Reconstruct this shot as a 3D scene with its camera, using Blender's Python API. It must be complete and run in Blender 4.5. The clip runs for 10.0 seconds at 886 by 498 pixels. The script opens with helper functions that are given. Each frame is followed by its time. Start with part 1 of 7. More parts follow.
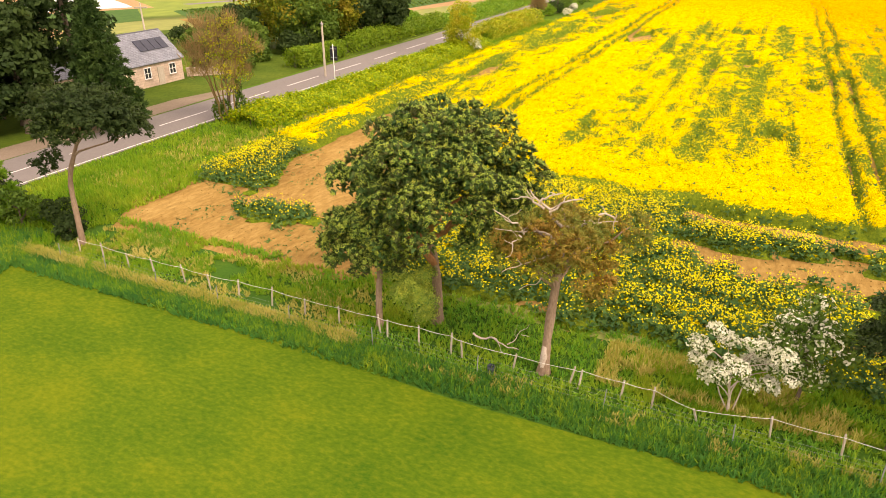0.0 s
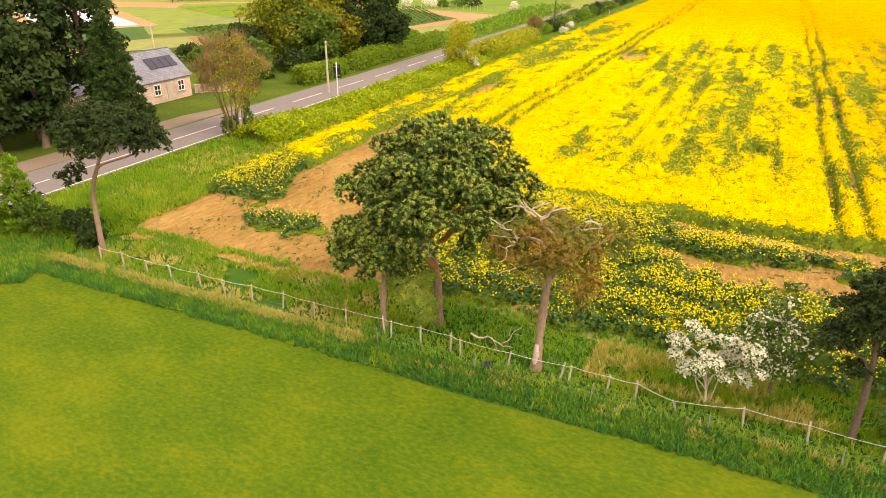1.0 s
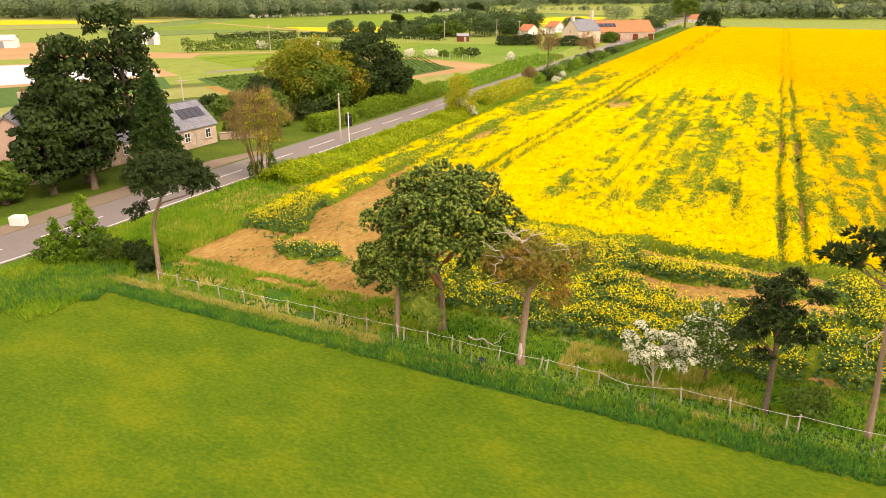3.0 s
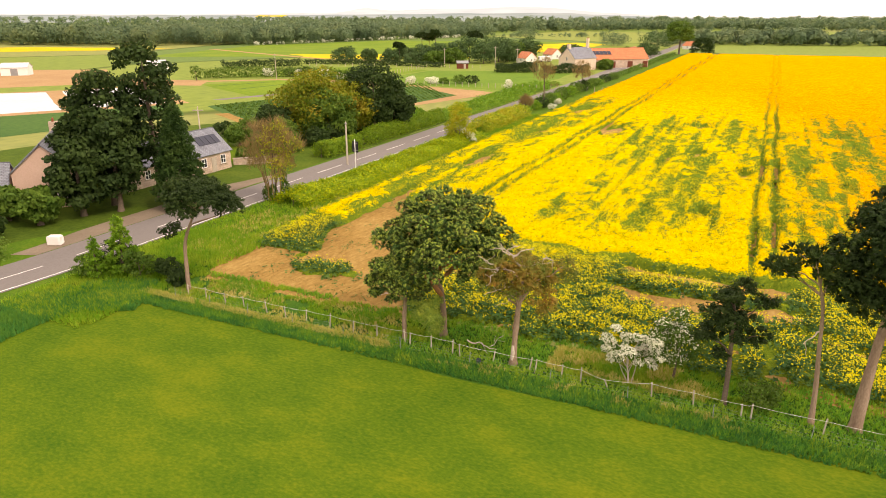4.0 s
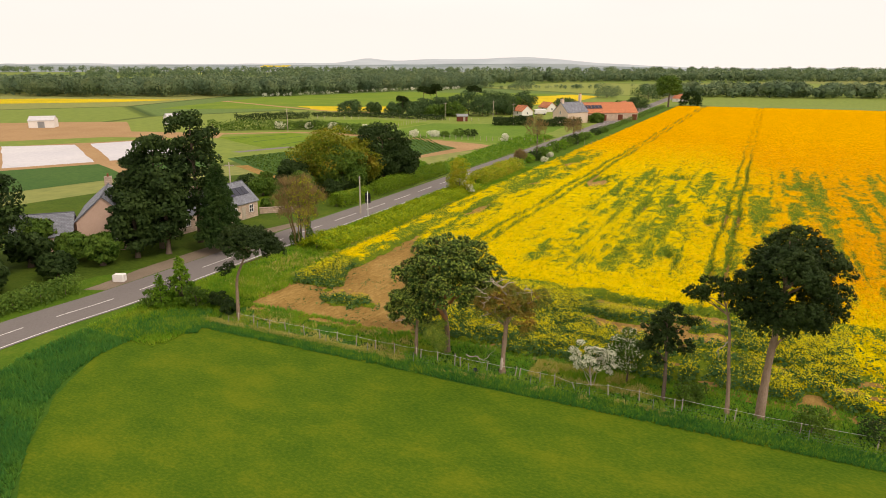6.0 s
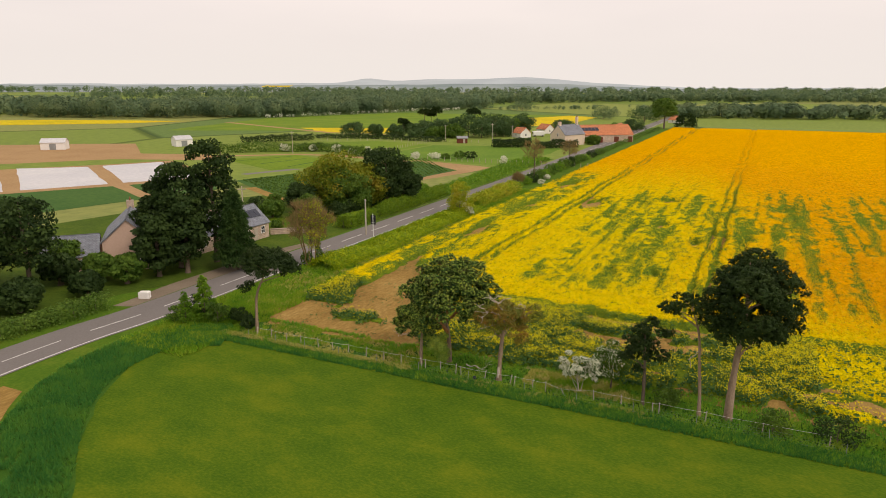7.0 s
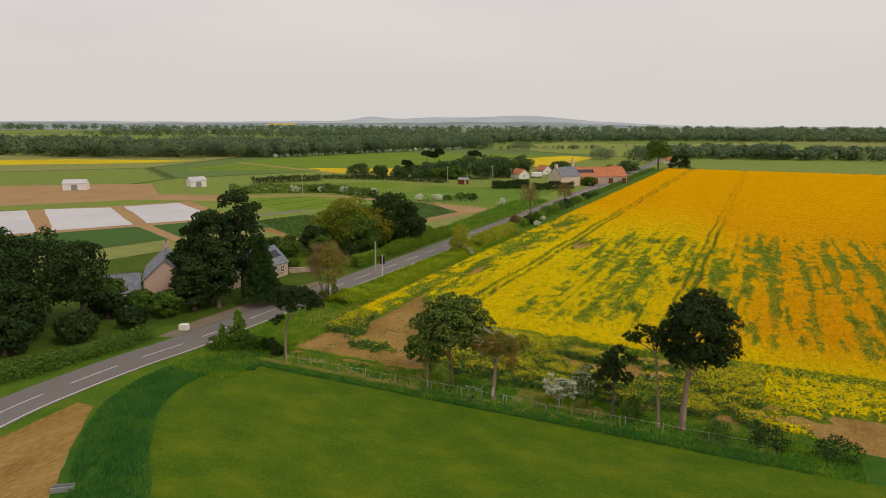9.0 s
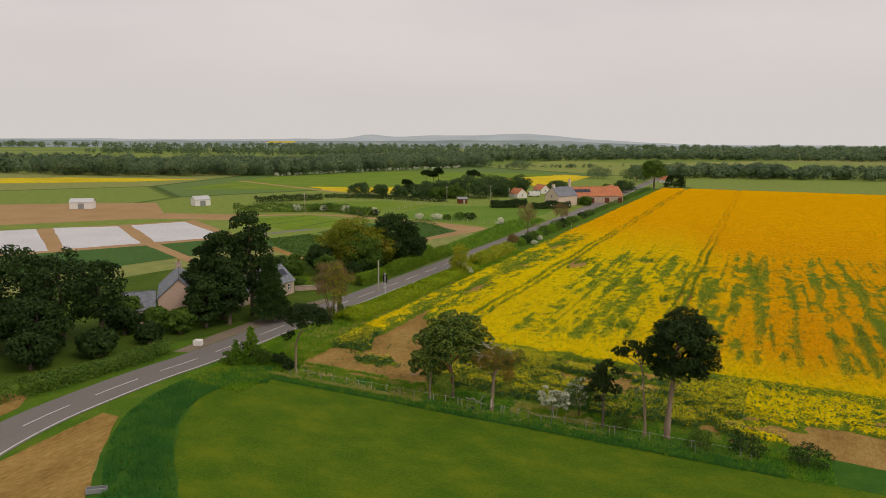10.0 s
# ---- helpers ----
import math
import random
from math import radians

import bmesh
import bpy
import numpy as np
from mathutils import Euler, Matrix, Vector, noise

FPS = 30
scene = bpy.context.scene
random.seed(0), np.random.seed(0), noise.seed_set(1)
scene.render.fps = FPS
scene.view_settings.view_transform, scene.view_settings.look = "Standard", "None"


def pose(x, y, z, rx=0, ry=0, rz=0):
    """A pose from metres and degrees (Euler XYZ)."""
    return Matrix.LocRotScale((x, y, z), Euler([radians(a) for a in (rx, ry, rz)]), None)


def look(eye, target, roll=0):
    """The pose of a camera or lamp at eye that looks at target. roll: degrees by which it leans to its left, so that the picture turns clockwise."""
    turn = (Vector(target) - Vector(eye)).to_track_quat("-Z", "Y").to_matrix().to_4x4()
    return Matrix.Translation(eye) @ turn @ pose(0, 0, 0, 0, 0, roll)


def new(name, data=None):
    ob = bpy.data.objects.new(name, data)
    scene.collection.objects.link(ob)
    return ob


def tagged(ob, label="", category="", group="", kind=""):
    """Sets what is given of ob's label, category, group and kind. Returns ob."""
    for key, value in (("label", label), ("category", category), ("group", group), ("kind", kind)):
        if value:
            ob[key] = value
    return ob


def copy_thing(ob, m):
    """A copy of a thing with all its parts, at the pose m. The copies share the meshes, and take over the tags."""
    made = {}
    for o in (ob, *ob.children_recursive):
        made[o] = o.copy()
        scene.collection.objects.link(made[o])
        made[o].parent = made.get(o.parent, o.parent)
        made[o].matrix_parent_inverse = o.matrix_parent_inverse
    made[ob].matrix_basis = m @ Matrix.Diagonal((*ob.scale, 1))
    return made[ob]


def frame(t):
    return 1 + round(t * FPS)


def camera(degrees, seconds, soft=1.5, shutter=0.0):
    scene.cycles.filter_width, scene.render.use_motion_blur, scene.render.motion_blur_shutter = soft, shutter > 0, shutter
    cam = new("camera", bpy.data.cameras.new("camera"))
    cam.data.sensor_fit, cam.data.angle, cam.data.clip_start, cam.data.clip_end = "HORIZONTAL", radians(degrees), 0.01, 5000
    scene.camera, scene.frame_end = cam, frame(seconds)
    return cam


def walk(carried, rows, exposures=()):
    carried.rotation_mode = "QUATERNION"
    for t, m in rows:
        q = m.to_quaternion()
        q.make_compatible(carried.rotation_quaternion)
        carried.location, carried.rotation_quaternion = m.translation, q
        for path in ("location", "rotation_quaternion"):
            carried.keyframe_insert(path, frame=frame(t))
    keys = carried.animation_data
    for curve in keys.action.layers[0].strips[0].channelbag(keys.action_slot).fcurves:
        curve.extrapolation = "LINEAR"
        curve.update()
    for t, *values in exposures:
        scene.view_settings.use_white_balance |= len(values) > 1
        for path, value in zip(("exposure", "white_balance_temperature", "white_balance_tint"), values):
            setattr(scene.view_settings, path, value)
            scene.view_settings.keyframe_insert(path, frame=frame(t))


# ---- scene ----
cam = camera(66.4, 10.0, soft=0.9)
PATH = [
    (0, (-3.649, -23.044, 16.842), (-3.686, -21.241, 15.976), 0.1),
    (0.5, (-3.65, -24.086, 17.131), (-3.685, -22.276, 16.283), 0.2),
    (1, (-3.662, -25.361, 17.503), (-3.696, -23.54, 16.676), 0.2),
    (1.5, (-3.58, -26.845, 17.916), (-3.618, -25.012, 17.115), 0.0),
    (2, (-3.662, -28.674, 18.421), (-3.696, -26.83, 17.648), 0.2),
    (2.5, (-3.62, -30.725, 18.974), (-3.656, -28.869, 18.229), 0.1),
    (4, (-3.628, -38.25, 21.053), (-3.666, -36.36, 20.399), 0.0),
    (4.5, (-3.609, -41.213, 21.812), (-3.648, -39.311, 21.193), 0.1),
    (5, (-3.698, -44.321, 22.623), (-3.737, -42.409, 22.037), 0.1),
    (5.5, (-3.741, -47.293, 23.362), (-3.779, -45.372, 22.807), 0.1),
    (7, (-3.874, -56.229, 25.929), (-3.912, -54.286, 25.455), 0.1),
    (7.5, (-3.915, -59.176, 26.766), (-3.953, -57.228, 26.318), 0.2),
    (8, (-3.929, -62.208, 27.652), (-3.969, -60.254, 27.228), 0.2),
    (8.5, (-3.975, -65.096, 28.424), (-4.015, -63.136, 28.026), 0.3),
    (9, (-3.851, -67.913, 29.141), (-3.894, -65.948, 28.77), 0.2),
    (9.5, (-3.988, -70.978, 29.963), (-4.03, -69.009, 29.616), 0.3),
    (10, (-4.132, -73.176, 30.529), (-4.171, -71.202, 30.208), 0.3),
]
EXPOSURES = [(0.0, 1.12, 7900, 24), (2.5, 1.07, 7900, 24), (4.0, 0.89, 7600, 21), (5.5, 0.41, 7200, 18), (7.5, -0.10, 6850, 15), (10.0, -0.42, 6650, 13)]
walk(cam, [(t, look(eye, target, roll)) for t, eye, target, roll in PATH], EXPOSURES)

# ---- sky and sun: a bright hazy overcast ----
SUN_ELEV, SUN_AZ = 48.0, 130.0   # azimuth from +y, clockwise
world = bpy.data.worlds.new("sky")
scene.world = world
world.use_nodes = True
wn = world.node_tree
wn.nodes.clear()
w_out = wn.nodes.new("ShaderNodeOutputWorld")
w_bg = wn.nodes.new("ShaderNodeBackground")
w_sky = wn.nodes.new("ShaderNodeTexSky")
w_sky.sky_type = "NISHITA"
w_sky.sun_disc = False
w_sky.sun_elevation = radians(SUN_ELEV)
w_sky.sun_rotation = radians(SUN_AZ)
w_sky.dust_density = 6.0
w_dim = wn.nodes.new("ShaderNodeVectorMath")
w_dim.operation = "SCALE"
w_dim.inputs["Scale"].default_value = 0.10
w_tc = wn.nodes.new("ShaderNodeTexCoord")
w_map = wn.nodes.new("ShaderNodeMapping")
w_map.inputs["Scale"].default_value = (1.0, 1.0, 4.5)
w_noise = wn.nodes.new("ShaderNodeTexNoise")
w_noise.inputs["Scale"].default_value = 1.6
w_noise.inputs["Detail"].default_value = 4
w_ramp = wn.nodes.new("ShaderNodeValToRGB")
w_ramp.color_ramp.elements[0].position = 0.35
w_ramp.color_ramp.elements[0].color = (0.86, 0.82, 0.81, 1)
w_ramp.color_ramp.elements[1].position = 0.7
w_ramp.color_ramp.elements[1].color = (1.00, 0.94, 0.91, 1)
w_mix = wn.nodes.new("ShaderNodeMix")
w_mix.data_type = "RGBA"
w_mix.inputs["Factor"].default_value = 0.9
wn.links.new(w_tc.outputs["Generated"], w_map.inputs["Vector"])
wn.links.new(w_map.outputs["Vector"], w_noise.inputs["Vector"])
wn.links.new(w_noise.outputs["Fac"], w_ramp.inputs["Fac"])
wn.links.new(w_sky.outputs["Color"], w_dim.inputs[0])
wn.links.new(w_dim.outputs["Vector"], w_mix.inputs["A"])
wn.links.new(w_ramp.outputs["Color"], w_mix.inputs["B"])
# towards the horizon the cloud fades into a grey haze
w_sep = wn.nodes.new("ShaderNodeSeparateXYZ")
w_low = wn.nodes.new("ShaderNodeMapRange")
w_low.interpolation_type = "SMOOTHSTEP"
w_low.inputs["From Min"].default_value, w_low.inputs["From Max"].default_value = 0.0, 0.16
w_haze = wn.nodes.new("ShaderNodeMix")
w_haze.data_type = "RGBA"
[q for q in w_haze.inputs if q.name == "A" and q.type == "RGBA"][0].default_value = (0.83, 0.81, 0.775, 1)
wn.links.new(w_tc.outputs["Generated"], w_sep.inputs["Vector"])
wn.links.new(w_sep.outputs["Z"], w_low.inputs["Value"])
wn.links.new(w_low.outputs["Result"], w_haze.inputs["Factor"])
wn.links.new([q for q in w_mix.outputs if q.type == "RGBA"][0], [q for q in w_haze.inputs if q.name == "B" and q.type == "RGBA"][0])
wn.links.new([q for q in w_haze.outputs if q.type == "RGBA"][0], w_bg.inputs["Color"])
wn.links.new(w_bg.outputs["Background"], w_out.inputs["Surface"])
w_bg.inputs["Strength"].default_value = 1.0

sun = new("sun", bpy.data.lights.new("sun", "SUN"))
sun.data.energy = 1.3
sun.data.angle = radians(16)
sun.data.color = (1.0, 0.93, 0.82)
a, e = radians(SUN_AZ), radians(SUN_ELEV)
SUN_DIR = Vector((math.sin(a) * math.cos(e), math.cos(a) * math.cos(e), math.sin(e)))
sun.matrix_world = look(SUN_DIR * 300, (0, 0, 0))


# ---- materials ----
def nodes_for(name):
    m = bpy.data.materials.new(name)
    m.use_nodes = True
    nt = m.node_tree
    nt.nodes.clear()
    out = nt.nodes.new("ShaderNodeOutputMaterial")
    return m, nt, out


def ramp(nt, fac, stops):
    r = nt.nodes.new("ShaderNodeValToRGB")
    el = r.color_ramp.elements
    while len(el) < len(stops):
        el.new(0.5)
    for x, (p, c) in zip(el, stops):
        x.position, x.color = p, (*c, 1)
    nt.links.new(fac, r.inputs["Fac"])
    return r.outputs["Color"]


def noise_of(nt, vec, scale, detail=3, rough=0.6):
    n = nt.nodes.new("ShaderNodeTexNoise")
    n.inputs["Scale"].default_value, n.inputs["Detail"].default_value = scale, detail
    n.inputs["Roughness"].default_value = rough
    nt.links.new(vec, n.inputs["Vector"])
    return n.outputs["Fac"]


def mix_col(nt, a, b, fac=0.5, mode="MIX"):
    m = nt.nodes.new("ShaderNodeMix")
    m.data_type, m.blend_type = "RGBA", mode
    for key, v in (("Factor", fac), ("A", a), ("B", b)):
        if isinstance(v, bpy.types.NodeSocket):
            nt.links.new(v, m.inputs[key] if key == "Factor" else [s for s in m.inputs if s.name == key and s.type == "RGBA"][0])
        elif key == "Factor":
            m.inputs[key].default_value = v
        else:
            [s for s in m.inputs if s.name == key and s.type == "RGBA"][0].default_value = (*v, 1)
    return [s for s in m.outputs if s.type == "RGBA"][0]


def place_of(nt, stretch=(1, 1, 1), turn=0.0):
    g = nt.nodes.new("ShaderNodeNewGeometry")
    spin = nt.nodes.new("ShaderNodeMapping")
    spin.inputs["Rotation"].default_value = (0, 0, turn)
    mp = nt.nodes.new("ShaderNodeMapping")
    mp.inputs["Scale"].default_value = stretch
    nt.links.new(g.outputs["Position"], spin.inputs["Vector"])
    nt.links.new(spin.outputs["Vector"], mp.inputs["Vector"])
    return mp.outputs["Vector"]


def surface(name, big, fine, big_scale=0.15, fine_scale=4.0, rough=0.9, bump=0.3, depth=0.05, stretch=(1, 1, 1), turn=0.0, mixf=0.45, metal=0.0, lo=0.3, hi=0.7):
    """A rough two-scale surface: colours 'big' vary over metres, colours 'fine' over centimetres."""
    m, nt, out = nodes_for(name)
    vec = place_of(nt, stretch, turn)
    k = len(big) - 1
    c1 = ramp(nt, noise_of(nt, vec, big_scale, 4), [(lo + (hi - lo) * i / k, c) for i, c in enumerate(big)])
    nf = noise_of(nt, vec, fine_scale, 5, 0.7)
    k = len(fine) - 1
    c2 = ramp(nt, nf, [(lo + (hi - lo) * i / k, c) for i, c in enumerate(fine)])
    col = mix_col(nt, c1, c2, mixf)
    p = nt.nodes.new("ShaderNodeBsdfPrincipled")
    p.inputs["Roughness"].default_value, p.inputs["Metallic"].default_value = rough, metal
    p.inputs["Specular IOR Level"].default_value = 0.25 if rough < 0.88 else 0.04
    nt.links.new(col, p.inputs["Base Color"])
    if bump:
        b = nt.nodes.new("ShaderNodeBump")
        b.inputs["Strength"].default_value, b.inputs["Distance"].default_value = bump, depth
        nt.links.new(nf, b.inputs["Height"])
        nt.links.new(b.outputs["Normal"], p.inputs["Normal"])
    nt.links.new(p.outputs["BSDF"], out.inputs["Surface"])
    return m


def leafy(name, cols, patch=0.8, through_light=0.25, rough=0.6, mixf=0.5):
    """Leaves: each one its own tone, drifting over the crown, a little light coming through."""
    m, nt, out = nodes_for(name)
    g = nt.nodes.new("ShaderNodeNewGeometry")
    k = len(cols) - 1
    c1 = ramp(nt, g.outputs["Random Per Island"], [(i / k, c) for i, c in enumerate(cols)])
    c2 = ramp(nt, noise_of(nt, g.outputs["Position"], patch, 2), [(0.3 + 0.4 * i / k, c) for i, c in enumerate(cols)])
    col = mix_col(nt, c1, c2, mixf)
    p = nt.nodes.new("ShaderNodeBsdfPrincipled")
    p.inputs["Roughness"].default_value = rough
    p.inputs["Specular IOR Level"].default_value = 0.12
    t = nt.nodes.new("ShaderNodeBsdfTranslucent")
    s = nt.nodes.new("ShaderNodeMixShader")
    s.inputs["Fac"].default_value = through_light
    nt.links.new(col, p.inputs["Base Color"])
    nt.links.new(col, t.inputs["Color"])
    nt.links.new(p.outputs["BSDF"], s.inputs[1])
    nt.links.new(t.outputs["BSDF"], s.inputs[2])
    nt.links.new(s.outputs["Shader"], out.inputs["Surface"])
    return m


def canopy_material(name):
    """Flowering rape seen from above: the attribute 'bloom' says how densely it flowers."""
    m, nt, out = nodes_for(name)
    vec = place_of(nt)
    at = nt.nodes.new("ShaderNodeAttribute")
    at.attribute_name = "bloom"
    n1 = noise_of(nt, vec, 4.2, 5, 0.8)
    n3 = noise_of(nt, place_of(nt, (1.5, 0.5, 1), math.pi / 2 - math.atan2(0.9136, 0.4066)), 1.1, 4, 0.65)
    n2 = noise_of(nt, vec, 0.35, 3)
    add = nt.nodes.new("ShaderNodeMath")
    add.operation = "MULTIPLY_ADD"
    nt.links.new(n1, add.inputs[0])
    add.inputs[1].default_value = 1.7
    nt.links.new(at.outputs["Fac"], add.inputs[2])
    add2 = nt.nodes.new("ShaderNodeMath")
    add2.operation = "MULTIPLY_ADD"
    nt.links.new(n3, add2.inputs[0])
    add2.inputs[1].default_value = 1.1
    nt.links.new(add.outputs[0], add2.inputs[2])
    fac = nt.nodes.new("ShaderNodeMath")
    fac.operation = "SUBTRACT"
    nt.links.new(add2.outputs[0], fac.inputs[0])
    fac.inputs[1].default_value = 1.49
    green = ramp(nt, n1, [(0.32, (0.045, 0.10, 0.013)), (0.66, (0.20, 0.26, 0.02))])
    tone = ramp(nt, n2, [(0.3, (0.90, 0.86, 1.0)), (0.7, (1.05, 1.04, 1.0))])
    golden_share = nt.nodes.new("ShaderNodeAttribute")
    golden_share.attribute_name = "golden_share"
    yellow = mix_col(nt, (0.79, 0.61, 0.004), (0.81, 0.40, 0.003), golden_share.outputs["Fac"])
    yellow = mix_col(nt, yellow, tone, 1.0, "MULTIPLY")
    # Shade between clumps and flower heads is painted: noise hollows darken the yellow.
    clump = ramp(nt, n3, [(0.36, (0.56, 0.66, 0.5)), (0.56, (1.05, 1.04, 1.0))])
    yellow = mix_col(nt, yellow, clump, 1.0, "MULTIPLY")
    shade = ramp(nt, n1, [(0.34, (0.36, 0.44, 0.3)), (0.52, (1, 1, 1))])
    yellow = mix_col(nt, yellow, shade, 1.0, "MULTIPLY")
    edge = ramp(nt, fac.outputs[0], [(0.32, (0, 0, 0)), (0.55, (1, 1, 1))])
    col = mix_col(nt, green, yellow, edge)
    p = nt.nodes.new("ShaderNodeBsdfPrincipled")
    p.inputs["Roughness"].default_value = 0.95
    p.inputs["Specular IOR Level"].default_value = 0.0
    b = nt.nodes.new("ShaderNodeBump")
    b.inputs["Strength"].default_value, b.inputs["Distance"].default_value = 0.9, 0.2
    nt.links.new(n1, b.inputs["Height"])
    nt.links.new(b.outputs["Normal"], p.inputs["Normal"])
    nt.links.new(col, p.inputs["Base Color"])
    nt.links.new(p.outputs["BSDF"], out.inputs["Surface"])
    return m


def tiled(name, c1, c2, joint, w, h, rough=0.7, mortar=0.02, bump=0.4):
    """Courses of slates, pantiles or stones."""
    m, nt, out = nodes_for(name)
    tc = nt.nodes.new("ShaderNodeTexCoord")
    br = nt.nodes.new("ShaderNodeTexBrick")
    br.inputs["Color1"].default_value, br.inputs["Color2"].default_value = (*c1, 1), (*c2, 1)
    br.inputs["Mortar"].default_value = (*joint, 1)
    br.inputs["Scale"].default_value = 1.0
    br.inputs["Mortar Size"].default_value = mortar
    br.inputs["Brick Width"].default_value, br.inputs["Row Height"].default_value = w, h
    nt.links.new(tc.outputs["UV"], br.inputs["Vector"])
    g = nt.nodes.new("ShaderNodeNewGeometry")
    n = noise_of(nt, g.outputs["Position"], 0.9, 4)
    tone = ramp(nt, n, [(0.3, (0.72, 0.72, 0.72)), (0.7, (1.1, 1.08, 1.05))])
    col = mix_col(nt, br.outputs["Color"], tone, 1.0, "MULTIPLY")
    p = nt.nodes.new("ShaderNodeBsdfPrincipled")
    p.inputs["Roughness"].default_value = rough
    b = nt.nodes.new("ShaderNodeBump")
    b.inputs["Strength"].default_value, b.inputs["Distance"].default_value = bump, 0.02
    nt.links.new(br.outputs["Fac"], b.inputs["Height"])
    b.invert = True
    nt.links.new(b.outputs["Normal"], p.inputs["Normal"])
    nt.links.new(col, p.inputs["Base Color"])
    nt.links.new(p.outputs["BSDF"], out.inputs["Surface"])
    return m


ROAD_TURN = math.atan2(0.9136, 0.4066)
M = {}
M["lawn"] = surface("lawn_grass", [(0.0376, 0.0983, 0.00632), (0.0712, 0.131, 0.00737), (0.133, 0.169, 0.00842)], [(0.023, 0.0783, 0.00527), (0.0732, 0.13, 0.00737), (0.162, 0.181, 0.0126)], 0.26, 6.0, bump=0.6, depth=0.05, mixf=0.42, lo=0.33, hi=0.67, stretch=(0.6, 1, 1), turn=0.4187)
M["meadow"] = surface("meadow_grass", [(0.10, 0.19, 0.02), (0.145, 0.235, 0.024), (0.21, 0.265, 0.03)], [(0.07, 0.15, 0.015), (0.20, 0.26, 0.028)], 0.05, 1.5, bump=0.3)
M["rough_grass"] = surface("rough_grass", [(0.022, 0.085, 0.013), (0.038, 0.12, 0.014), (0.075, 0.15, 0.017)], [(0.018, 0.065, 0.009), (0.08, 0.155, 0.018)], 0.4, 6.0, bump=0.7, depth=0.1)
M["dry_grass"] = surface("dry_grass", [(0.16, 0.17, 0.03), (0.26, 0.22, 0.06), (0.34, 0.27, 0.10)], [(0.12, 0.14, 0.02), (0.32, 0.26, 0.09)], 0.3, 5.0, bump=0.5)
M["soil"] = surface("bare_soil", [(0.18, 0.105, 0.0297), (0.275, 0.17, 0.0489), (0.37, 0.246, 0.0804)], [(0.142, 0.084, 0.0227), (0.285, 0.174, 0.0498), (0.417, 0.286, 0.1)], 0.22, 3.0, bump=0.6, depth=0.08, mixf=0.45, lo=0.34, hi=0.66, stretch=(1, 0.35, 1), turn=0.42)
M["tilled"] = surface("tilled_earth", [(0.3, 0.188, 0.0875), (0.425, 0.281, 0.138)], [(0.25, 0.15, 0.0688), (0.475, 0.312, 0.156)], 0.06, 1.2, bump=0.3)
M["asphalt"] = surface("asphalt", [(0.15, 0.135, 0.125), (0.205, 0.185, 0.17)], [(0.115, 0.105, 0.097), (0.245, 0.225, 0.205)], 0.12, 14.0, rough=0.85, bump=0.2, depth=0.01, stretch=(1, 0.25, 1), turn=math.pi / 2 - ROAD_TURN)
M["gravel"] = surface("roadside_gravel", [(0.17, 0.135, 0.095), (0.25, 0.20, 0.145)], [(0.13, 0.10, 0.07), (0.28, 0.23, 0.17)], 0.3, 6.0, bump=0.3, depth=0.02)
M["paint"] = surface("road_paint", [(0.62, 0.60, 0.56), (0.78, 0.77, 0.73)], [(0.45, 0.44, 0.42), (0.8, 0.79, 0.76)], 0.8, 10.0, rough=0.6, bump=0.0)
M["pine"] = leafy("pine_needles", [(0.0991, 0.2, 0.0477), (0.21, 0.346, 0.0615), (0.396, 0.501, 0.0742), (0.583, 0.59, 0.0848)], 1.7, 0.3, mixf=0.5)
M["pine_tired"] = leafy("sparse_pine_needles", [(0.0633, 0.13, 0.0253), (0.152, 0.205, 0.0322), (0.329, 0.222, 0.0403), (0.455, 0.2, 0.046)], 0.55, 0.2, mixf=0.72)
M["pine_dark"] = leafy("dark_needles", [(0.014, 0.03, 0.010), (0.03, 0.058, 0.014), (0.06, 0.09, 0.02)], 0.5, 0.2)
M["farm_leaf"] = leafy("farm_tree_leaves", [(0.0351, 0.0783, 0.027), (0.0675, 0.124, 0.0405), (0.115, 0.182, 0.054)], 0.15, 0.2)
M["fir"] = leafy("fir_needles", [(0.022, 0.055, 0.016), (0.045, 0.095, 0.022), (0.08, 0.14, 0.03)], 0.5, 0.2)
M["dark_leaf"] = leafy("dark_leaves", [(0.016, 0.036, 0.011), (0.034, 0.066, 0.016), (0.06, 0.10, 0.022)], 0.3, 0.25)
M["mid_leaf"] = leafy("green_leaves", [(0.042, 0.102, 0.0144), (0.09, 0.168, 0.0216), (0.156, 0.24, 0.0336)], 0.4)
M["oak_leaf"] = leafy("oak_spring_leaves", [(0.07, 0.13, 0.010), (0.15, 0.21, 0.014), (0.25, 0.27, 0.018), (0.36, 0.24, 0.03)], 0.22, 0.3)
M["hedge_leaf"] = leafy("hedge_leaves", [(0.075, 0.17, 0.010), (0.15, 0.26, 0.014), (0.25, 0.34, 0.02)], 0.5, 0.3)
M["lime_leaf"] = leafy("yellow_green_leaves", [(0.069, 0.172, 0.009), (0.241, 0.38, 0.012), (0.667, 0.644, 0.014)], 2.0, 0.35, mixf=0.5)
M["blossom"] = leafy("white_blossom", [(0.52, 0.55, 0.34), (0.78, 0.78, 0.62), (0.88, 0.87, 0.76)], 1.2, 0.35)
M["young_leaf"] = leafy("young_leaves", [(0.15, 0.25, 0.012), (0.29, 0.38, 0.018), (0.44, 0.45, 0.025), (0.52, 0.38, 0.04)], 0.4, 0.4)
M["scrub_leaf"] = leafy("scrub_leaves", [(0.0675, 0.18, 0.0144), (0.149, 0.3, 0.0216), (0.27, 0.42, 0.036)], 0.5, 0.3)
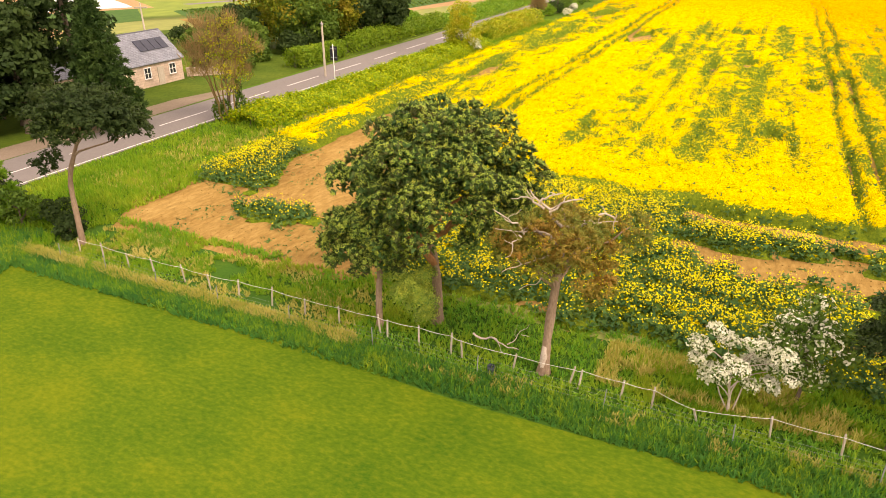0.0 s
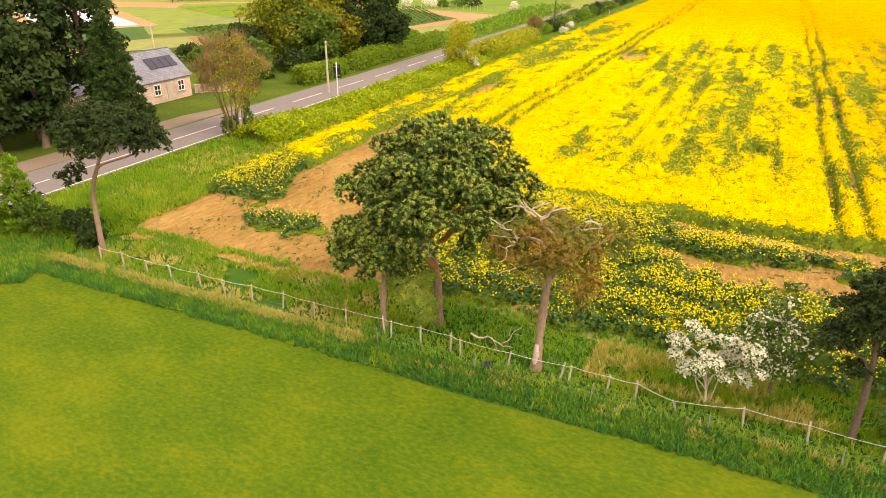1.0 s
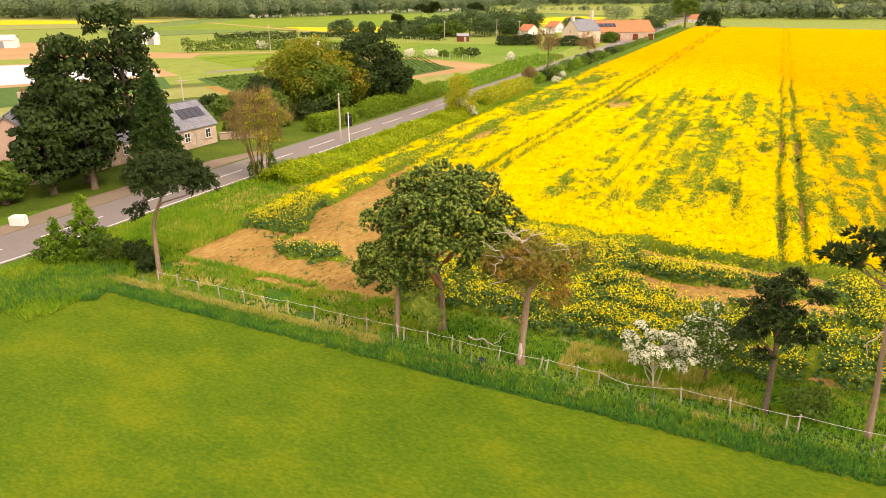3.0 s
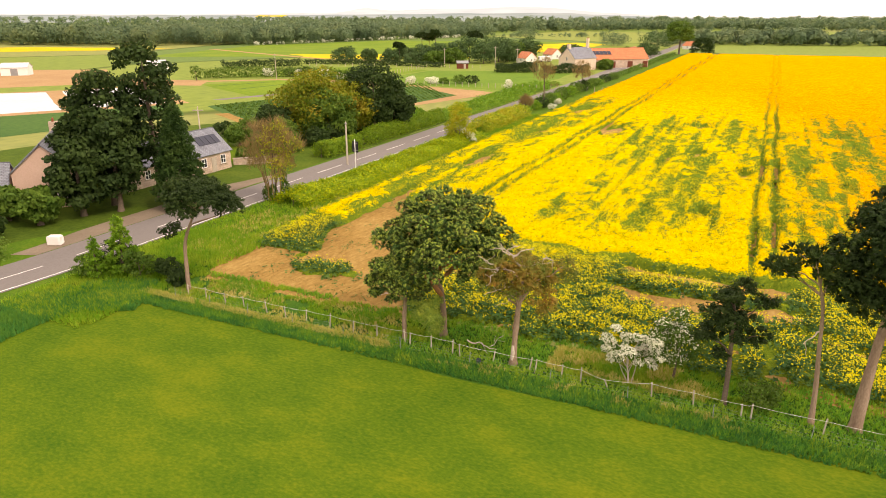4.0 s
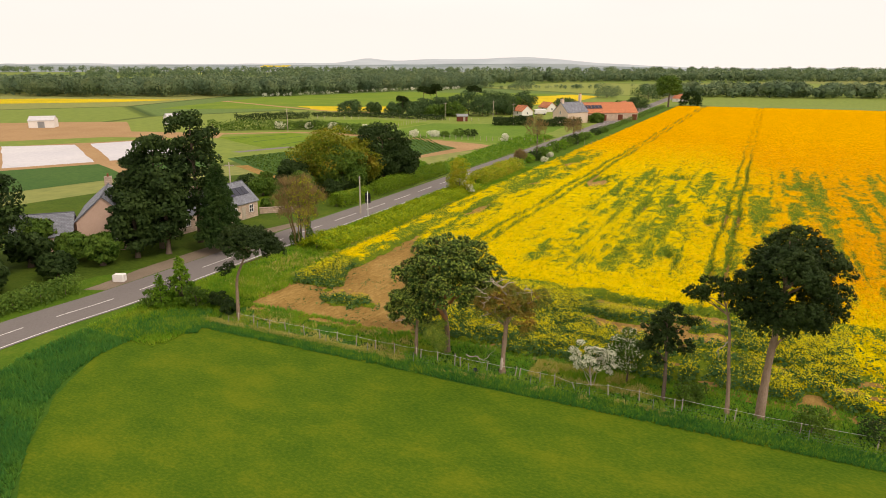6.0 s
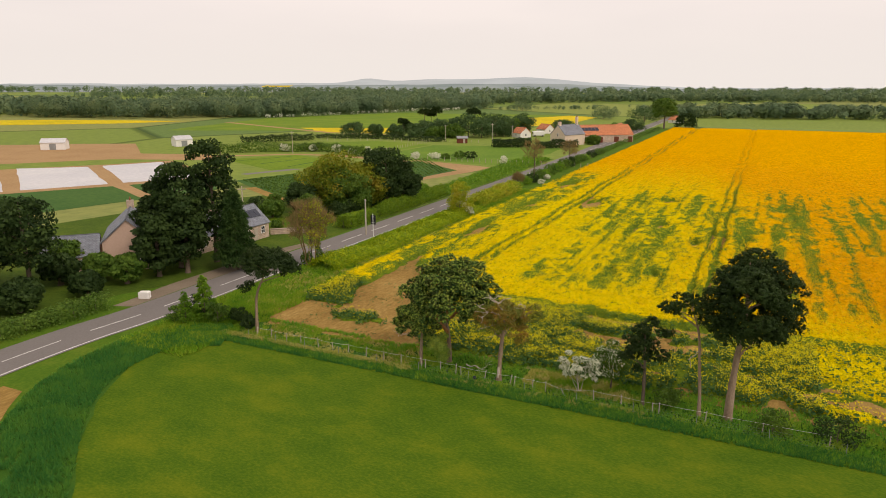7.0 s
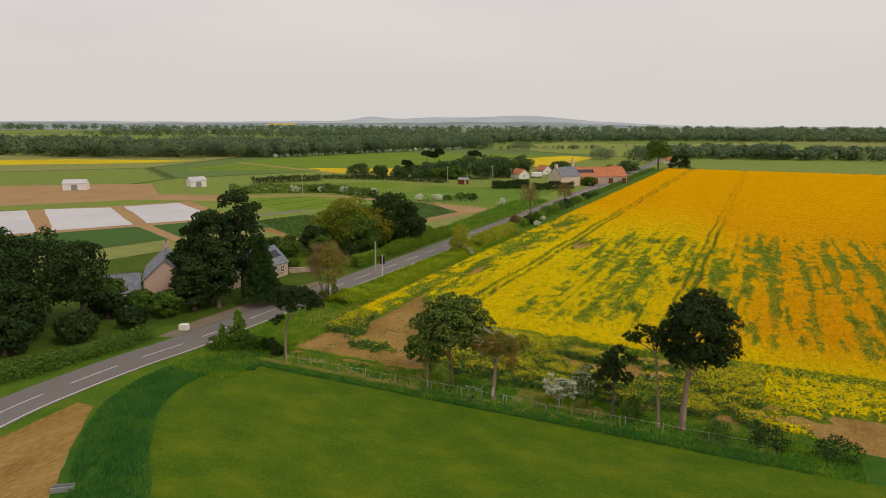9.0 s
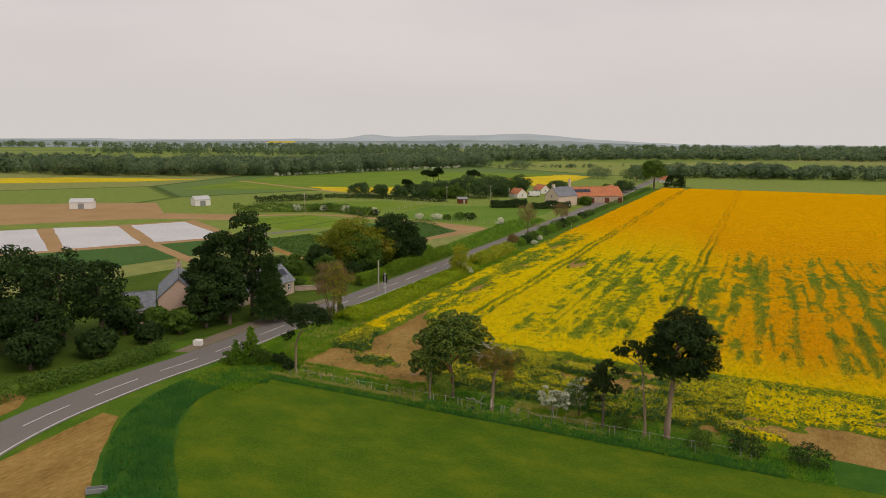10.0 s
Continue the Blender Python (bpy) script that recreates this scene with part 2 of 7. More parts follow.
M["verge_ground"] = surface("verge_turf", [(0.04, 0.11, 0.009), (0.07, 0.15, 0.011), (0.125, 0.18, 0.018)], [(0.026, 0.08, 0.008), (0.13, 0.19, 0.02)], 0.25, 3.0, bump=0.5)
M["paddock"] = surface("paddock_grass", [(0.0821, 0.17, 0.021), (0.121, 0.216, 0.0266), (0.18, 0.26, 0.035)], [(0.0641, 0.14, 0.0168), (0.167, 0.254, 0.035)], 0.045, 0.7, bump=0.3)
M["cream_wall"] = surface("cream_harled_wall", [(0.62, 0.49, 0.38), (0.72, 0.59, 0.47)], [(0.55, 0.43, 0.33), (0.74, 0.62, 0.50)], 0.5, 6.0, bump=0.3, depth=0.01)
M["bare_twig"] = leafy("brown_twigs", [(0.163, 0.109, 0.0476), (0.258, 0.177, 0.0748), (0.286, 0.231, 0.0748)], 0.5, 0.1)
# Paler and bluer than near leaves: distance haze put into the colour.
M["far_haze_leaf"] = leafy("hazed_woodland_leaves", [(0.075, 0.13, 0.075), (0.12, 0.185, 0.095), (0.17, 0.235, 0.11), (0.24, 0.29, 0.125)], 0.07, 0.35, mixf=0.8)
M["grass_blade"] = leafy("grass_blades", [(0.0776, 0.278, 0.0345), (0.173, 0.399, 0.0368), (0.43, 0.519, 0.0391)], 0.35, 0.5)
M["dry_blade"] = leafy("dry_grass_blades", [(0.299, 0.322, 0.046), (0.506, 0.46, 0.103), (0.667, 0.564, 0.207)], 0.4, 0.4)
M["rape_leaf"] = leafy("rape_leaves", [(0.032, 0.105, 0.036), (0.075, 0.17, 0.045), (0.15, 0.24, 0.035)], 0.6, 0.35)
M["rape_bloom"] = leafy("rape_flowers", [(0.76, 0.56, 0.003), (0.84, 0.69, 0.005), (0.87, 0.77, 0.008)], 0.6, 0.4)
M["rape_gold"] = leafy("golden_rape_flowers", [(0.76, 0.40, 0.003), (0.82, 0.48, 0.004), (0.85, 0.56, 0.006)], 0.6, 0.4)
M["verge_blade"] = leafy("verge_blades", [(0.0894, 0.259, 0.0182), (0.204, 0.396, 0.0234), (0.455, 0.505, 0.052)], 0.35, 0.45)
M["rape_young"] = leafy("young_rape_flowers", [(0.76, 0.64, 0.01), (0.84, 0.75, 0.015), (0.88, 0.82, 0.03)], 0.6, 0.4)
M["garden"] = surface("garden_grass", [(0.03, 0.065, 0.01), (0.06, 0.11, 0.012), (0.11, 0.15, 0.018)], [(0.025, 0.055, 0.008), (0.11, 0.15, 0.018)], 0.12, 2.0, bump=0.4)
M["dark_blade"] = leafy("dark_grass_blades", [(0.0344, 0.175, 0.039), (0.076, 0.25, 0.0442), (0.166, 0.338, 0.039)], 0.35, 0.45)
# Inner needles coloured darker, so the shade between tufts is painted in.
M["pine_core_shade"] = leafy("shaded_inner_needles", [(0.0324, 0.0855, 0.0238), (0.0648, 0.133, 0.0306), (0.144, 0.123, 0.0425)], 0.9, 0.12)
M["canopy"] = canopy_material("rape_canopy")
M["bark"] = surface("pine_bark", [(0.204, 0.136, 0.0935), (0.323, 0.23, 0.161), (0.391, 0.297, 0.221)], [(0.111, 0.0722, 0.0467), (0.391, 0.289, 0.213)], 1.5, 14.0, bump=0.8, depth=0.04, stretch=(1, 1, 0.3))
M["bark_red"] = surface("orange_pine_bark", [(0.272, 0.12, 0.048), (0.4, 0.192, 0.08)], [(0.16, 0.072, 0.036), (0.432, 0.232, 0.112)], 1.2, 12.0, bump=0.7, depth=0.03, stretch=(1, 1, 0.4))
M["bark_dark"] = surface("dark_bark", [(0.10, 0.075, 0.055), (0.18, 0.14, 0.10)], [(0.07, 0.05, 0.04), (0.22, 0.17, 0.13)], 1.5, 12.0, bump=0.6, depth=0.03)
M["dead_wood"] = surface("dead_wood", [(0.42, 0.34, 0.27), (0.58, 0.50, 0.42)], [(0.30, 0.24, 0.19), (0.62, 0.55, 0.47)], 2.0, 16.0, bump=0.5, depth=0.02)
M["post"] = surface("weathered_post", [(0.36, 0.31, 0.24), (0.52, 0.46, 0.37)], [(0.25, 0.21, 0.16), (0.56, 0.51, 0.42)], 2.0, 18.0, bump=0.5, depth=0.01, stretch=(1, 1, 0.2))
M["steel"] = surface("galvanised_steel", [(0.24, 0.25, 0.25), (0.34, 0.35, 0.35)], [(0.2, 0.21, 0.21), (0.38, 0.39, 0.39)], 1.0, 12.0, rough=0.6, bump=0.1, metal=0.3)
M["rope"] = surface("white_rope", [(0.62, 0.60, 0.54), (0.75, 0.73, 0.68)], [(0.5, 0.48, 0.43), (0.78, 0.76, 0.72)], 1.0, 20.0, bump=0.1)
M["sign_back"] = surface("dark_sign_back", [(0.015, 0.017, 0.02), (0.03, 0.032, 0.036)], [(0.012, 0.014, 0.016), (0.04, 0.042, 0.045)], 1.0, 8.0, rough=0.5, bump=0.0)
M["slate"] = tiled("roof_slates", (0.18, 0.20, 0.24), (0.25, 0.27, 0.31), (0.10, 0.11, 0.13), 0.35, 0.22)
M["pantile"] = tiled("orange_pantiles", (0.52, 0.17, 0.06), (0.62, 0.23, 0.09), (0.30, 0.09, 0.035), 0.28, 0.32)
M["stone"] = tiled("sandstone_wall", (0.50, 0.38, 0.29), (0.60, 0.47, 0.37), (0.40, 0.32, 0.25), 0.55, 0.28, 0.9)
M["render_wall"] = surface("harled_wall", [(0.56, 0.38, 0.29), (0.66, 0.47, 0.37)], [(0.48, 0.33, 0.25), (0.68, 0.50, 0.40)], 0.7, 9.0, bump=0.3, depth=0.01)
M["white_wall"] = surface("whitewashed_wall", [(0.74, 0.71, 0.66), (0.82, 0.80, 0.76)], [(0.66, 0.63, 0.58), (0.84, 0.82, 0.79)], 0.7, 9.0, bump=0.2, depth=0.01)
M["red_paint"] = surface("red_brown_boards", [(0.13, 0.042, 0.026), (0.19, 0.06, 0.036)], [(0.10, 0.034, 0.02), (0.21, 0.08, 0.05)], 0.6, 6.0, bump=0.2)
M["frame_white"] = surface("white_frame", [(0.74, 0.73, 0.7), (0.8, 0.8, 0.78)], [(0.7, 0.7, 0.68), (0.82, 0.82, 0.8)], 1.0, 10.0, rough=0.5, bump=0.0)
M["sheeting"] = surface("white_crop_sheeting", [(0.46, 0.46, 0.48), (0.62, 0.61, 0.60)], [(0.40, 0.40, 0.42), (0.66, 0.65, 0.64)], 0.05, 0.8, rough=0.6, bump=0.2)
M["solar"] = surface("solar_glass", [(0.03, 0.035, 0.05), (0.05, 0.055, 0.075)], [(0.025, 0.03, 0.045), (0.06, 0.065, 0.085)], 0.5, 3.0, rough=0.2, bump=0.0)
M["tub"] = surface("dark_plastic", [(0.035, 0.05, 0.06), (0.06, 0.075, 0.085)], [(0.03, 0.04, 0.05), (0.07, 0.09, 0.10)], 2.0, 12.0, rough=0.5, bump=0.0)
M["plot_green"] = surface("crop_rows_green", [(0.0385, 0.106, 0.026), (0.0693, 0.141, 0.0325)], [(0.0269, 0.0707, 0.0195), (0.1, 0.177, 0.039)], 0.06, 0.9, bump=0.3)
M["plot_bright"] = surface("young_crop", [(0.109, 0.192, 0.0156), (0.178, 0.264, 0.0208)], [(0.0765, 0.144, 0.013), (0.217, 0.3, 0.0286)], 0.06, 0.6, bump=0.2)
M["yellow_far"] = surface("distant_rape", [(0.414, 0.333, 0.0138), (0.759, 0.552, 0.0115)], [(0.23, 0.253, 0.0172), (0.805, 0.575, 0.0115)], 0.03, 0.25, bump=0.1)

mg, ntg, og = nodes_for("window_glass")
pg = ntg.nodes.new("ShaderNodeBsdfPrincipled")
pg.inputs["Base Color"].default_value = (0.03, 0.035, 0.04, 1)
pg.inputs["Roughness"].default_value = 0.08
ntg.links.new(pg.outputs["BSDF"], og.inputs["Surface"])
M["glass"] = mg


def far_land_material():
    """Open country: a patchwork of fields growing paler and broken by hedges with distance."""
    m, nt, out = nodes_for("open_country")
    vec = place_of(nt, (1, 0.55, 1), 0.45)
    v = nt.nodes.new("ShaderNodeTexVoronoi")
    v.inputs["Scale"].default_value = 0.0052
    nt.links.new(vec, v.inputs["Vector"])
    sep = nt.nodes.new("ShaderNodeSeparateColor")
    nt.links.new(v.outputs["Color"], sep.inputs["Color"])
    field = ramp(nt, sep.outputs["Red"], [(0.0, (0.14, 0.21, 0.04)), (0.35, (0.20, 0.26, 0.05)), (0.6, (0.12, 0.19, 0.05)), (0.8, (0.28, 0.28, 0.09)), (1.0, (0.18, 0.25, 0.04))])
    v2 = nt.nodes.new("ShaderNodeTexVoronoi")
    v2.feature = "DISTANCE_TO_EDGE"
    v2.inputs["Scale"].default_value = 0.0052
    nt.links.new(vec, v2.inputs["Vector"])
    hedge = ramp(nt, v2.outputs["Distance"], [(0.006, (0.45, 0.5, 0.4)), (0.014, (1, 1, 1))])
    fine = ramp(nt, noise_of(nt, vec, 0.4, 5), [(0.3, (0.75, 0.8, 0.75)), (0.7, (1.15, 1.1, 1.0))])
    col = mix_col(nt, mix_col(nt, field, hedge, 1.0, "MULTIPLY"), fine, 1.0, "MULTIPLY")
    p = nt.nodes.new("ShaderNodeBsdfPrincipled")
    p.inputs["Roughness"].default_value = 0.95
    p.inputs["Specular IOR Level"].default_value = 0.1
    nt.links.new(col, p.inputs["Base Color"])
    nt.links.new(p.outputs["BSDF"], out.inputs["Surface"])
    return m


M["country"] = far_land_material()


# Backdrop land: distance haze is painted into the colour, and the surface glows.
def glowing_hill_material(name, lo, hi):
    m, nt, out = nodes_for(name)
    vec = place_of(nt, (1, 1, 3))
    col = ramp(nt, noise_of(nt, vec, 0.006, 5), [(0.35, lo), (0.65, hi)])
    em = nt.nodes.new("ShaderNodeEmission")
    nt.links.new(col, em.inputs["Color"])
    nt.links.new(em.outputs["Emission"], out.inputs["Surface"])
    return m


# ---- mesh helpers ----
DX, DY = 0.4066, 0.9136      # the road's direction


def uv_xy(u, v):
    """u metres along the road's direction, v metres to its right, as x, y."""
    return u * DX + v * DY, u * DY - v * DX


def raw_mesh(name, verts, faces):
    """A mesh from numpy arrays: n x 3 places, m x k corners."""
    me = bpy.data.meshes.new(name)
    verts, faces = np.asarray(verts, np.float32), np.asarray(faces, np.int32)
    m, k = faces.shape
    me.vertices.add(len(verts))
    me.vertices.foreach_set("co", verts.ravel())
    me.loops.add(m * k)
    me.loops.foreach_set("vertex_index", faces.ravel())
    me.polygons.add(m)
    me.polygons.foreach_set("loop_start", np.arange(0, m * k, k, dtype=np.int32))
    me.update(calc_edges=True)
    return me


def hang(name, me, material, parent=None, label="", smooth=False):
    """Links a mesh as one part under a thing (or alone), with its material."""
    me.materials.append(material)
    if smooth:
        me.polygons.foreach_set("use_smooth", np.ones(len(me.polygons), dtype=bool))
    ob = new(name, me)
    if parent is not None:
        ob.parent = parent
    if label:
        ob["label"] = label
    return ob


def part(name, bm, material, parent=None, label="", smooth=False):
    me = bpy.data.meshes.new(name)
    bm.to_mesh(me)
    bm.free()
    return hang(name, me, material, parent, label, smooth)


def thing(name, x, y, z, label, category, group="", rz=0.0):
    ob = new(name)
    ob.empty_display_size = 0.2
    ob.matrix_basis = pose(x, y, z, 0, 0, rz)
    return tagged(ob, label, category, group)


def box_bm(bm, x0, y0, z0, x1, y1, z1, bevel=0.0):
    vs = [bm.verts.new(p) for p in ((x0, y0, z0), (x1, y0, z0), (x1, y1, z0), (x0, y1, z0), (x0, y0, z1), (x1, y0, z1), (x1, y1, z1), (x0, y1, z1))]
    fs = [bm.faces.new([vs[i] for i in f]) for f in ((3, 2, 1, 0), (4, 5, 6, 7), (0, 1, 5, 4), (1, 2, 6, 5), (2, 3, 7, 6), (3, 0, 4, 7))]
    if bevel:
        bmesh.ops.bevel(bm, geom=list({ed for f in fs for ed in f.edges}), offset=bevel, segments=1, affect="EDGES")


def box(x0, y0, z0, x1, y1, z1, bevel=0.0):
    bm = bmesh.new()
    box_bm(bm, x0, y0, z0, x1, y1, z1, bevel)
    return bm


def tube(points, radii, seg=8):
    """A tapered tube along points: arrays of places and quads."""
    P = np.asarray(points, float)
    R = np.asarray(radii, float)
    n = len(P)
    T = np.gradient(P, axis=0)
    T /= np.linalg.norm(T, axis=1)[:, None] + 1e-9
    ref = np.where(np.abs(T[:, 2:3]) > 0.9, [[1.0, 0, 0]], [[0, 0, 1.0]])
    A = np.cross(T, ref)
    A /= np.linalg.norm(A, axis=1)[:, None] + 1e-9
    B = np.cross(T, A)
    ang = np.arange(seg) * 2 * np.pi / seg
    V = P[:, None] + R[:, None, None] * (np.cos(ang)[None, :, None] * A[:, None] + np.sin(ang)[None, :, None] * B[:, None])
    i, j = np.meshgrid(np.arange(n - 1), np.arange(seg), indexing="ij")
    a = i * seg + j
    b = i * seg + (j + 1) % seg
    F = np.stack([a, b, b + seg, a + seg], -1).reshape(-1, 4)
    tip = len(V.reshape(-1, 3))
    V = np.concatenate([V.reshape(-1, 3), P[-1:] + T[-1:] * R[-1]])
    k = np.arange(seg)
    cap = np.stack([(n - 1) * seg + k, (n - 1) * seg + (k + 1) % seg, np.full(seg, tip), np.full(seg, tip)], -1)
    return V, F, cap[:, :3]


def tube_mesh(name, tubes, seg=8):
    """One mesh of one or more tapered tubes."""
    bm = bmesh.new()
    for pts, rad in tubes:
        v, f, c = tube(pts, rad, seg)
        vs = [bm.verts.new(p) for p in v]
        for q in f:
            bm.faces.new([vs[i] for i in q])
        for q in c:
            bm.faces.new([vs[i] for i in q])
    me = bpy.data.meshes.new(name)
    bm.to_mesh(me)
    bm.free()
    return me


def bent(a, b, n, wob, rng, sag=0.0):
    """A crooked line from a to b."""
    t = np.linspace(0, 1, n)[:, None]
    a, b = np.asarray(a, float), np.asarray(b, float)
    off = np.cumsum(rng.normal(0, wob, (n, 3)), axis=0)
    off -= off[0] + (off[-1] - off[0]) * t
    line = a + (b - a) * t + off
    line[:, 2] += sag * np.sin(np.pi * t[:, 0])
    return line


def unit(rng, n):
    d = rng.normal(size=(n, 3))
    return d / (np.linalg.norm(d, axis=1)[:, None] + 1e-9)


def cloud(clumps, n, rng, low=-0.5, shell=(0.72, 1.05)):
    """n places over the skins of clumps (rows: centre, radii), and the way out of each."""
    C = np.asarray(clumps, float)
    w = (C[:, 3] * C[:, 4] * C[:, 5]) ** (2 / 3)
    k = rng.choice(len(C), n, p=w / w.sum())
    d = unit(rng, n)
    flip = (d[:, 2] < low) | ((d[:, 2] < 0) & (rng.random(n) < 0.35))
    d[flip, 2] *= -1
    r = rng.uniform(*shell, n) + 0.06 * rng.normal(size=n)
    return C[k, :3] + d * C[k, 3:] * r[:, None], d


def tufts(P, out, size, blades, rng, width=0.2, spread=0.85):
    """Spiky tufts of needles or grass: triangles fanning out from each place."""
    n = len(P)
    B = np.repeat(P, blades, 0)
    O = np.repeat(out, blades, 0)
    d = O + spread * unit(rng, n * blades)
    d /= np.linalg.norm(d, axis=1)[:, None] + 1e-9
    s = np.cross(d, unit(rng, n * blades))
    s /= np.linalg.norm(s, axis=1)[:, None] + 1e-9
    L = (size * rng.uniform(0.65, 1.2, n * blades))[:, None]
    B = B + 0.12 * L * unit(rng, n * blades)
    V = np.stack([B - s * L * width, B + s * L * width, B + d * L], 1).reshape(-1, 3)
    return V, np.arange(len(V)).reshape(-1, 3)


def leaves(P, out, size, rng, tilt=0.9, three=False):
    """Single leaves: small bent diamonds, roughly facing outwards."""
    n = len(P)
    nrm = out + tilt * unit(rng, n)
    nrm /= np.linalg.norm(nrm, axis=1)[:, None] + 1e-9
    a = np.cross(nrm, unit(rng, n))
    a /= np.linalg.norm(a, axis=1)[:, None] + 1e-9
    b = np.cross(nrm, a)
    L = (size * rng.uniform(0.6, 1.3, n))[:, None]
    if three:
        V = np.stack([P - a * L, P + a * L * 0.6 + b * L * 0.7, P + a * L * 0.6 - b * L * 0.7], 1).reshape(-1, 3)
        return V, np.arange(len(V)).reshape(-1, 3)
    V = np.stack([P - a * L, P + b * L * 0.55 + nrm * L * 0.15, P + a * L, P - b * L * 0.55 + nrm * L * 0.15], 1).reshape(-1, 3)
    return V, np.arange(len(V)).reshape(-1, 4)


def umbrella(c, R, k, r, rng, zmin=-0.3, fill=(0.55, 0.95)):
    """k clump ellipsoids gathered in a dome round c."""
    rows = []
    for i in range(k):
        z = zmin + (1 - zmin) * ((i + 0.5) / k)
        ph = i * 2.39996 + rng.uniform(-0.4, 0.4)
        s = math.sqrt(max(0.0, 1 - z * z))
        f = rng.uniform(*fill)
        q = r * rng.uniform(0.7, 1.3)
        rows.append((c[0] + R[0] * s * math.cos(ph) * f, c[1] + R[1] * s * math.sin(ph) * f, c[2] + R[2] * z * f, q * 1.15, q * 1.15, q * 0.75))
    return rows


def vnoise(x, y, seed=0):
    """Smooth value noise of a plane, 0 to 1."""
    x, y = np.asarray(x, float), np.asarray(y, float)
    xi, yi = np.floor(x).astype(np.int64), np.floor(y).astype(np.int64)
    fx, fy = x - xi, y - yi
    fx, fy = fx * fx * (3 - 2 * fx), fy * fy * (3 - 2 * fy)

    def h(i, j):
        q = (i * 374761393 + j * 668265263 + seed * 974711) & 0xFFFFFFFF
        q = ((q ^ (q >> 13)) * 1274126177) & 0xFFFFFFFF
        return ((q ^ (q >> 16)) & 0xFFFF) / 65535.0
    return (h(xi, yi) * (1 - fx) + h(xi + 1, yi) * fx) * (1 - fy) + (h(xi, yi + 1) * (1 - fx) + h(xi + 1, yi + 1) * fx) * fy


def fbm(x, y, seed=0):
    return (vnoise(x, y, seed) + 0.5 * vnoise(2 * x, 2 * y, seed + 1) + 0.25 * vnoise(4 * x, 4 * y, seed + 2)) / 1.75


def smooth(a, b, x):
    t = np.clip((x - a) / (b - a), 0, 1)
    return t * t * (3 - 2 * t)


def ragged(pts, step, amp, seed):
    """An outline cut finer, its edges wandering a little."""
    out = []
    for (x0, y0), (x1, y1) in zip(pts, pts[1:] + pts[:1]):
        L = math.hypot(x1 - x0, y1 - y0)
        n = max(1, int(L / step))
        for i in range(n):
            x, y = x0 + (x1 - x0) * i / n, y0 + (y1 - y0) * i / n
            a = (float(fbm(x / (3 * step), y / (3 * step), seed)) - 0.5) * 2 * amp
            out.append((x - (y1 - y0) / L * a, y + (x1 - x0) / L * a))
    return out


def sheet(name, pts, z, material, label, category="field", kind="structure"):
    """A flat piece of ground with the outline pts."""
    bm = bmesh.new()
    vs = [bm.verts.new((x, y, z)) for x, y in pts]
    es = [bm.edges.new((vs[i], vs[(i + 1) % len(vs)])) for i in range(len(vs))]
    bmesh.ops.triangle_fill(bm, edges=es, use_beauty=True)
    for f in bm.faces:
        if f.normal.z < 0:
            f.normal_flip()
    return tagged(part(name, bm, material), label, category, kind=kind)


def catmull(pts, step):
    P = np.asarray(pts, float)
    P = np.concatenate([2 * P[:1] - P[1:2], P, 2 * P[-1:] - P[-2:-1]])
    out = []
    for i in range(1, len(P) - 2):
        n = max(2, int(np.linalg.norm(P[i + 1] - P[i]) / step))
        for t in np.arange(n) / n:
            out.append(0.5 * (2 * P[i] + (P[i + 1] - P[i - 1]) * t + (2 * P[i - 1] - 5 * P[i] + 4 * P[i + 1] - P[i + 2]) * t * t + (3 * P[i] - P[i - 1] - 3 * P[i + 1] + P[i + 2]) * t ** 3))
    out.append(P[-2])
    return np.array(out)


def ribbon(line, a, b, z):
    """Places and quads of a strip from a to b metres right of a line."""
    T = np.gradient(line, axis=0)
    T /= np.linalg.norm(T, axis=1)[:, None]
    Rt = np.stack([T[:, 1], -T[:, 0]], 1)
    L, R = line + Rt * a, line + Rt * b
    n = len(line)
    V = np.concatenate([np.c_[L, np.full(n, z)], np.c_[R, np.full(n, z)]])
    i = np.arange(n - 1)
    return V, np.stack([i, i + n, i + n + 1, i + 1], -1)


# ---- ground ----
bm = bmesh.new()
bmesh.ops.create_circle(bm, cap_ends=True, cap_tris=True, segments=96, radius=4600)
tagged(part("ground", bm, M["country"]), "wide flat open farmland under grass and crops", "ground", kind="structure")

# the near lawn-like pasture, its corner rounded at the lane
LAWN = [uv_xy(*q) for q in [(-2.5, 70), (-2.4, 30), (-2.4, 12), (-2.9, 3), (-3.0, -4), (-2.3, -11), (-1.6, -20), (-2.0, -27), (-3.6, -30.6), (-6.8, -33.0), (-11.6, -32.8), (-18, -29), (-23.2, -24.4), (-29.5, -17.2), (-45, 2), (-75, 20), (-120, 40), (-120, 110), (-20, 130)]]
sheet("lawn", ragged(LAWN, 0.8, 0.22, 3), 0.03, M["lawn"], "short bright green pasture grass with paler patches")
MARGIN = [uv_xy(*q) for q in [(4.0, 75), (4.0, 20), (3.6, 0), (4.5, -9), (5.0, -20), (6.5, -29), (9, -33), (-2.5, -37.5), (-11, -38.3), (-18, -36.8), (-25, -31.8), (-33, -24.3), (-60, -4), (-130, 30), (-130, 120), (-20, 140)]]
sheet("field_margin", ragged(MARGIN, 1.0, 0.3, 5), 0.015, M["rough_grass"], "strip of long rough grass round the pasture", "grass")
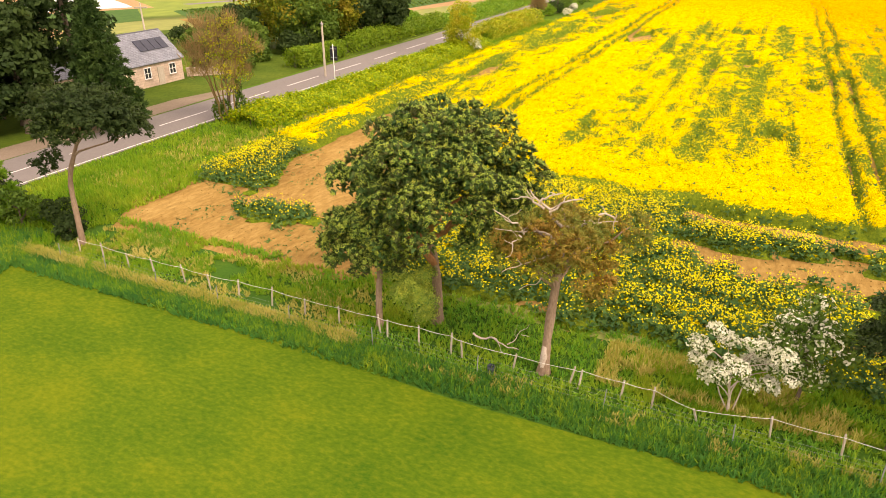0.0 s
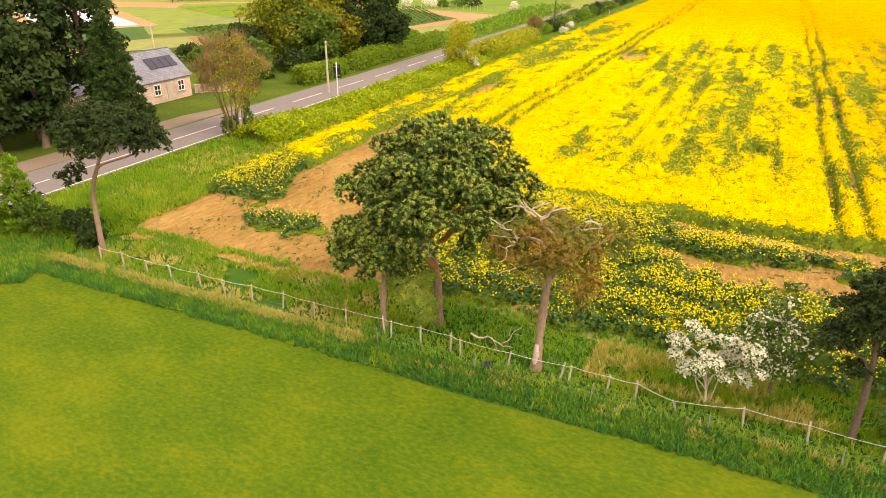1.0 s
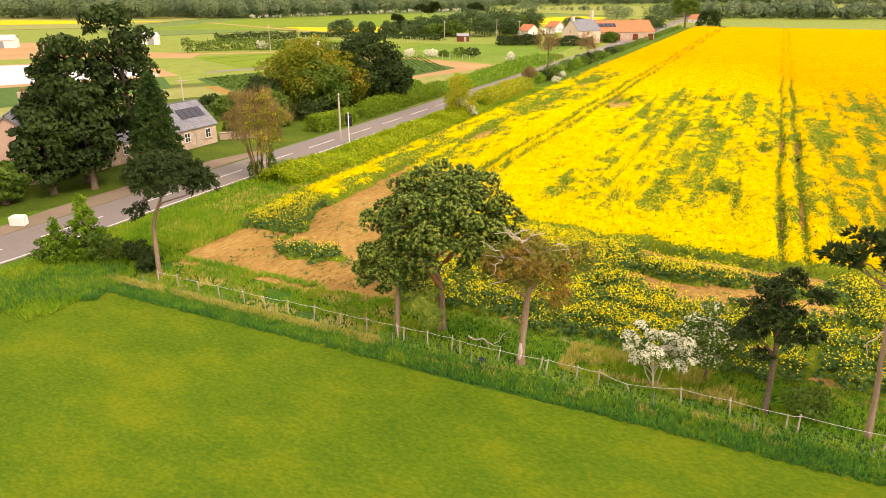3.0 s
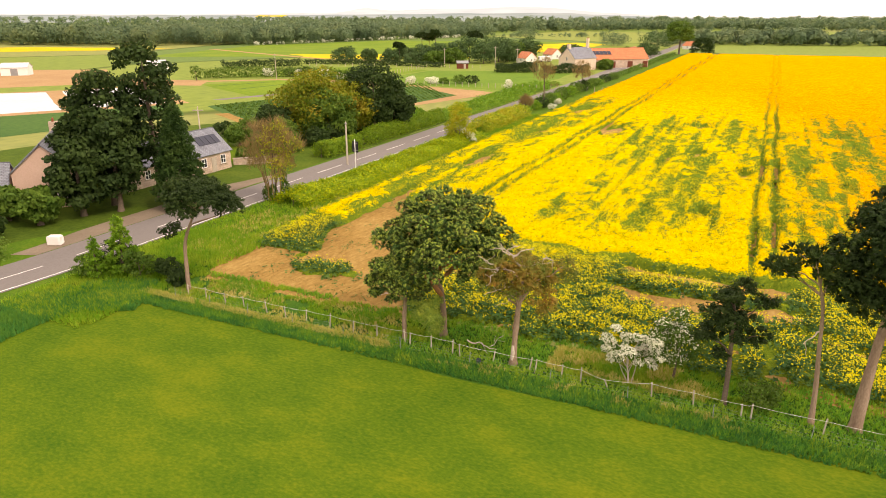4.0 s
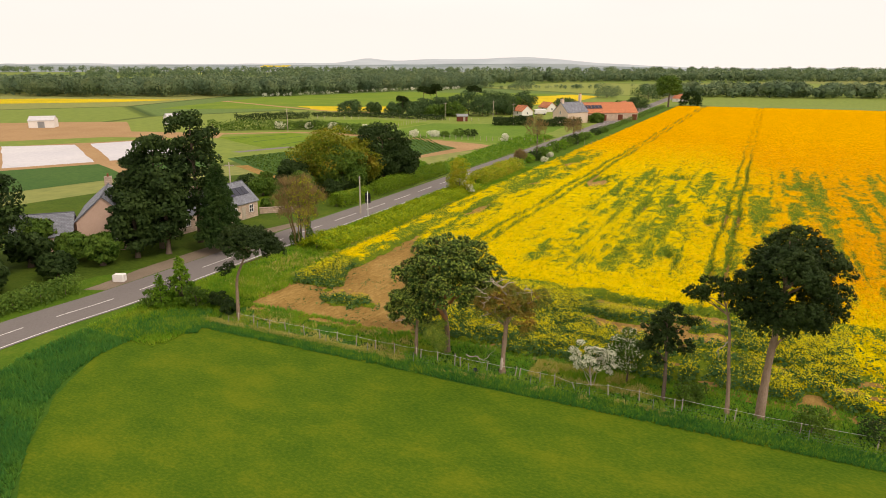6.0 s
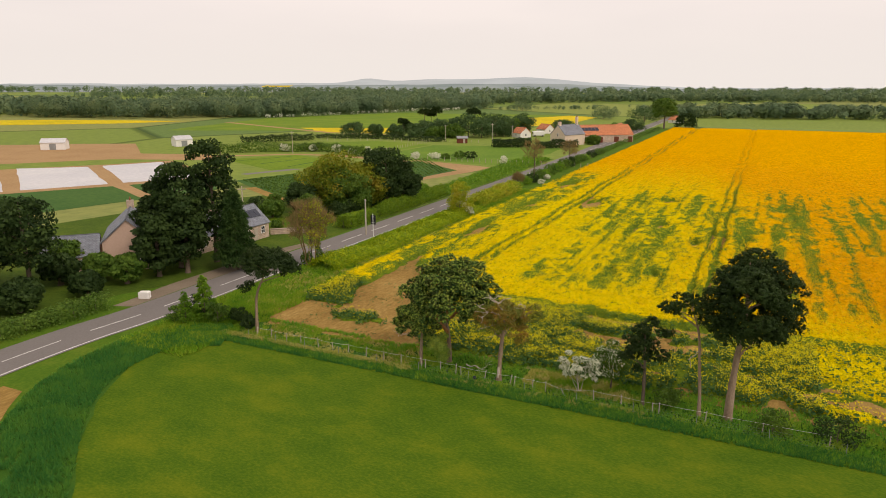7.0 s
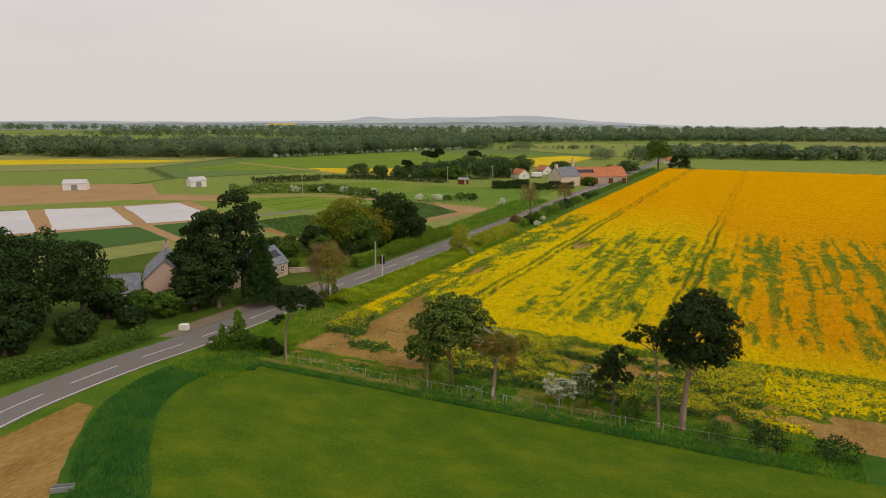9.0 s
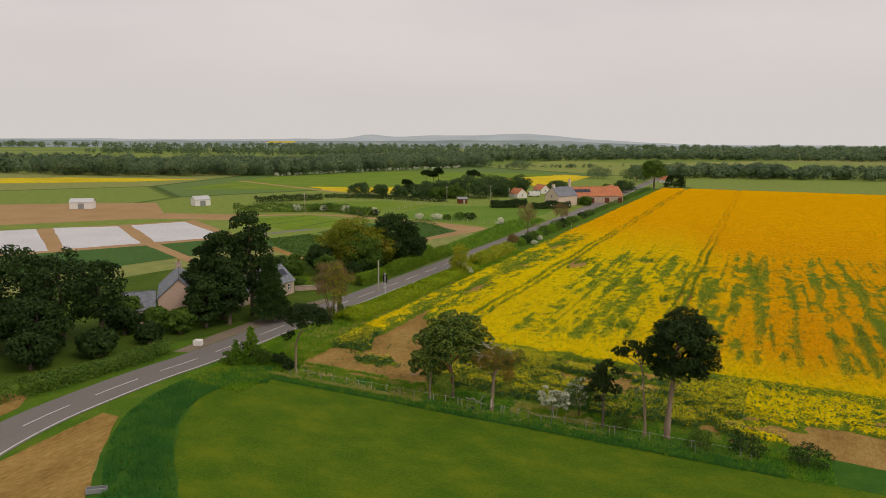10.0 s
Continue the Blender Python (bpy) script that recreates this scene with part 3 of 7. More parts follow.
sheet("roadside_verge", ragged([uv_xy(*q) for q in [(-75, -45), (-40, -30), (-25, -31.2), (-18, -36.2), (-11, -37.6), (-2, -36.8), (8, -32.5), (14, -30.5), (110, -29.5), (380, -29.5), (380, -45), (60, -47), (30, -50), (10, -54), (-20, -62), (-75, -60)]], 1.5, 0.3, 7), 0.01, M["verge_ground"], "grassy road verge", "verge")
sheet("ploughed_corner", ragged([(-47.6, -14.5), (-43.6, -2.0), (-41.3, -3.0), (-39.2, -10.0), (-35.8, -20.0), (-28, -40), (-45, -45)], 1.0, 0.25, 9), 0.035, M["soil"], "bare brown soil corner beside the lane")

sheet("garden_ground", ragged([uv_xy(*q) for q in [(-14, -54.5), (4, -52), (14, -48.5), (24, -47.6), (40, -47.2), (95, -47.0), (96, -75), (60, -95), (-20, -110), (-40, -70)]], 2.0, 0.4, 13), 0.02, M["garden"], "dark green garden ground round the houses")
# the soil below the flowering crop
FIELD = [uv_xy(*q) for q in [(3.2, 120), (3.2, 20), (4.4, 9), (4.6, 2), (4.9, -6), (3.4, -12), (3.0, -22), (3.4, -28.5), (8, -31.2), (14, -30.8), (60, -30.6), (378, -30.2), (390, 260), (60, 260)]]
sheet("field_soil", ragged(FIELD, 1.2, 0.35, 11), 0.02, M["soil"], "reddish brown bare field soil with pale dry patches")

# ---- road ----
LINE = catmull([(-49.5, -60), (-51.0, -30), (-51.2, -13.5), (-49.9, -4.5), (-47.3, 2.9), (-43.9, 10.4), (-40.4, 16.6), (-37.4, 23.0), (-34.2, 30.3), (-27.7, 44.8), (-19.1, 63.6), (-11.2, 80.8), (33.6, 181.5), (118, 382), (240, 668)], 1.5)
v, f = ribbon(LINE, -3.2, 3.2, 0.05)
road = tagged(hang("road", raw_mesh("road", v, f), M["asphalt"]), "grey worn asphalt country road with white markings", "road", kind="structure")
v, f = ribbon(LINE, 2.75, 2.9, 0.056)
hang("edge_line", raw_mesh("edge_line", v, f), M["paint"], road, "white painted edge line")
arc = np.concatenate([[0], np.cumsum(np.linalg.norm(np.diff(LINE, axis=0), axis=1))])
near = int(np.argmin(np.hypot(LINE[:, 0] + 23.3, LINE[:, 1] - 54.4)))
s0 = arc[near] - 9.5 * 10


def along(s):
    return np.array([np.interp(s, arc, LINE[:, 0]), np.interp(s, arc, LINE[:, 1])])


for k in range(46):
    s = s0 + 9.5 * k
    if s < 1 or s + 6 > arc[-1]:
        continue
    seg_line = np.array([along(s + 6.2 * q / 6) for q in range(7)])
    v, f = ribbon(seg_line, -0.07, 0.07, 0.058)
    hang("lane_dash", raw_mesh("lane_dash", v, f), M["paint"], road)


# ---- flowering crop ----
BARE = ((35, -25.9, 5, 0.8), (56.5, -25.6, 6.5, 0.9), (87, -25.0, 6, 1.1), (119, -25.2, 5, 1.5), (92, -13.2, 8, 1.9), (75, 4.0, 3, 0.8), (62, 11.0, 3, 0.9), (39.5, 7.0, 2.2, 1.2), (103.5, 1.5, 4, 1.8))


TRACKS = (-17.4, -15.6, 12.9, 14.7)     # wheel tracks of the sprayer


def row_streak(u, v):
    """Thin and wide stripes along the drilling rows, mixed."""
    return 0.42 * fbm(u / 24 + 3, v / 0.75, 41) + 0.33 * fbm(u / 17 + 9, v / 1.9, 47) + 0.25 * fbm(u / 2.0, v / 0.9, 49)


def crop_density(u, v):
    """How thickly the rape stands at u, v: 0 bare, 1 closed."""
    big = fbm(u / 7, v / 5, 21)
    fine = fbm(u / 1.5, v / 1.2, 31)
    d = np.ones_like(u)
    # thin streaks along the drilling rows
    streak = row_streak(u, v)
    reach = smooth(25, 34, u) * (1 - smooth(95, 150, u)) * smooth(-15.5, -9, v)
    d -= reach * smooth(0.50, 0.66, streak) * (0.15 + 0.6 * fine)
    d -= reach * smooth(0.60, 0.75, fbm(u / 9, v / 6, 43)) * 0.25
    # ragged band along the verge
    side = (v < -17.9)
    d = np.where(side, d - 0.45 * smooth(0.54, 0.66, fbm(u / 9, v / 1.3, 51)) * smooth(-21, -24, v) * smooth(-29, -27, v) * (1 - smooth(110, 160, u)), d)
    # wheel tracks of the sprayer
    for c in TRACKS:
        d -= (1.3 if c < 0 else 0.55) * smooth(0.78 if c < 0 else 0.52, 0.28, np.abs(v - c + 0.15 * np.sin(u / 6))) * smooth(17, 19, u)
    # bare patches
    for bu, bv, ru, rv in BARE:
        d -= 1.05 * smooth(1.25, 0.5, np.hypot((u - bu) / ru, (v - bv) / (1.5 * rv)) + 1.3 * (fbm(u / 1.2, v / 0.8, 45) - 0.5))
    # headland: rows of plants and bare strips running across
    w = u - 3.0 + 1.3 * (vnoise(v / 3.0, u * 0, 61) - 0.5)
    head = smooth(18.6, 17.6, w)
    band = np.zeros_like(u)
    band = np.maximum(band, 0.9 * smooth(12.6, 13.3, w) * smooth(16.0, 15.2, w) * smooth(0.28, 0.44, fbm(u / 2, v / 3, 63)))
    band = np.maximum(band, 0.85 * smooth(7.8, 8.5, w) * smooth(10.9, 10.2, w) * smooth(0.36, 0.50, fbm(u / 2, v / 3, 65)))
    band = np.maximum(band, smooth(0.9, 1.8, w) * smooth(9.6, 8.6, w) * smooth(19.0, 16.0, v) * (0.5 + 0.5 * smooth(-0.9, 0.0, np.sin(2.1 * w + 1.5 * (big - 0.5)))) * (0.55 - 0.2 * smooth(8, 11, v) + 0.45 * smooth(0.28, 0.40, fbm(u / 2.2, v / 2.2, 67))))
    band = np.maximum(band, smooth(10.5, 12.0, w) * smooth(4.0, 1.0, v) * 0.9)
    right = smooth(14.5, 20, v + 4 * (fine - 0.5))
    band = np.maximum(band, right * smooth(0.8, 2.0, w) * 0.9 * smooth(0.30, 0.52, fbm(u / 2.6, v / 4.5, 69) + 0.16 * smooth(30, 20, v)) * (1 - 0.9 * smooth(29, 34, v + 5 * (big - 0.5)) * smooth(14, 10, u)))
    d = d * (1 - head) + head * band
    # the bare wedge of soil in the corner
    vr = -9.5 - np.clip(u - 2, 0, 60) * 0.46 + 2.0 * (big - 0.5)
    wedge = smooth(0.6, -0.6, v - vr) * smooth(34, 31, u)
    keep = smooth(-26.2, -27.2, v + 1.4 * (fine - 0.5) - 2.2 * smooth(19, 13, u)) * smooth(11, 14, u) * 0.9
    isle = 0.44 * smooth(1.15, 0.55, np.hypot((u - 9.3 + 0.42 * (v + 21.5)) / 2.4, (v + 20.9) / 4.4) + 1.9 * (fbm(u / 1.3, v / 1.3, 71) - 0.5))
    d = d * (1 - wedge) + wedge * np.maximum(keep, isle)
    # the field's own limits
    d = d * smooth(3.2, 4.0, u + 0.8 * (fine - 0.5)) * smooth(-30.9, -30.1, v + 0.7 * (fine - 0.5))
    d = d * smooth(379, 377, u)
    return np.clip(d, 0, 1)


def crop_bloom(u, v, d):
    """How much of the standing crop flowers: little at the rims and in thin places."""
    b = d * (0.72 + 0.3 * fbm(u / 20, v / 9, 81)) + 0.22 * smooth(120, 200, u)
    reach = smooth(25, 34, u) * (1 - smooth(90, 150, u)) * smooth(-15.5, -9, v)
    more = 0.75 + 0.35 * smooth(-4, 6, v)
    b -= reach * more * smooth(0.47, 0.60, row_streak(u, v)) * (0.10 + 0.75 * fbm(u / 1.0, v / 0.6, 87))
    b -= reach * 0.52 * smooth(0.46, 0.62, fbm(u / 1.8, v / 0.9, 88)) * smooth(0.36, 0.56, fbm(u / 11, v / 6, 90))
    # broad green stripes farther across the field
    for c, a in ((27.4, 1.0), (32.7, 0.7), (37.8, 1.1), (41.2, 0.9), (44.9, 1.2)):
        b -= 0.6 * smooth(a + 0.4, 0.3 * a, np.abs(v - c + 1.2 * (fbm(u / 14, v * 0 + c, 92) - 0.5))) * smooth(0.38, 0.54, fbm(u / 9, v / 2 + c, 93)) * smooth(24, 30, u) * (1 - smooth(100, 130, u))
    # the verge band: dark along its inner edge, broken by green streaks
    edge = smooth(-18.5, -22, v) * (1 - smooth(115, 165, u))
    b -= 0.55 * edge * smooth(0.9, 0.3, np.abs(v + 26.3 + 0.5 * np.sin(u / 5))) * smooth(0.36, 0.5, fbm(u / 6, v * 0 + 4.0, 86))
    b -= 0.62 * edge * smooth(0.44, 0.56, fbm(u / 3.5, v / 0.9, 89)) + 0.12 * edge
    b -= 0.36 * smooth(21, 17, u) * (1 - 0.5 * smooth(-12, -16, v)) * (0.35 + 0.65 * smooth(24, 16, v)) + 0.7 * np.exp(-((u - 20.9 + 1.3 * (vnoise(v / 3.0, u * 0, 61) - 0.5)) / 0.75) ** 2) * smooth(60, 48, v)
    b -= 0.4 * smooth(0.5, 0.2, np.abs(np.abs(v + 16.5) - 0.9)) * (1 - smooth(130, 180, u))
    return np.clip(b, 0, 1)


crop = thing("rapeseed_crop", 12, 40, 0, "bright yellow flowering rapeseed in thinning drilled rows", "crop")
crop["kind"] = "stuff"


def crop_golden(u, v):
    """0 where the flowers are lemon yellow, 1 where they are deep golden yellow."""
    # Gold to the right and far off stands for lens grading, put into colour.
    return np.clip(smooth(2, 34, v + 5 * (fbm(u / 12, v / 12, 95) - 0.5)) * smooth(16, 40, u) + smooth(70, 200, u), 0, 1)


def crop_part(name, verts, faces, material, bloom=None, golden_share=None):
    me = raw_mesh(name, np.asarray(verts) - np.array([12, 40, 0]), faces)
    if bloom is not None:
        at = me.attributes.new("bloom", "FLOAT", "POINT")
        at.data.foreach_set("value", bloom.astype(np.float32))
        at = me.attributes.new("golden_share", "FLOAT", "POINT")
        at.data.foreach_set("value", golden_share.astype(np.float32))
    ob = hang(name, me, material, crop, smooth=bloom is not None)
    ob["kind"] = "stuff"
    return ob


rng = np.random.default_rng(7)
for name, us, vs in (("canopy", np.arange(3, 60.9, 0.4), np.arange(-31.2, 49.2, 0.35)),
                     ("canopy", np.arange(60, 142.6, 0.8), np.arange(-31.2, 82.0, 0.45)),
                     ("canopy", np.arange(140, 380.1, 2.4), np.concatenate([np.arange(-31.2, 20, 0.6), np.arange(20, 262, 3.0)])),
                     ("canopy", np.arange(3, 61.9, 1.2), np.arange(48, 262, 1.5)),
                     ("canopy", np.arange(60, 142.6, 1.6), np.arange(80, 262, 3.0))):
    U, Vv = np.meshgrid(us, vs, indexing="ij")
    D = crop_density(U, Vv)
    X, Y = uv_xy(U, Vv)
    low = 1 - 0.62 * smooth(21.5, 20.0, U) * smooth(60, 48, Vv)
    H = 0.92 * low * smooth(0.12, 0.75, D) + D * (0.22 * fbm(X / 0.8, Y / 0.8, 91) + 0.12 * rng.random(D.shape)) - 0.1
    n0, n1 = U.shape
    i, j = np.meshgrid(np.arange(n0 - 1), np.arange(n1 - 1), indexing="ij")
    a = (i * n1 + j).ravel()
    F = np.stack([a, a + n1, a + n1 + 1, a + 1], -1)
    Dm = D.ravel()
    F = F[Dm[F].max(1) > np.where((U < 19) & (Vv < -9), 0.42, 0.12).ravel()[F[:, 0]]]
    crop_part(name, np.stack([X, Y, H], -1).reshape(-1, 3), F, M["canopy"], crop_bloom(U, Vv, D).ravel(), crop_golden(U, Vv).ravel())


def plants(n, u0, u1, v0, v1, leaf_n, bloom_n, size, seed, lo=0.25, bloom="rape_bloom", leaf_top=1.7, fade=0.0):
    """Single rape plants: leaves low down, flower heads on top."""
    r = np.random.default_rng(seed)
    u, v = r.uniform(u0, u1, n), r.uniform(v0, v1, n)
    d = crop_density(u, v)
    ok = (r.random(n) < smooth(lo * 0.4, 0.8, d)) & (d > 0.1)
    for c in TRACKS:
        ok &= np.abs(v - c + 0.15 * np.sin(u / 6)) > (0.68 if c < 0 else 0.36)
    ok &= r.random(n) < 1 - fade * smooth(u0, u1, u)
    u, v, d = u[ok], v[ok], d[ok]
    b = crop_bloom(u, v, d)
    x, y = uv_xy(u, v)
    h = (0.55 + 0.5 * d) * r.uniform(0.8, 1.15, len(u))
    m = len(u)
    base = np.repeat(np.stack([x, y, h * 0.45], -1), leaf_n, 0)
    base[:, 2] *= r.uniform(0.3, leaf_top, len(base))
    base[:, :2] += r.normal(0, 0.16 * size, (len(base), 2))
    up = unit(r, len(base))
    up[:, 2] = np.abs(up[:, 2]) + 0.6
    if leaf_n:
        V, F = leaves(base, up, 0.15 * size, r, three=True)
        crop_part("rape_leaves", V, F, M["rape_leaf"])
    top = np.repeat(np.stack([x, y, h], -1), bloom_n, 0)
    bb = np.repeat(b, bloom_n)
    keep = r.random(len(top)) < 0.20 + 1.0 * bb
    top = top[keep]
    top[:, :2] += r.normal(0, 0.17 * size, (len(top), 2))
    top[:, 2] += r.normal(0.02, 0.10, len(top))
    up = unit(r, len(top))
    up[:, 2] = np.abs(up[:, 2]) + 0.3
    V, F = leaves(top, up, 0.062 * size, r, three=True)
    gold = r.random(len(top)) < np.repeat(crop_golden(u, v), bloom_n)[keep]
    for sel, m in ((~gold, bloom), (gold, "rape_gold")):
        if sel.any():
            crop_part("rape_flowers", V.reshape(-1, 3, 3)[sel].reshape(-1, 3), np.arange(3 * sel.sum()).reshape(-1, 3), M[m])


plants(17000, 3, 21, -31, 26, 9, 8, 1.05, 101, bloom="rape_young")
plants(34000, 21, 62, -31, 44, 2, 12, 1.1, 102, leaf_top=2.1)
plants(33000, 62, 130, -31, 60, 1, 8, 1.5, 103, leaf_top=2.0, fade=0.5)
plants(13000, 130, 215, -31, 60, 0, 7, 2.0, 105, fade=1.0)
plants(6000, 3, 40, 26, 70, 2, 8, 1.5, 104)


# ---- weeds and clods on the bare soil ----
r = np.random.default_rng(151)
u, v = r.uniform(3.5, 34, 9000), r.uniform(-29, 16, 9000)
ok = crop_density(u, v) < 0.15
x, y = uv_xy(u[ok], v[ok])
n = len(x)
weeds = (r.random(n) < 0.5) & (fbm(u[ok] / 2.5, v[ok] / 2.5, 152) > 0.52)
P = np.stack([x, y, np.full(n, 0.05)], -1)
up = unit(r, n)
up[:, 2] = np.abs(up[:, 2]) + 0.8
k = r.integers(1, 6, weeds.sum())
Pw = np.repeat(P[weeds], k, 0)
Pw[:, :2] += r.normal(0, 0.1, (len(Pw), 2))
V, F = leaves(Pw, np.repeat(up[weeds], k, 0), 0.08, r)
tagged(hang("soil_weeds", raw_mesh("soil_weeds", V, F), M["rape_leaf"]), "sparse green seedlings on bare soil", "weeds", kind="stuff")
Pc = P[~weeds]
s = r.uniform(0.02, 0.07, (len(Pc), 1, 1))
octa = np.array([(1, 0, 0), (0, 1, 0), (-1, 0, 0), (0, -1, 0), (0, 0, 0.7), (0, 0, -0.7)], float)
V = (Pc[:, None] - np.array([0, 0, 0.03]) + s * octa[None] * r.uniform(0.6, 1.4, (len(Pc), 6, 1))).reshape(-1, 3)
tri = np.array([(0, 1, 4), (1, 2, 4), (2, 3, 4), (3, 0, 4), (1, 0, 5), (2, 1, 5), (3, 2, 5), (0, 3, 5)])
F = (np.arange(len(Pc))[:, None, None] * 6 + tri[None]).reshape(-1, 3)
tagged(hang("soil_clods", raw_mesh("soil_clods", V, F), M["soil"]), "dry clods of brown soil", "soil", kind="stuff")


# ---- long grass ----
def grass(name, n, u0, u1, v0, v1, size, material, seed, label, blades=5, cut=None, where=uv_xy):
    r = np.random.default_rng(seed)
    u, v = r.uniform(u0, u1, n), r.uniform(v0, v1, n)
    ok = np.ones(n, bool) if cut is None else cut(u, v)
    u, v = u[ok], v[ok]
    x, y = where(u, v)
    P = np.stack([x, y, np.zeros(len(u)) + 0.02], -1)
    o = np.tile([[0.0, 0.0, 1.0]], (len(u), 1)) + 0.25 * r.normal(size=(len(u), 3))
    V, F = tufts(P, o, size, blades, r, 0.1, 0.55)
    return tagged(hang(name, raw_mesh(name, V, F), material), label, "grass", kind="stuff")


grass("long_grass", 16000, -2.7, 4.6, -31, 34, 0.33, M["grass_blade"], 201, "lush dark green long grass along the fence", cut=lambda u, v: (v > -9) | (fbm(u / 1.5, v / 2, 14) > 0.5))
grass("long_grass", 8000, -2.9, -1.0, -34, 30, 0.32, M["dark_blade"], 202, "lush dark green long grass along the fence")
grass("dry_grass_tufts", 3000, -1.5, -0.75, -31, -8.5, 0.34, M["dry_blade"], 212, "pale dry grass along the wire fence", cut=lambda u, v: fbm(u, v / 2, 6) > 0.36)
grass("dry_grass_tufts", 1500, -1.9, -0.7, -9, 16, 0.34, M["dry_blade"], 203, "pale dry grass beside the wire fence", cut=lambda u, v: fbm(u, v / 1.2, 5) > 0.58)
grass("dry_grass_tufts", 2600, 0.5, 3.6, 2, 12, 0.42, M["dry_blade"], 204, "pale dry grass tufts among green grass", cut=lambda u, v: fbm(u / 1.5, v / 1.5, 6) > 0.50)
grass("dry_grass_tufts", 2200, -0.5, 3.6, -30, -9, 0.30, M["dry_blade"], 205, "pale dry grass tufts among green grass", cut=lambda u, v: fbm(u / 1.5, v / 2, 8) > 0.5)
grass("verge_grass", 9000, -2.4, 4.2, -30, -6, 0.30, M["verge_blade"], 210, "yellow-green long grass along the fence", cut=lambda u, v: fbm(u / 1.2, v / 2, 15) > 0.47)
grass("verge_grass", 3500, 0.2, 4.2, 3, 14, 0.34, M["verge_blade"], 211, "yellow-green long grass along the fence", cut=lambda u, v: fbm(u / 1.2, v / 2, 16) > 0.45)
grass("verge_grass", 3500, 8, 75, -37, -30.4, 0.42, M["dry_blade"], 206, "yellowing uncut verge grass", cut=lambda u, v: fbm(u / 4, v / 1.5, 9) > 0.46)
grass("verge_grass", 12000, 6, 110, -40, -30.4, 0.42, M["verge_blade"], 207, "green uncut verge grass")
grass("verge_grass", 5000, -8, 14, -39, -29.5, 0.45, M["verge_blade"], 208, "green uncut verge grass")


CURVE = catmull([uv_xy(*q) for q in [(-1.5, -30), (-4.5, -34.5), (-11, -35.6), (-18, -33), (-24, -28), (-31, -20.5), (-45, -7)]], 1.0)


def round_curve(u, v):
    """u: 0 to 1 along the rounded corner, v: metres to its right."""
    k = np.clip(u * (len(CURVE) - 1), 0, len(CURVE) - 1.001)
    T = np.gradient(CURVE, axis=0)
    T /= np.linalg.norm(T, axis=1)[:, None]
    i = k.astype(int)
    f = (k - i)[:, None]
    P = CURVE[i] * (1 - f) + CURVE[i + 1] * f
    return P[:, 0] + T[i, 1] * v, P[:, 1] - T[i, 0] * v


grass("long_grass", 14000, 0, 1, -3.0, 3.0, 0.42, M["dark_blade"], 209, "dark long grass round the pasture corner", cut=lambda u, v: fbm(u * 20, v / 1.5, 13) > 0.24, where=round_curve)


# ---- trees and bushes ----
def tree(name, x, y, label, clumps, trunk_line, radii, bark, leaf, n_leaf, size, kind="tuft", blades=12, limbs=8, seed=1, category="tree", group="", limb_bark=None, limb_from=0.55, limb_r=0.07, low=-0.5, fill=0.25, width=0.2, seg=10, pads=0, lift=0.0, core=False):
    """A tree: tapered trunk, crooked limbs, and a crown of many small tufts or leaves in clumps. All places are relative to its foot."""
    r = np.random.default_rng(seed)
    t = thing(name, x, y, 0, label, category, group)
    line = catmull(trunk_line, 0.5)
    rad = np.interp(np.linspace(0, 1, len(line)), np.linspace(0, 1, len(radii)), radii)
    rad = rad * (1 + 0.06 * r.normal(size=len(rad)))
    rad[0] *= 1.35
    hang("trunk", tube_mesh("trunk", [(line, rad)], seg), bark, t, smooth=True)
    C = np.asarray(clumps, float)
    order = np.argsort(-C[:, 3])[:limbs] if limbs else []
    for q in order:
        target = C[q, :3]
        best = int(np.clip(np.searchsorted(line[:, 2], target[2] - 0.9 - 0.35 * np.hypot(*(target[:2] - line[-1, :2]))), limb_from * len(line), len(line) - 1))
        a = line[best]
        pl = bent(a, target, 7, 0.07 * np.linalg.norm(target - a) / 2, r, 0.15)
        hang("limb", tube_mesh("limb", [(pl, np.linspace(limb_r, limb_r * 0.3, 7))], 6), limb_bark or bark, t, smooth=True)
    n1 = int(n_leaf * (1 - fill))
    P, O = cloud(C, n1, r, low, (0.86, 1.06) if kind == "tuft" else (0.72, 1.05))
    Pi, Oi = cloud(C, n_leaf - n1, r, -1, (0.2, 0.8))
    if kind == "tuft":
        # Tufts inside a pine take the darkened colour, the pads outside the bright one.
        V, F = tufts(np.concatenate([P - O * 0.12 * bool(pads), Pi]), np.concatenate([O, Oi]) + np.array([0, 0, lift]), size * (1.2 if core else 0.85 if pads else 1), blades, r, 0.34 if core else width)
        hang("crown", raw_mesh("crown", V, F), M["pine_core_shade"] if pads and leaf == M["pine"] else leaf, t)
        if pads:
            O2 = np.repeat(O + np.array([0, 0, 0.6]), pads, 0)
            d = O2 / np.linalg.norm(O2, axis=1)[:, None] + 0.75 * unit(r, len(O2))
            d /= np.linalg.norm(d, axis=1)[:, None]
            Q = np.repeat(P + O * r.uniform(-0.5, 0.2, (len(P), 1)) * size, pads, 0) + d * (0.62 * size * r.uniform(0.75, 1.1, len(O2)))[:, None]
            V2, F2 = leaves(Q, d, (0.12 if pads > 20 else 0.19 if pads > 12 else 0.26) * size, r, 0.35, True)
            hang("needle_pad", raw_mesh("needle_pad", V2, F2), leaf, t)
    else:
        V, F = leaves(np.concatenate([P, Pi]), np.concatenate([O, Oi]), size, r)
        hang("crown", raw_mesh("crown", V, F), leaf, t)
    return t


R0 = np.random.default_rng(11)
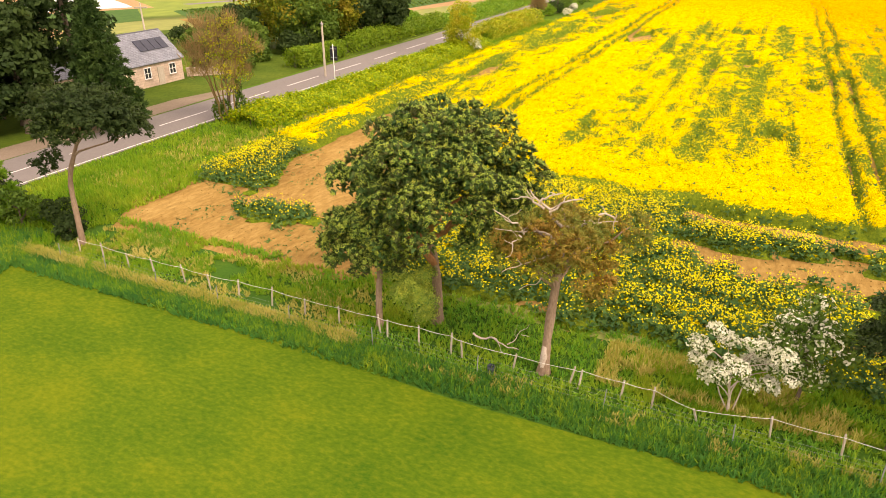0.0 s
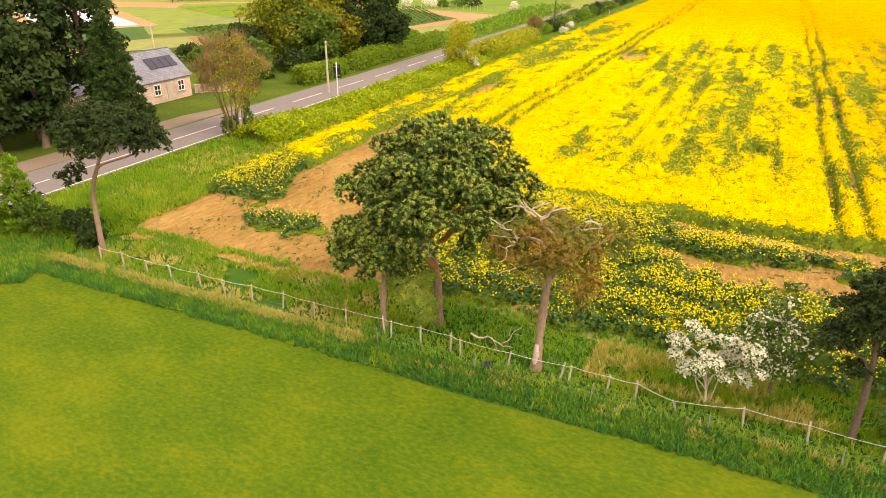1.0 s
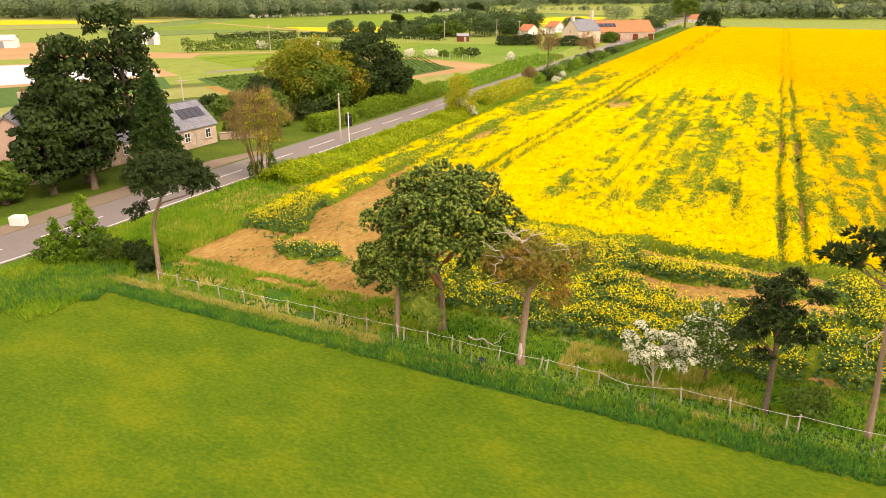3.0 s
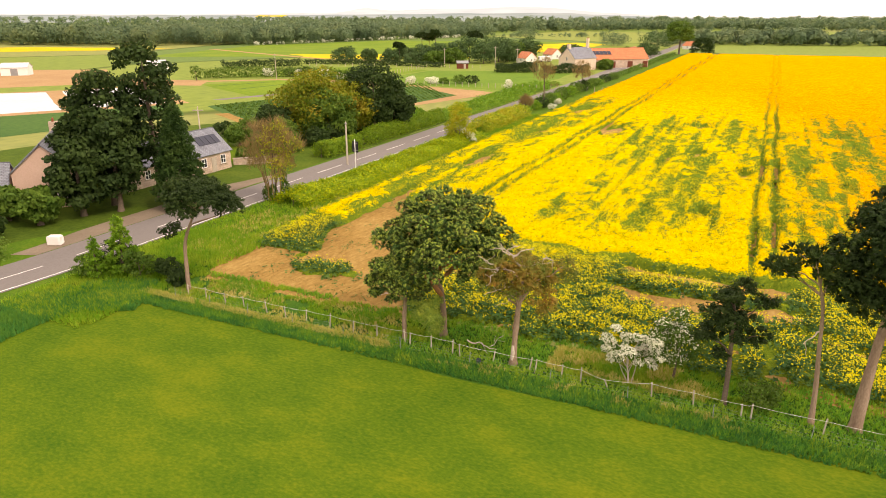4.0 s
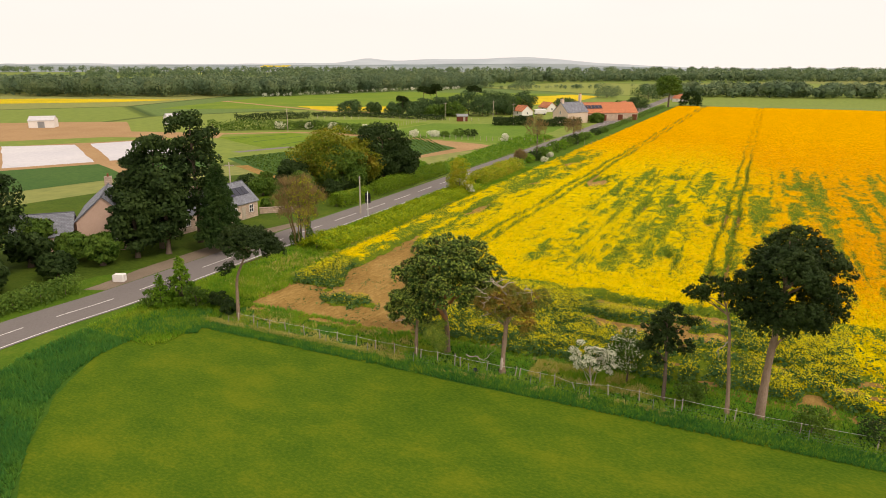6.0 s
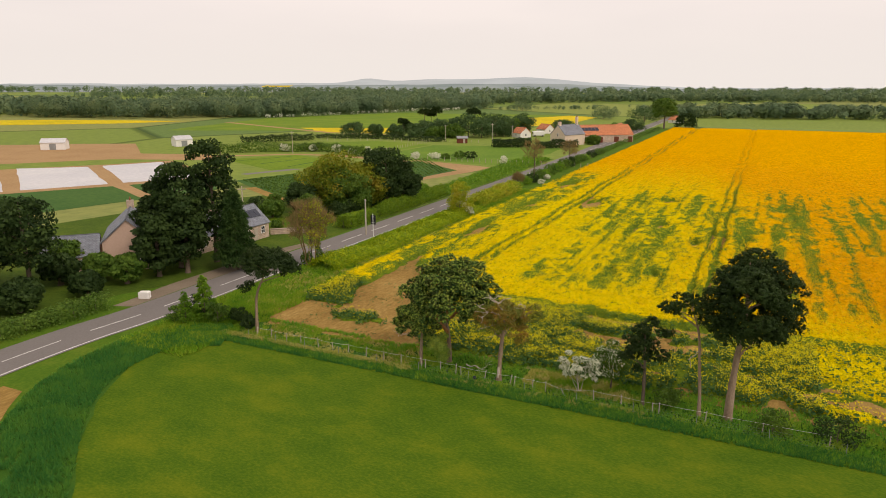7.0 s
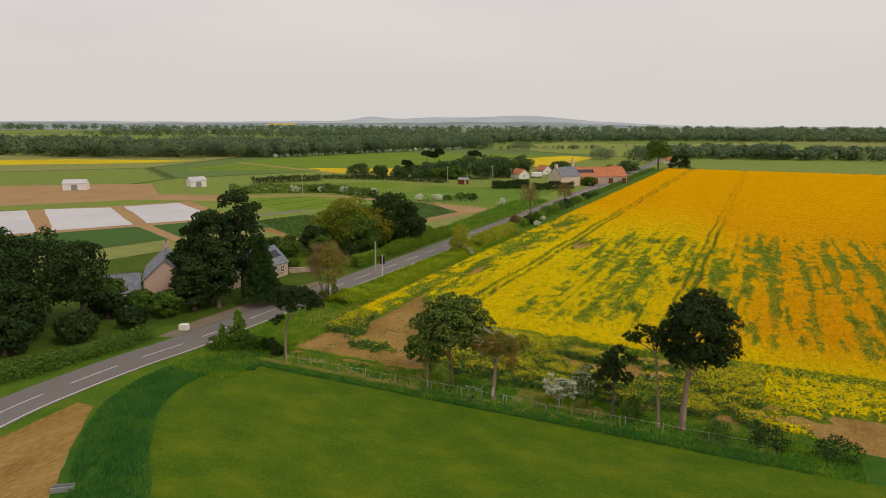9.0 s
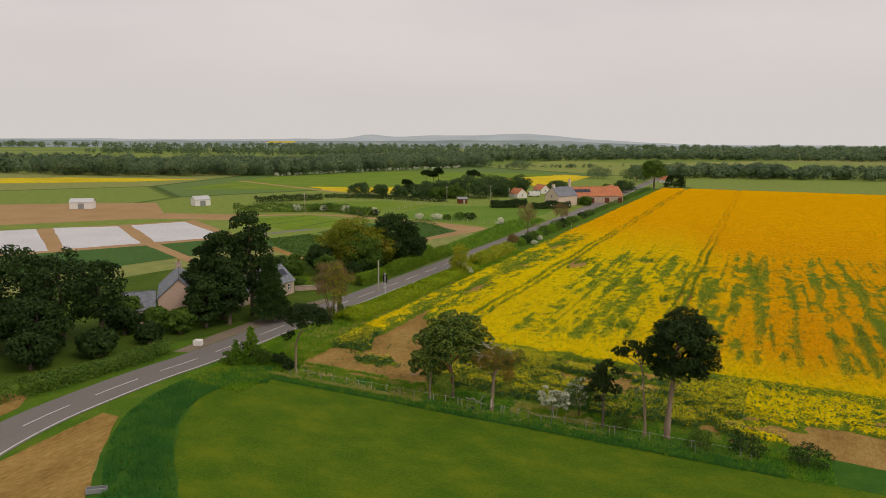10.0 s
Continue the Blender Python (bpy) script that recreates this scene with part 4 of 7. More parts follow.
# the great double pine: tall fork and its lower left-hand neighbour
big = umbrella((0.1, 0.3, 6.1), (3.75, 3.6, 4.1), 120, 0.60, R0, -0.42, (0.72, 1.06))
big = [q for q in big if not (q[1] < 0.8 and q[2] < 5.5 and -1.8 < q[0] < 0.7)]
big += umbrella((0.3, 0.3, 6.8), (2.4, 2.4, 2.6), 18, 0.8, R0, -0.1)
big += [(-4.1, 0.0, 6.8, 0.7, 0.8, 0.55), (-3.7, -0.7, 5.5, 0.75, 0.8, 0.5), (-4.3, 0.3, 7.2, 0.5, 0.6, 0.45), (-3.1, -0.9, 4.7, 0.7, 0.7, 0.45), (-2.3, -0.4, 4.3, 0.6, 0.6, 0.4), (2.2, 0.4, 4.8, 0.7, 0.7, 0.4), (1.5, -0.5, 4.9, 0.5, 0.5, 0.35),
        (4.1, 0.2, 7.5, 0.55, 0.6, 0.4), (4.6, 0.4, 7.0, 0.45, 0.5, 0.35), (3.5, -0.4, 6.3, 0.6, 0.6, 0.4), (3.0, -0.6, 5.5, 0.5, 0.5, 0.35)]
pine = tree("pine_tree", -4.45, 4.1, "broad old pine with dense green needle tufts and orange limbs", big,
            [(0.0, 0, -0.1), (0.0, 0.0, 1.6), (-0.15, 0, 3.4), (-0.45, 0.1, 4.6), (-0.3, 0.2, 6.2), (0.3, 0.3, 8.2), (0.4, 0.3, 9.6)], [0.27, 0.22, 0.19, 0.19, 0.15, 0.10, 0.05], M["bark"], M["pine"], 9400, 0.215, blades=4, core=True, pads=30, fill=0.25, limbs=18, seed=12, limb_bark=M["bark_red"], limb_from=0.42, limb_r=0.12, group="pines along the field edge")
for k, (b, rr) in enumerate((((-2.0, -1.9, 5.3), 0.13), ((1.4, -1.6, 6.2), 0.12), ((-1.2, 0.9, 6.6), 0.12), ((-0.9, -1.6, 6.2), 0.11), ((2.0, -0.4, 5.9), 0.09))):
    hang("limb", tube_mesh("limb", [(bent((-0.4, 0.05, 4.2), b, 8, 0.10, R0, 0.2), np.linspace(rr, 0.07, 8))], 8), M["bark_red"], pine, "orange flaking forked limb", smooth=True)
for a, b, ra, rb_ in (((-0.12, 0.0, 3.1), (-1.45, -0.7, 4.9), 0.19, 0.13), ((-1.3, -0.6, 4.7), (-2.9, -1.3, 5.3), 0.12, 0.05), ((-1.4, -0.7, 4.8), (-1.2, -1.2, 6.6), 0.11, 0.05), ((-1.0, -0.5, 4.4), (0.6, -1.1, 6.0), 0.10, 0.05)):
    hang("limb", tube_mesh("limb", [(bent(a, b, 8, 0.07, R0, 0.1), np.linspace(ra, rb_, 8))], 8), M["bark_red"], pine, "orange flaking forked limb", smooth=True)
P, O = cloud([(-0.7, -0.9, 1.5, 0.75, 0.6, 0.9), (-1.1, -0.8, 2.3, 0.8, 0.6, 0.6), (-0.6, -0.7, 0.7, 0.5, 0.4, 0.4), (-1.5, -0.8, 1.9, 0.6, 0.5, 0.5), (-1.9, -0.6, 2.7, 0.6, 0.5, 0.35), (-0.5, -0.7, 2.9, 0.5, 0.5, 0.3)], 800, R0)
v, f = leaves(np.repeat(P, 16, 0) + 0.15 * unit(R0, len(P) * 16), np.repeat(O, 16, 0), 0.042, R0, 0.6, True)
hang("low_foliage", raw_mesh("low_foliage", v, f), M["pine"], pine, "drooping low green branches round the trunk")
side = umbrella((-0.2, 0.2, 4.6), (1.9, 1.8, 1.5), 26, 0.52, R0, -0.6) + [(-1.8, -0.1, 3.5, 0.5, 0.45, 0.3), (0.9, -0.4, 3.3, 0.5, 0.45, 0.3), (-2.1, 0.2, 4.2, 0.5, 0.5, 0.4), (-0.7, -0.6, 3.2, 0.5, 0.45, 0.3), (1.5, -0.3, 3.9, 0.5, 0.5, 0.35)]
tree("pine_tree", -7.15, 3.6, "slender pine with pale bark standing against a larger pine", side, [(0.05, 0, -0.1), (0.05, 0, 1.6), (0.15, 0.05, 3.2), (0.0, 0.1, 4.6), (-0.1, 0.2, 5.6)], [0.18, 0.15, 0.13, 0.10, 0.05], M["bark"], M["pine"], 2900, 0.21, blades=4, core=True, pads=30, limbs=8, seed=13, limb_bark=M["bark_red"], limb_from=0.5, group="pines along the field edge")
# the dying pine
right = umbrella((0.7, 0.2, 5.5), (2.0, 1.8, 1.8), 30, 0.52, R0, -0.6, (0.55, 1.05))
right += [(2.9, 0.1, 6.7, 0.7, 0.6, 0.5), (3.2, 0.3, 5.9, 0.65, 0.6, 0.5), (2.0, -0.1, 4.0, 0.6, 0.5, 0.6), (1.7, 0.0, 3.4, 0.45, 0.4, 0.5), (-1.7, 0.1, 5.2, 0.7, 0.6, 0.6), (-1.5, 0.0, 6.6, 0.7, 0.6, 0.45), (-2.0, 0.4, 5.9, 0.6, 0.5, 0.5)]
dying = tree("pine_tree", 0.1, 0.25, "dying pine with rusty thinning needles and bleached dead branches", right, [(-0.03, 0, -0.1), (0.0, 0, 1.2), (0.08, 0, 2.8), (0.25, 0, 5.0), (0.35, 0.1, 6.4), (0.2, 0.1, 7.3)], [0.24, 0.205, 0.18, 0.15, 0.10, 0.05], M["bark"], M["pine_tired"], 2700, 0.225, blades=4, pads=28, limbs=12, seed=14, limb_from=0.55, group="pines along the field edge", fill=0.35)
me = tube_mesh("bare_patch", [([(-0.09, -0.085, 0.35), (-0.07, -0.09, 0.9), (-0.05, -0.08, 1.35)], [0.14, 0.15, 0.115])], 8)
hang("bare_patch", me, M["dead_wood"], dying, "pale barkless wood on the trunk", smooth=True)
for a, b, r0 in (((0.25, 0, 6.6), (-1.2, -0.2, 8.2), 0.075), ((-0.5, -0.1, 7.4), (-1.7, 0.1, 7.7), 0.05), ((-0.7, -0.1, 7.6), (0.1, -0.3, 8.1), 0.05), ((-0.3, 0, 7.2), (0.9, -0.3, 8.0), 0.05), ((0.4, 0.1, 6.6), (2.2, -0.3, 7.0), 0.07), ((1.5, -0.2, 7.2), (2.1, -0.3, 6.6), 0.045), ((0.1, 0, 6.0), (-2.3, -0.4, 6.7), 0.055), ((-1.2, -0.2, 6.4), (-2.4, -0.5, 7.5), 0.04), ((-1.4, -0.3, 6.4), (-1.9, -0.6, 5.6), 0.035), ((-0.2, 0.0, 5.4), (-2.0, -0.6, 5.0), 0.04), ((0.0, 0.0, 5.0), (-1.3, -0.5, 4.2), 0.03)):
    pl = bent(a, b, 9, 0.07, R0, 0.12)
    hang("dead_branch", tube_mesh("dead_branch", [(pl, np.linspace(r0, 0.012, 9)), (bent(pl[5], pl[5] + np.array([R0.normal(0, .3), -0.2, R0.uniform(0.1, 0.5)]), 5, 0.04, R0), np.linspace(r0 * 0.5, 0.008, 5)), (bent(pl[3], pl[3] + np.array([R0.normal(0, .3), 0.2, R0.uniform(0.0, 0.4)]), 5, 0.04, R0), np.linspace(r0 * 0.5, 0.008, 5))], 6), M["dead_wood"], dying, "bleached grey dead branch", smooth=True)
# pine at the corner of the pasture
cor = umbrella((1.6, 0.2, 7.2), (2.7, 2.4, 1.8), 30, 0.7, R0, -0.35) + [(-1.1, 0, 4.8, 0.7, 0.6, 0.45), (-0.4, -0.2, 5.4, 0.5, 0.5, 0.35)]
tree("pine_tree", -25.1, 11.8, "leaning dark pine at the pasture corner", cor, [(0, 0, -0.1), (0.05, 0, 2.0), (0.2, 0, 4.2), (0.9, 0.1, 6.0), (1.5, 0.2, 7.6), (1.6, 0.2, 8.5)], [0.19, 0.16, 0.14, 0.11, 0.07, 0.03], M["bark"], M["pine_dark"], 1700, 0.36, blades=6, pads=16, limbs=10, seed=15, group="pines along the field edge")
# pines farther along the fence
bigr = umbrella((0.9, 0.2, 9.3), (2.9, 2.9, 4.1), 60, 0.85, R0, -0.8, (0.6, 1.05)) + [(4.0, 0, 8.6, 0.9, 0.9, 0.7), (4.5, 0.3, 7.7, 0.7, 0.7, 0.5), (-2.2, 0, 8.4, 0.8, 0.8, 0.6), (3.0, -0.2, 6.9, 0.8, 0.8, 0.55), (2.6, 0.2, 12.4, 0.8, 0.8, 0.6)]
tree("pine_tree", 17.8, -6.7, "tall dense pine with a rounded dark crown", bigr, [(0, 0, -0.1), (0.05, 0, 2.5), (0.2, 0, 5.2), (0.5, 0.1, 8.0), (0.6, 0.2, 11.0), (0.5, 0.2, 13.0)], [0.33, 0.28, 0.24, 0.19, 0.12, 0.04], M["bark"], M["pine_dark"], 4600, 0.36, blades=6, pads=16, limbs=14, seed=16, limb_from=0.38, limb_r=0.10, group="pines along the field edge")
thin = umbrella((-1.5, 0.1, 9.0), (1.7, 1.5, 1.0), 9, 0.5, R0, -0.4) + [(-2.8, 0, 8.9, 0.5, 0.5, 0.3), (-0.1, 0, 8.2, 0.4, 0.4, 0.3)]
tp = tree("pine_tree", 15.7, -6.2, "thin nearly bare pine with a scant crown", thin, [(0, 0, -0.1), (-0.1, 0, 2.0), (-0.35, 0, 4.6), (-0.6, 0, 7.0), (-1.3, 0, 9.2)], [0.17, 0.14, 0.11, 0.09, 0.04], M["bark"], M["pine_dark"], 330, 0.32, blades=10, limbs=8, seed=17, limb_from=0.6, limb_r=0.05, group="pines along the field edge")
hang("dead_branch", tube_mesh("dead_branch", [(bent((-0.45, 0, 5.6), (-1.3, -0.1, 4.9), 6, 0.06, R0), np.linspace(0.05, 0.015, 6)), (bent((-1.2, -0.1, 5.0), (-1.0, -0.1, 4.2), 5, 0.04, R0), np.linspace(0.03, 0.01, 5))], 6), M["dead_wood"], tp, "pale dead side branch", smooth=True)
small = umbrella((-0.2, 0.1, 5.4), (1.6, 1.5, 2.1), 18, 0.5, R0, -0.8, (0.4, 1.1)) + [(1.6, 0, 6.4, 0.6, 0.5, 0.3), (-1.6, 0, 4.3, 0.6, 0.5, 0.35), (1.3, 0, 4.0, 0.5, 0.5, 0.3), (-0.6, 0, 3.2, 0.5, 0.5, 0.35)]
tree("pine_tree", 11.7, -4.3, "small bushy pine with loose dark foliage", small, [(0, 0, -0.1), (0.0, 0, 2.0), (-0.1, 0, 4.4), (-0.2, 0.1, 6.8)], [0.16, 0.13, 0.09, 0.03], M["bark_dark"], M["pine_dark"], 900, 0.30, blades=6, pads=16, limbs=12, seed=18, limb_from=0.4, limb_r=0.05, group="pines along the field edge")

# blossoming hawthorns below the pines
def stems(t, lines, material, r0):
    for pl in lines:
        hang("stem", tube_mesh("stem", [(pl, np.linspace(r0, r0 * 0.35, len(pl)))], 6), material, t, smooth=True)


haw = umbrella((-0.1, 0, 2.25), (1.85, 1.5, 1.35), 24, 0.34, R0, -0.6, (0.45, 1.18))
h1 = tree("hawthorn_bush", 6.75, -2.3, "hawthorn covered in white blossom, leaning on thin stems", haw, [(0, 0, -0.05), (-0.05, 0, 0.8), (-0.2, 0, 1.6), (-0.2, 0, 2.6)], [0.06, 0.05, 0.04, 0.02], M["dead_wood"], M["blossom"], 6200, 0.066, kind="leaf", limbs=10, seed=19, limb_r=0.03, category="bush", limb_from=0.2)
P, O = cloud(haw, 3200, R0, -0.9, (0.4, 1.02))
v, f = leaves(P, O, 0.075, R0)
hang("leaves", raw_mesh("leaves", v, f), M["mid_leaf"], h1, "green leaves under the blossom")
stems(h1, [bent((0.15, 0, 0), (0.5, 0.1, 1.7), 5, 0.03, R0), bent((0.05, 0.1, 0), (-0.8, 0.1, 1.8), 5, 0.03, R0)], M["dead_wood"], 0.04)
haw2 = umbrella((0, 0, 2.5), (1.7, 1.5, 1.9), 20, 0.55, R0, -0.7)
h2 = tree("hawthorn_bush", 9.6, -1.6, "dark green hawthorn with scattered white blossom", haw2, [(0, 0, -0.05), (0.1, 0, 1.0), (0.0, 0, 2.4)], [0.08, 0.06, 0.03], M["bark_dark"], M["mid_leaf"], 3800, 0.10, kind="leaf", limbs=8, seed=20, limb_r=0.03, category="bush", limb_from=0.2)
P, O = cloud(haw2, 1500, R0, -0.2)
v, f = leaves(P[P[:, 0] < 0.7], O[P[:, 0] < 0.7], 0.085, R0)
hang("blossom", raw_mesh("blossom", v, f), M["blossom"], h2, "white blossom")


def bush(x, y, rx, ry, h, leaf, n, size, seed, label, name="bush", category="bush", group="", clump=None, k=14, bark=None):
    r = np.random.default_rng(seed)
    c = umbrella((0, 0, h * 0.47), (rx, ry, h * 0.53), k, clump or 0.38 * min(rx, ry, h), r, -0.85, (0.55, 0.88))
    t = tree(name, x, y, label, c, [(0, 0, -0.05), (0.02, 0, h * 0.3), (0, 0, h * 0.6)], [0.03 * h, 0.02 * h, 0.01 * h], bark or M["bark_dark"], leaf, n, size, kind="leaf", limbs=4, seed=seed, limb_r=0.012 * h, category=category, group=group, limb_from=0.2, low=-0.9, seg=6)
    return t


for k, (x, y, rx, h, lf, sd) in enumerate(((13.6, -4.6, 1.3, 1.6, "mid_leaf", 31), (20.5, -8.6, 1.6, 1.7, "mid_leaf", 32), (24.5, -10.2, 2.0, 2.0, "dark_leaf", 33), (29.5, -12.2, 2.2, 2.2, "dark_leaf", 34))):
    bush(x, y, rx, rx * 0.8, h, M[lf], 1300, 0.10, sd, "low green thicket bush in the fence line", group="thicket bushes in the fence line")
for k, (x, y, rx, h, lf, sd) in enumerate(((-30.3, 14.6, 1.5, 2.6, "mid_leaf", 41), (-32.6, 16.2, 1.8, 3.4, "dark_leaf", 42), (-28.0, 14.9, 1.3, 1.9, "dark_leaf", 43), (-34.6, 14.8, 1.4, 2.2, "mid_leaf", 44), (-26.3, 12.8, 1.0, 1.6, "dark_leaf", 46))):
    bush(x, y, rx, rx * 0.8, h, M[lf], 1500, 0.11, sd, "wild green shrub at the pasture corner by the road", group="shrubs at the pasture corner")


# feathery young conifer among the corner shrubs
sap = [(math.cos(2.4 * k) * (1.3 - 0.052 * k), math.sin(2.4 * k) * (1.2 - 0.05 * k), 0.5 + 0.2 * k, 0.5 - 0.014 * k, 0.5 - 0.014 * k, 0.22) for k in range(23)]
tree("conifer_sapling", -32.0, 15.4, "feathery young green conifer among corner shrubs", sap, [(0, 0, -0.1), (0, 0, 2.5), (0, 0, 5.1)], [0.09, 0.06, 0.015], M["bark_dark"], M["scrub_leaf"], 800, 0.28, blades=7, limbs=8, seed=47, limb_r=0.02, limb_from=0.1, low=-0.9, lift=0.3)
tree("conifer_sapling", -33.8, 14.4, "small feathery young conifer by the lane", [(0.75 * x, 0.75 * y, 0.7 * z, 0.75 * a, 0.75 * b, 0.2) for x, y, z, a, b, c in sap], [(0, 0, -0.1), (0, 0, 1.8), (0, 0, 3.5)], [0.07, 0.045, 0.012], M["bark_dark"], M["scrub_leaf"], 500, 0.24, blades=7, limbs=6, seed=48, limb_r=0.015, limb_from=0.1, low=-0.9, lift=0.3)
# water trough at the pasture edge
bm = box(-0.85, -0.3, 0.0, 0.85, 0.3, 0.5, 0.04)
bmesh.ops.delete(bm, geom=[q for q in bm.faces if q.normal.z > 0.9 and q.calc_area() > 0.3], context="FACES_ONLY")
trough = part("water_trough", bm, M["steel"])
sol = trough.modifiers.new("wall", "SOLIDIFY")
sol.thickness = 0.05
trough.matrix_basis = pose(-35.2, -19.1, 0.02, 0, 0, 15)
tagged(trough, "pale galvanised water trough at the pasture edge", "trough")


# ---- fences ----
def post_mesh(h, r, seed):
    rr = np.random.default_rng(seed)
    me = tube_mesh("post", [([(0, 0, -0.15), (0.004, 0, h * 0.5), (0, 0.004, h - 0.03), (0, 0, h)], [r, r * 0.97, r * 0.95, r * 0.8])], 7)
    return me


FENCE_U = -0.2
fence = thing("rope_fence", *uv_xy(FENCE_U, 0), 0, "weathered wooden posts joined by a white electric fence rope", "fence")
fx, fy = uv_xy(FENCE_U, 0)
POSTS = [-27.0, -25.2, -23.2, -21.4, -19.3, -17.5, -15.7, -13.7, -11.67, -9.78, -7.6, -7.2, -5.63, -4.09, -3.53, -1.24, 1.16, 1.57, 3.23, 4.42, 6.1, 8.6, 10.9, 13.4, 13.9, 17.4, 21.5, 26.0]
POST_MESHES = [post_mesh(h, 0.045, i) for i, h in enumerate((0.98, 1.05, 0.92))]
tops = []
for i, pv in enumerate(POSTS):
    x, y = uv_xy(FENCE_U + 0.05 * math.sin(i * 2.1), pv)
    me = POST_MESHES[i % 3]
    if not me.materials:
        me.materials.append(M["post"])
    ob = new("post", me)
    ob.parent = fence
    lx, ly = R0.uniform(-5, 5), R0.uniform(-5, 5)
    if i in (16, 15):
        ly = 12
    if i == 20:
        ly = -28
    ob.matrix_basis = pose(x - fx, y - fy, 0, lx, ly, 20 * i)
    top = ob.matrix_basis @ Vector((0, 0, 0.92))
    tops.append((top.x, top.y, top.z))
for a, b in zip(tops, tops[1:]):
    t = np.linspace(0, 1, 6)[:, None]
    pl = np.array(a) + (np.array(b) - np.array(a)) * t
    pl[:, 2] -= 0.05 * np.sin(np.pi * t[:, 0])
    pl[:, 1] -= 0.05
    hang("rope", tube_mesh("rope", [(pl, [0.010] * 6)], 5), M["rope"], fence, smooth=True)
WIRE_U = -1.05
wx, wy = uv_xy(WIRE_U, 0)
wire_fence = thing("wire_fence", wx, wy, 0, "low wire stock fence on thin grey steel stakes in long grass", "fence")
stakes = [-27.5, -24, -20.4, -16.3, -12.0, -7.5, -2.5, 2.75, 7.4, 12.0, 16.8, 22.0, 27.0]
SM = tube_mesh("stake", [([(0, 0, -0.1), (0, 0, 0.5), (0, 0, 0.95)], [0.022, 0.022, 0.02])], 5)
SM.materials.append(M["steel"])
for i, pv in enumerate(stakes):
    x, y = uv_xy(WIRE_U, pv)
    ob = new("stake", SM)
    ob.parent = wire_fence
    ob.matrix_basis = pose(x - wx, y - wy, 0, R0.uniform(-3, 3), R0.uniform(-4, 4), 0)
for z in (0.25, 0.45, 0.65, 0.85):
    pl = np.array([[*(np.array(uv_xy(WIRE_U, q)) - (wx, wy)), z - 0.02 * (k % 2)] for k, q in enumerate(np.linspace(-27.5, 27, 40))])
    hang("wire", tube_mesh("wire", [(pl, [0.003] * 40)], 4), M["steel"], wire_fence)
# the fallen branch caught in the fence
fb = thing("fallen_branch", -1.7, 1.25, 0.0, "bleached fallen branch caught on the fence rope", "branch")
for pl, r0 in ((bent((-1.15, 0.45, 0.95), (0.75, -0.25, 0.62), 12, 0.05, R0, 0.12), 0.05), (bent((-0.4, 0.2, 0.95), (0.2, -0.1, 0.25), 7, 0.05, R0), 0.03), (bent((0.3, 0.0, 0.7), (1.25, 0.6, 1.35), 8, 0.05, R0), 0.025), (bent((0.9, 0.3, 1.0), (1.3, 0.3, 0.95), 5, 0.04, R0), 0.015), (bent((0.7, 0.2, 0.9), (0.75, 0.5, 1.35), 5, 0.04, R0), 0.012)):
    hang("bough", tube_mesh("bough", [(pl, np.linspace(r0, r0 * 0.3, len(pl)))], 6), M["dead_wood"], fb, smooth=True)
bm = bmesh.new()
bmesh.ops.create_cone(bm, cap_ends=True, segments=14, radius1=0.13, radius2=0.16, depth=0.34)
bmesh.ops.delete(bm, geom=[q for q in bm.faces if q.normal.z > 0.9], context="FACES_ONLY")
bmesh.ops.translate(bm, verts=bm.verts, vec=(0, 0, 0.2))
tub = part("feed_tub", bm, M["tub"])
sol = tub.modifiers.new("wall", "SOLIDIFY")
sol.thickness = 0.012
tub.matrix_basis = pose(*uv_xy(-0.75, -2.0), 0.02)
tagged(tub, "small dark grey plastic tub in the long grass", "tub")
# dead twigs on the soil under the big pine
dt = thing("brushwood", *uv_xy(6.6, -13.2), 0.0, "grey dead twigs lying on bare soil", "branch")
for k in range(9):
    an = R0.uniform(0, 6.28)
    L = R0.uniform(0.6, 1.7)
    hang("twig", tube_mesh("twig", [(bent((R0.normal(0, .4), R0.normal(0, .4), 0.05), (math.cos(an) * L, math.sin(an) * L * 0.6, R0.uniform(0.1, 0.5)), 6, 0.06, R0), np.linspace(0.025, 0.008, 6))], 5), M["dead_wood"], dt, smooth=True)


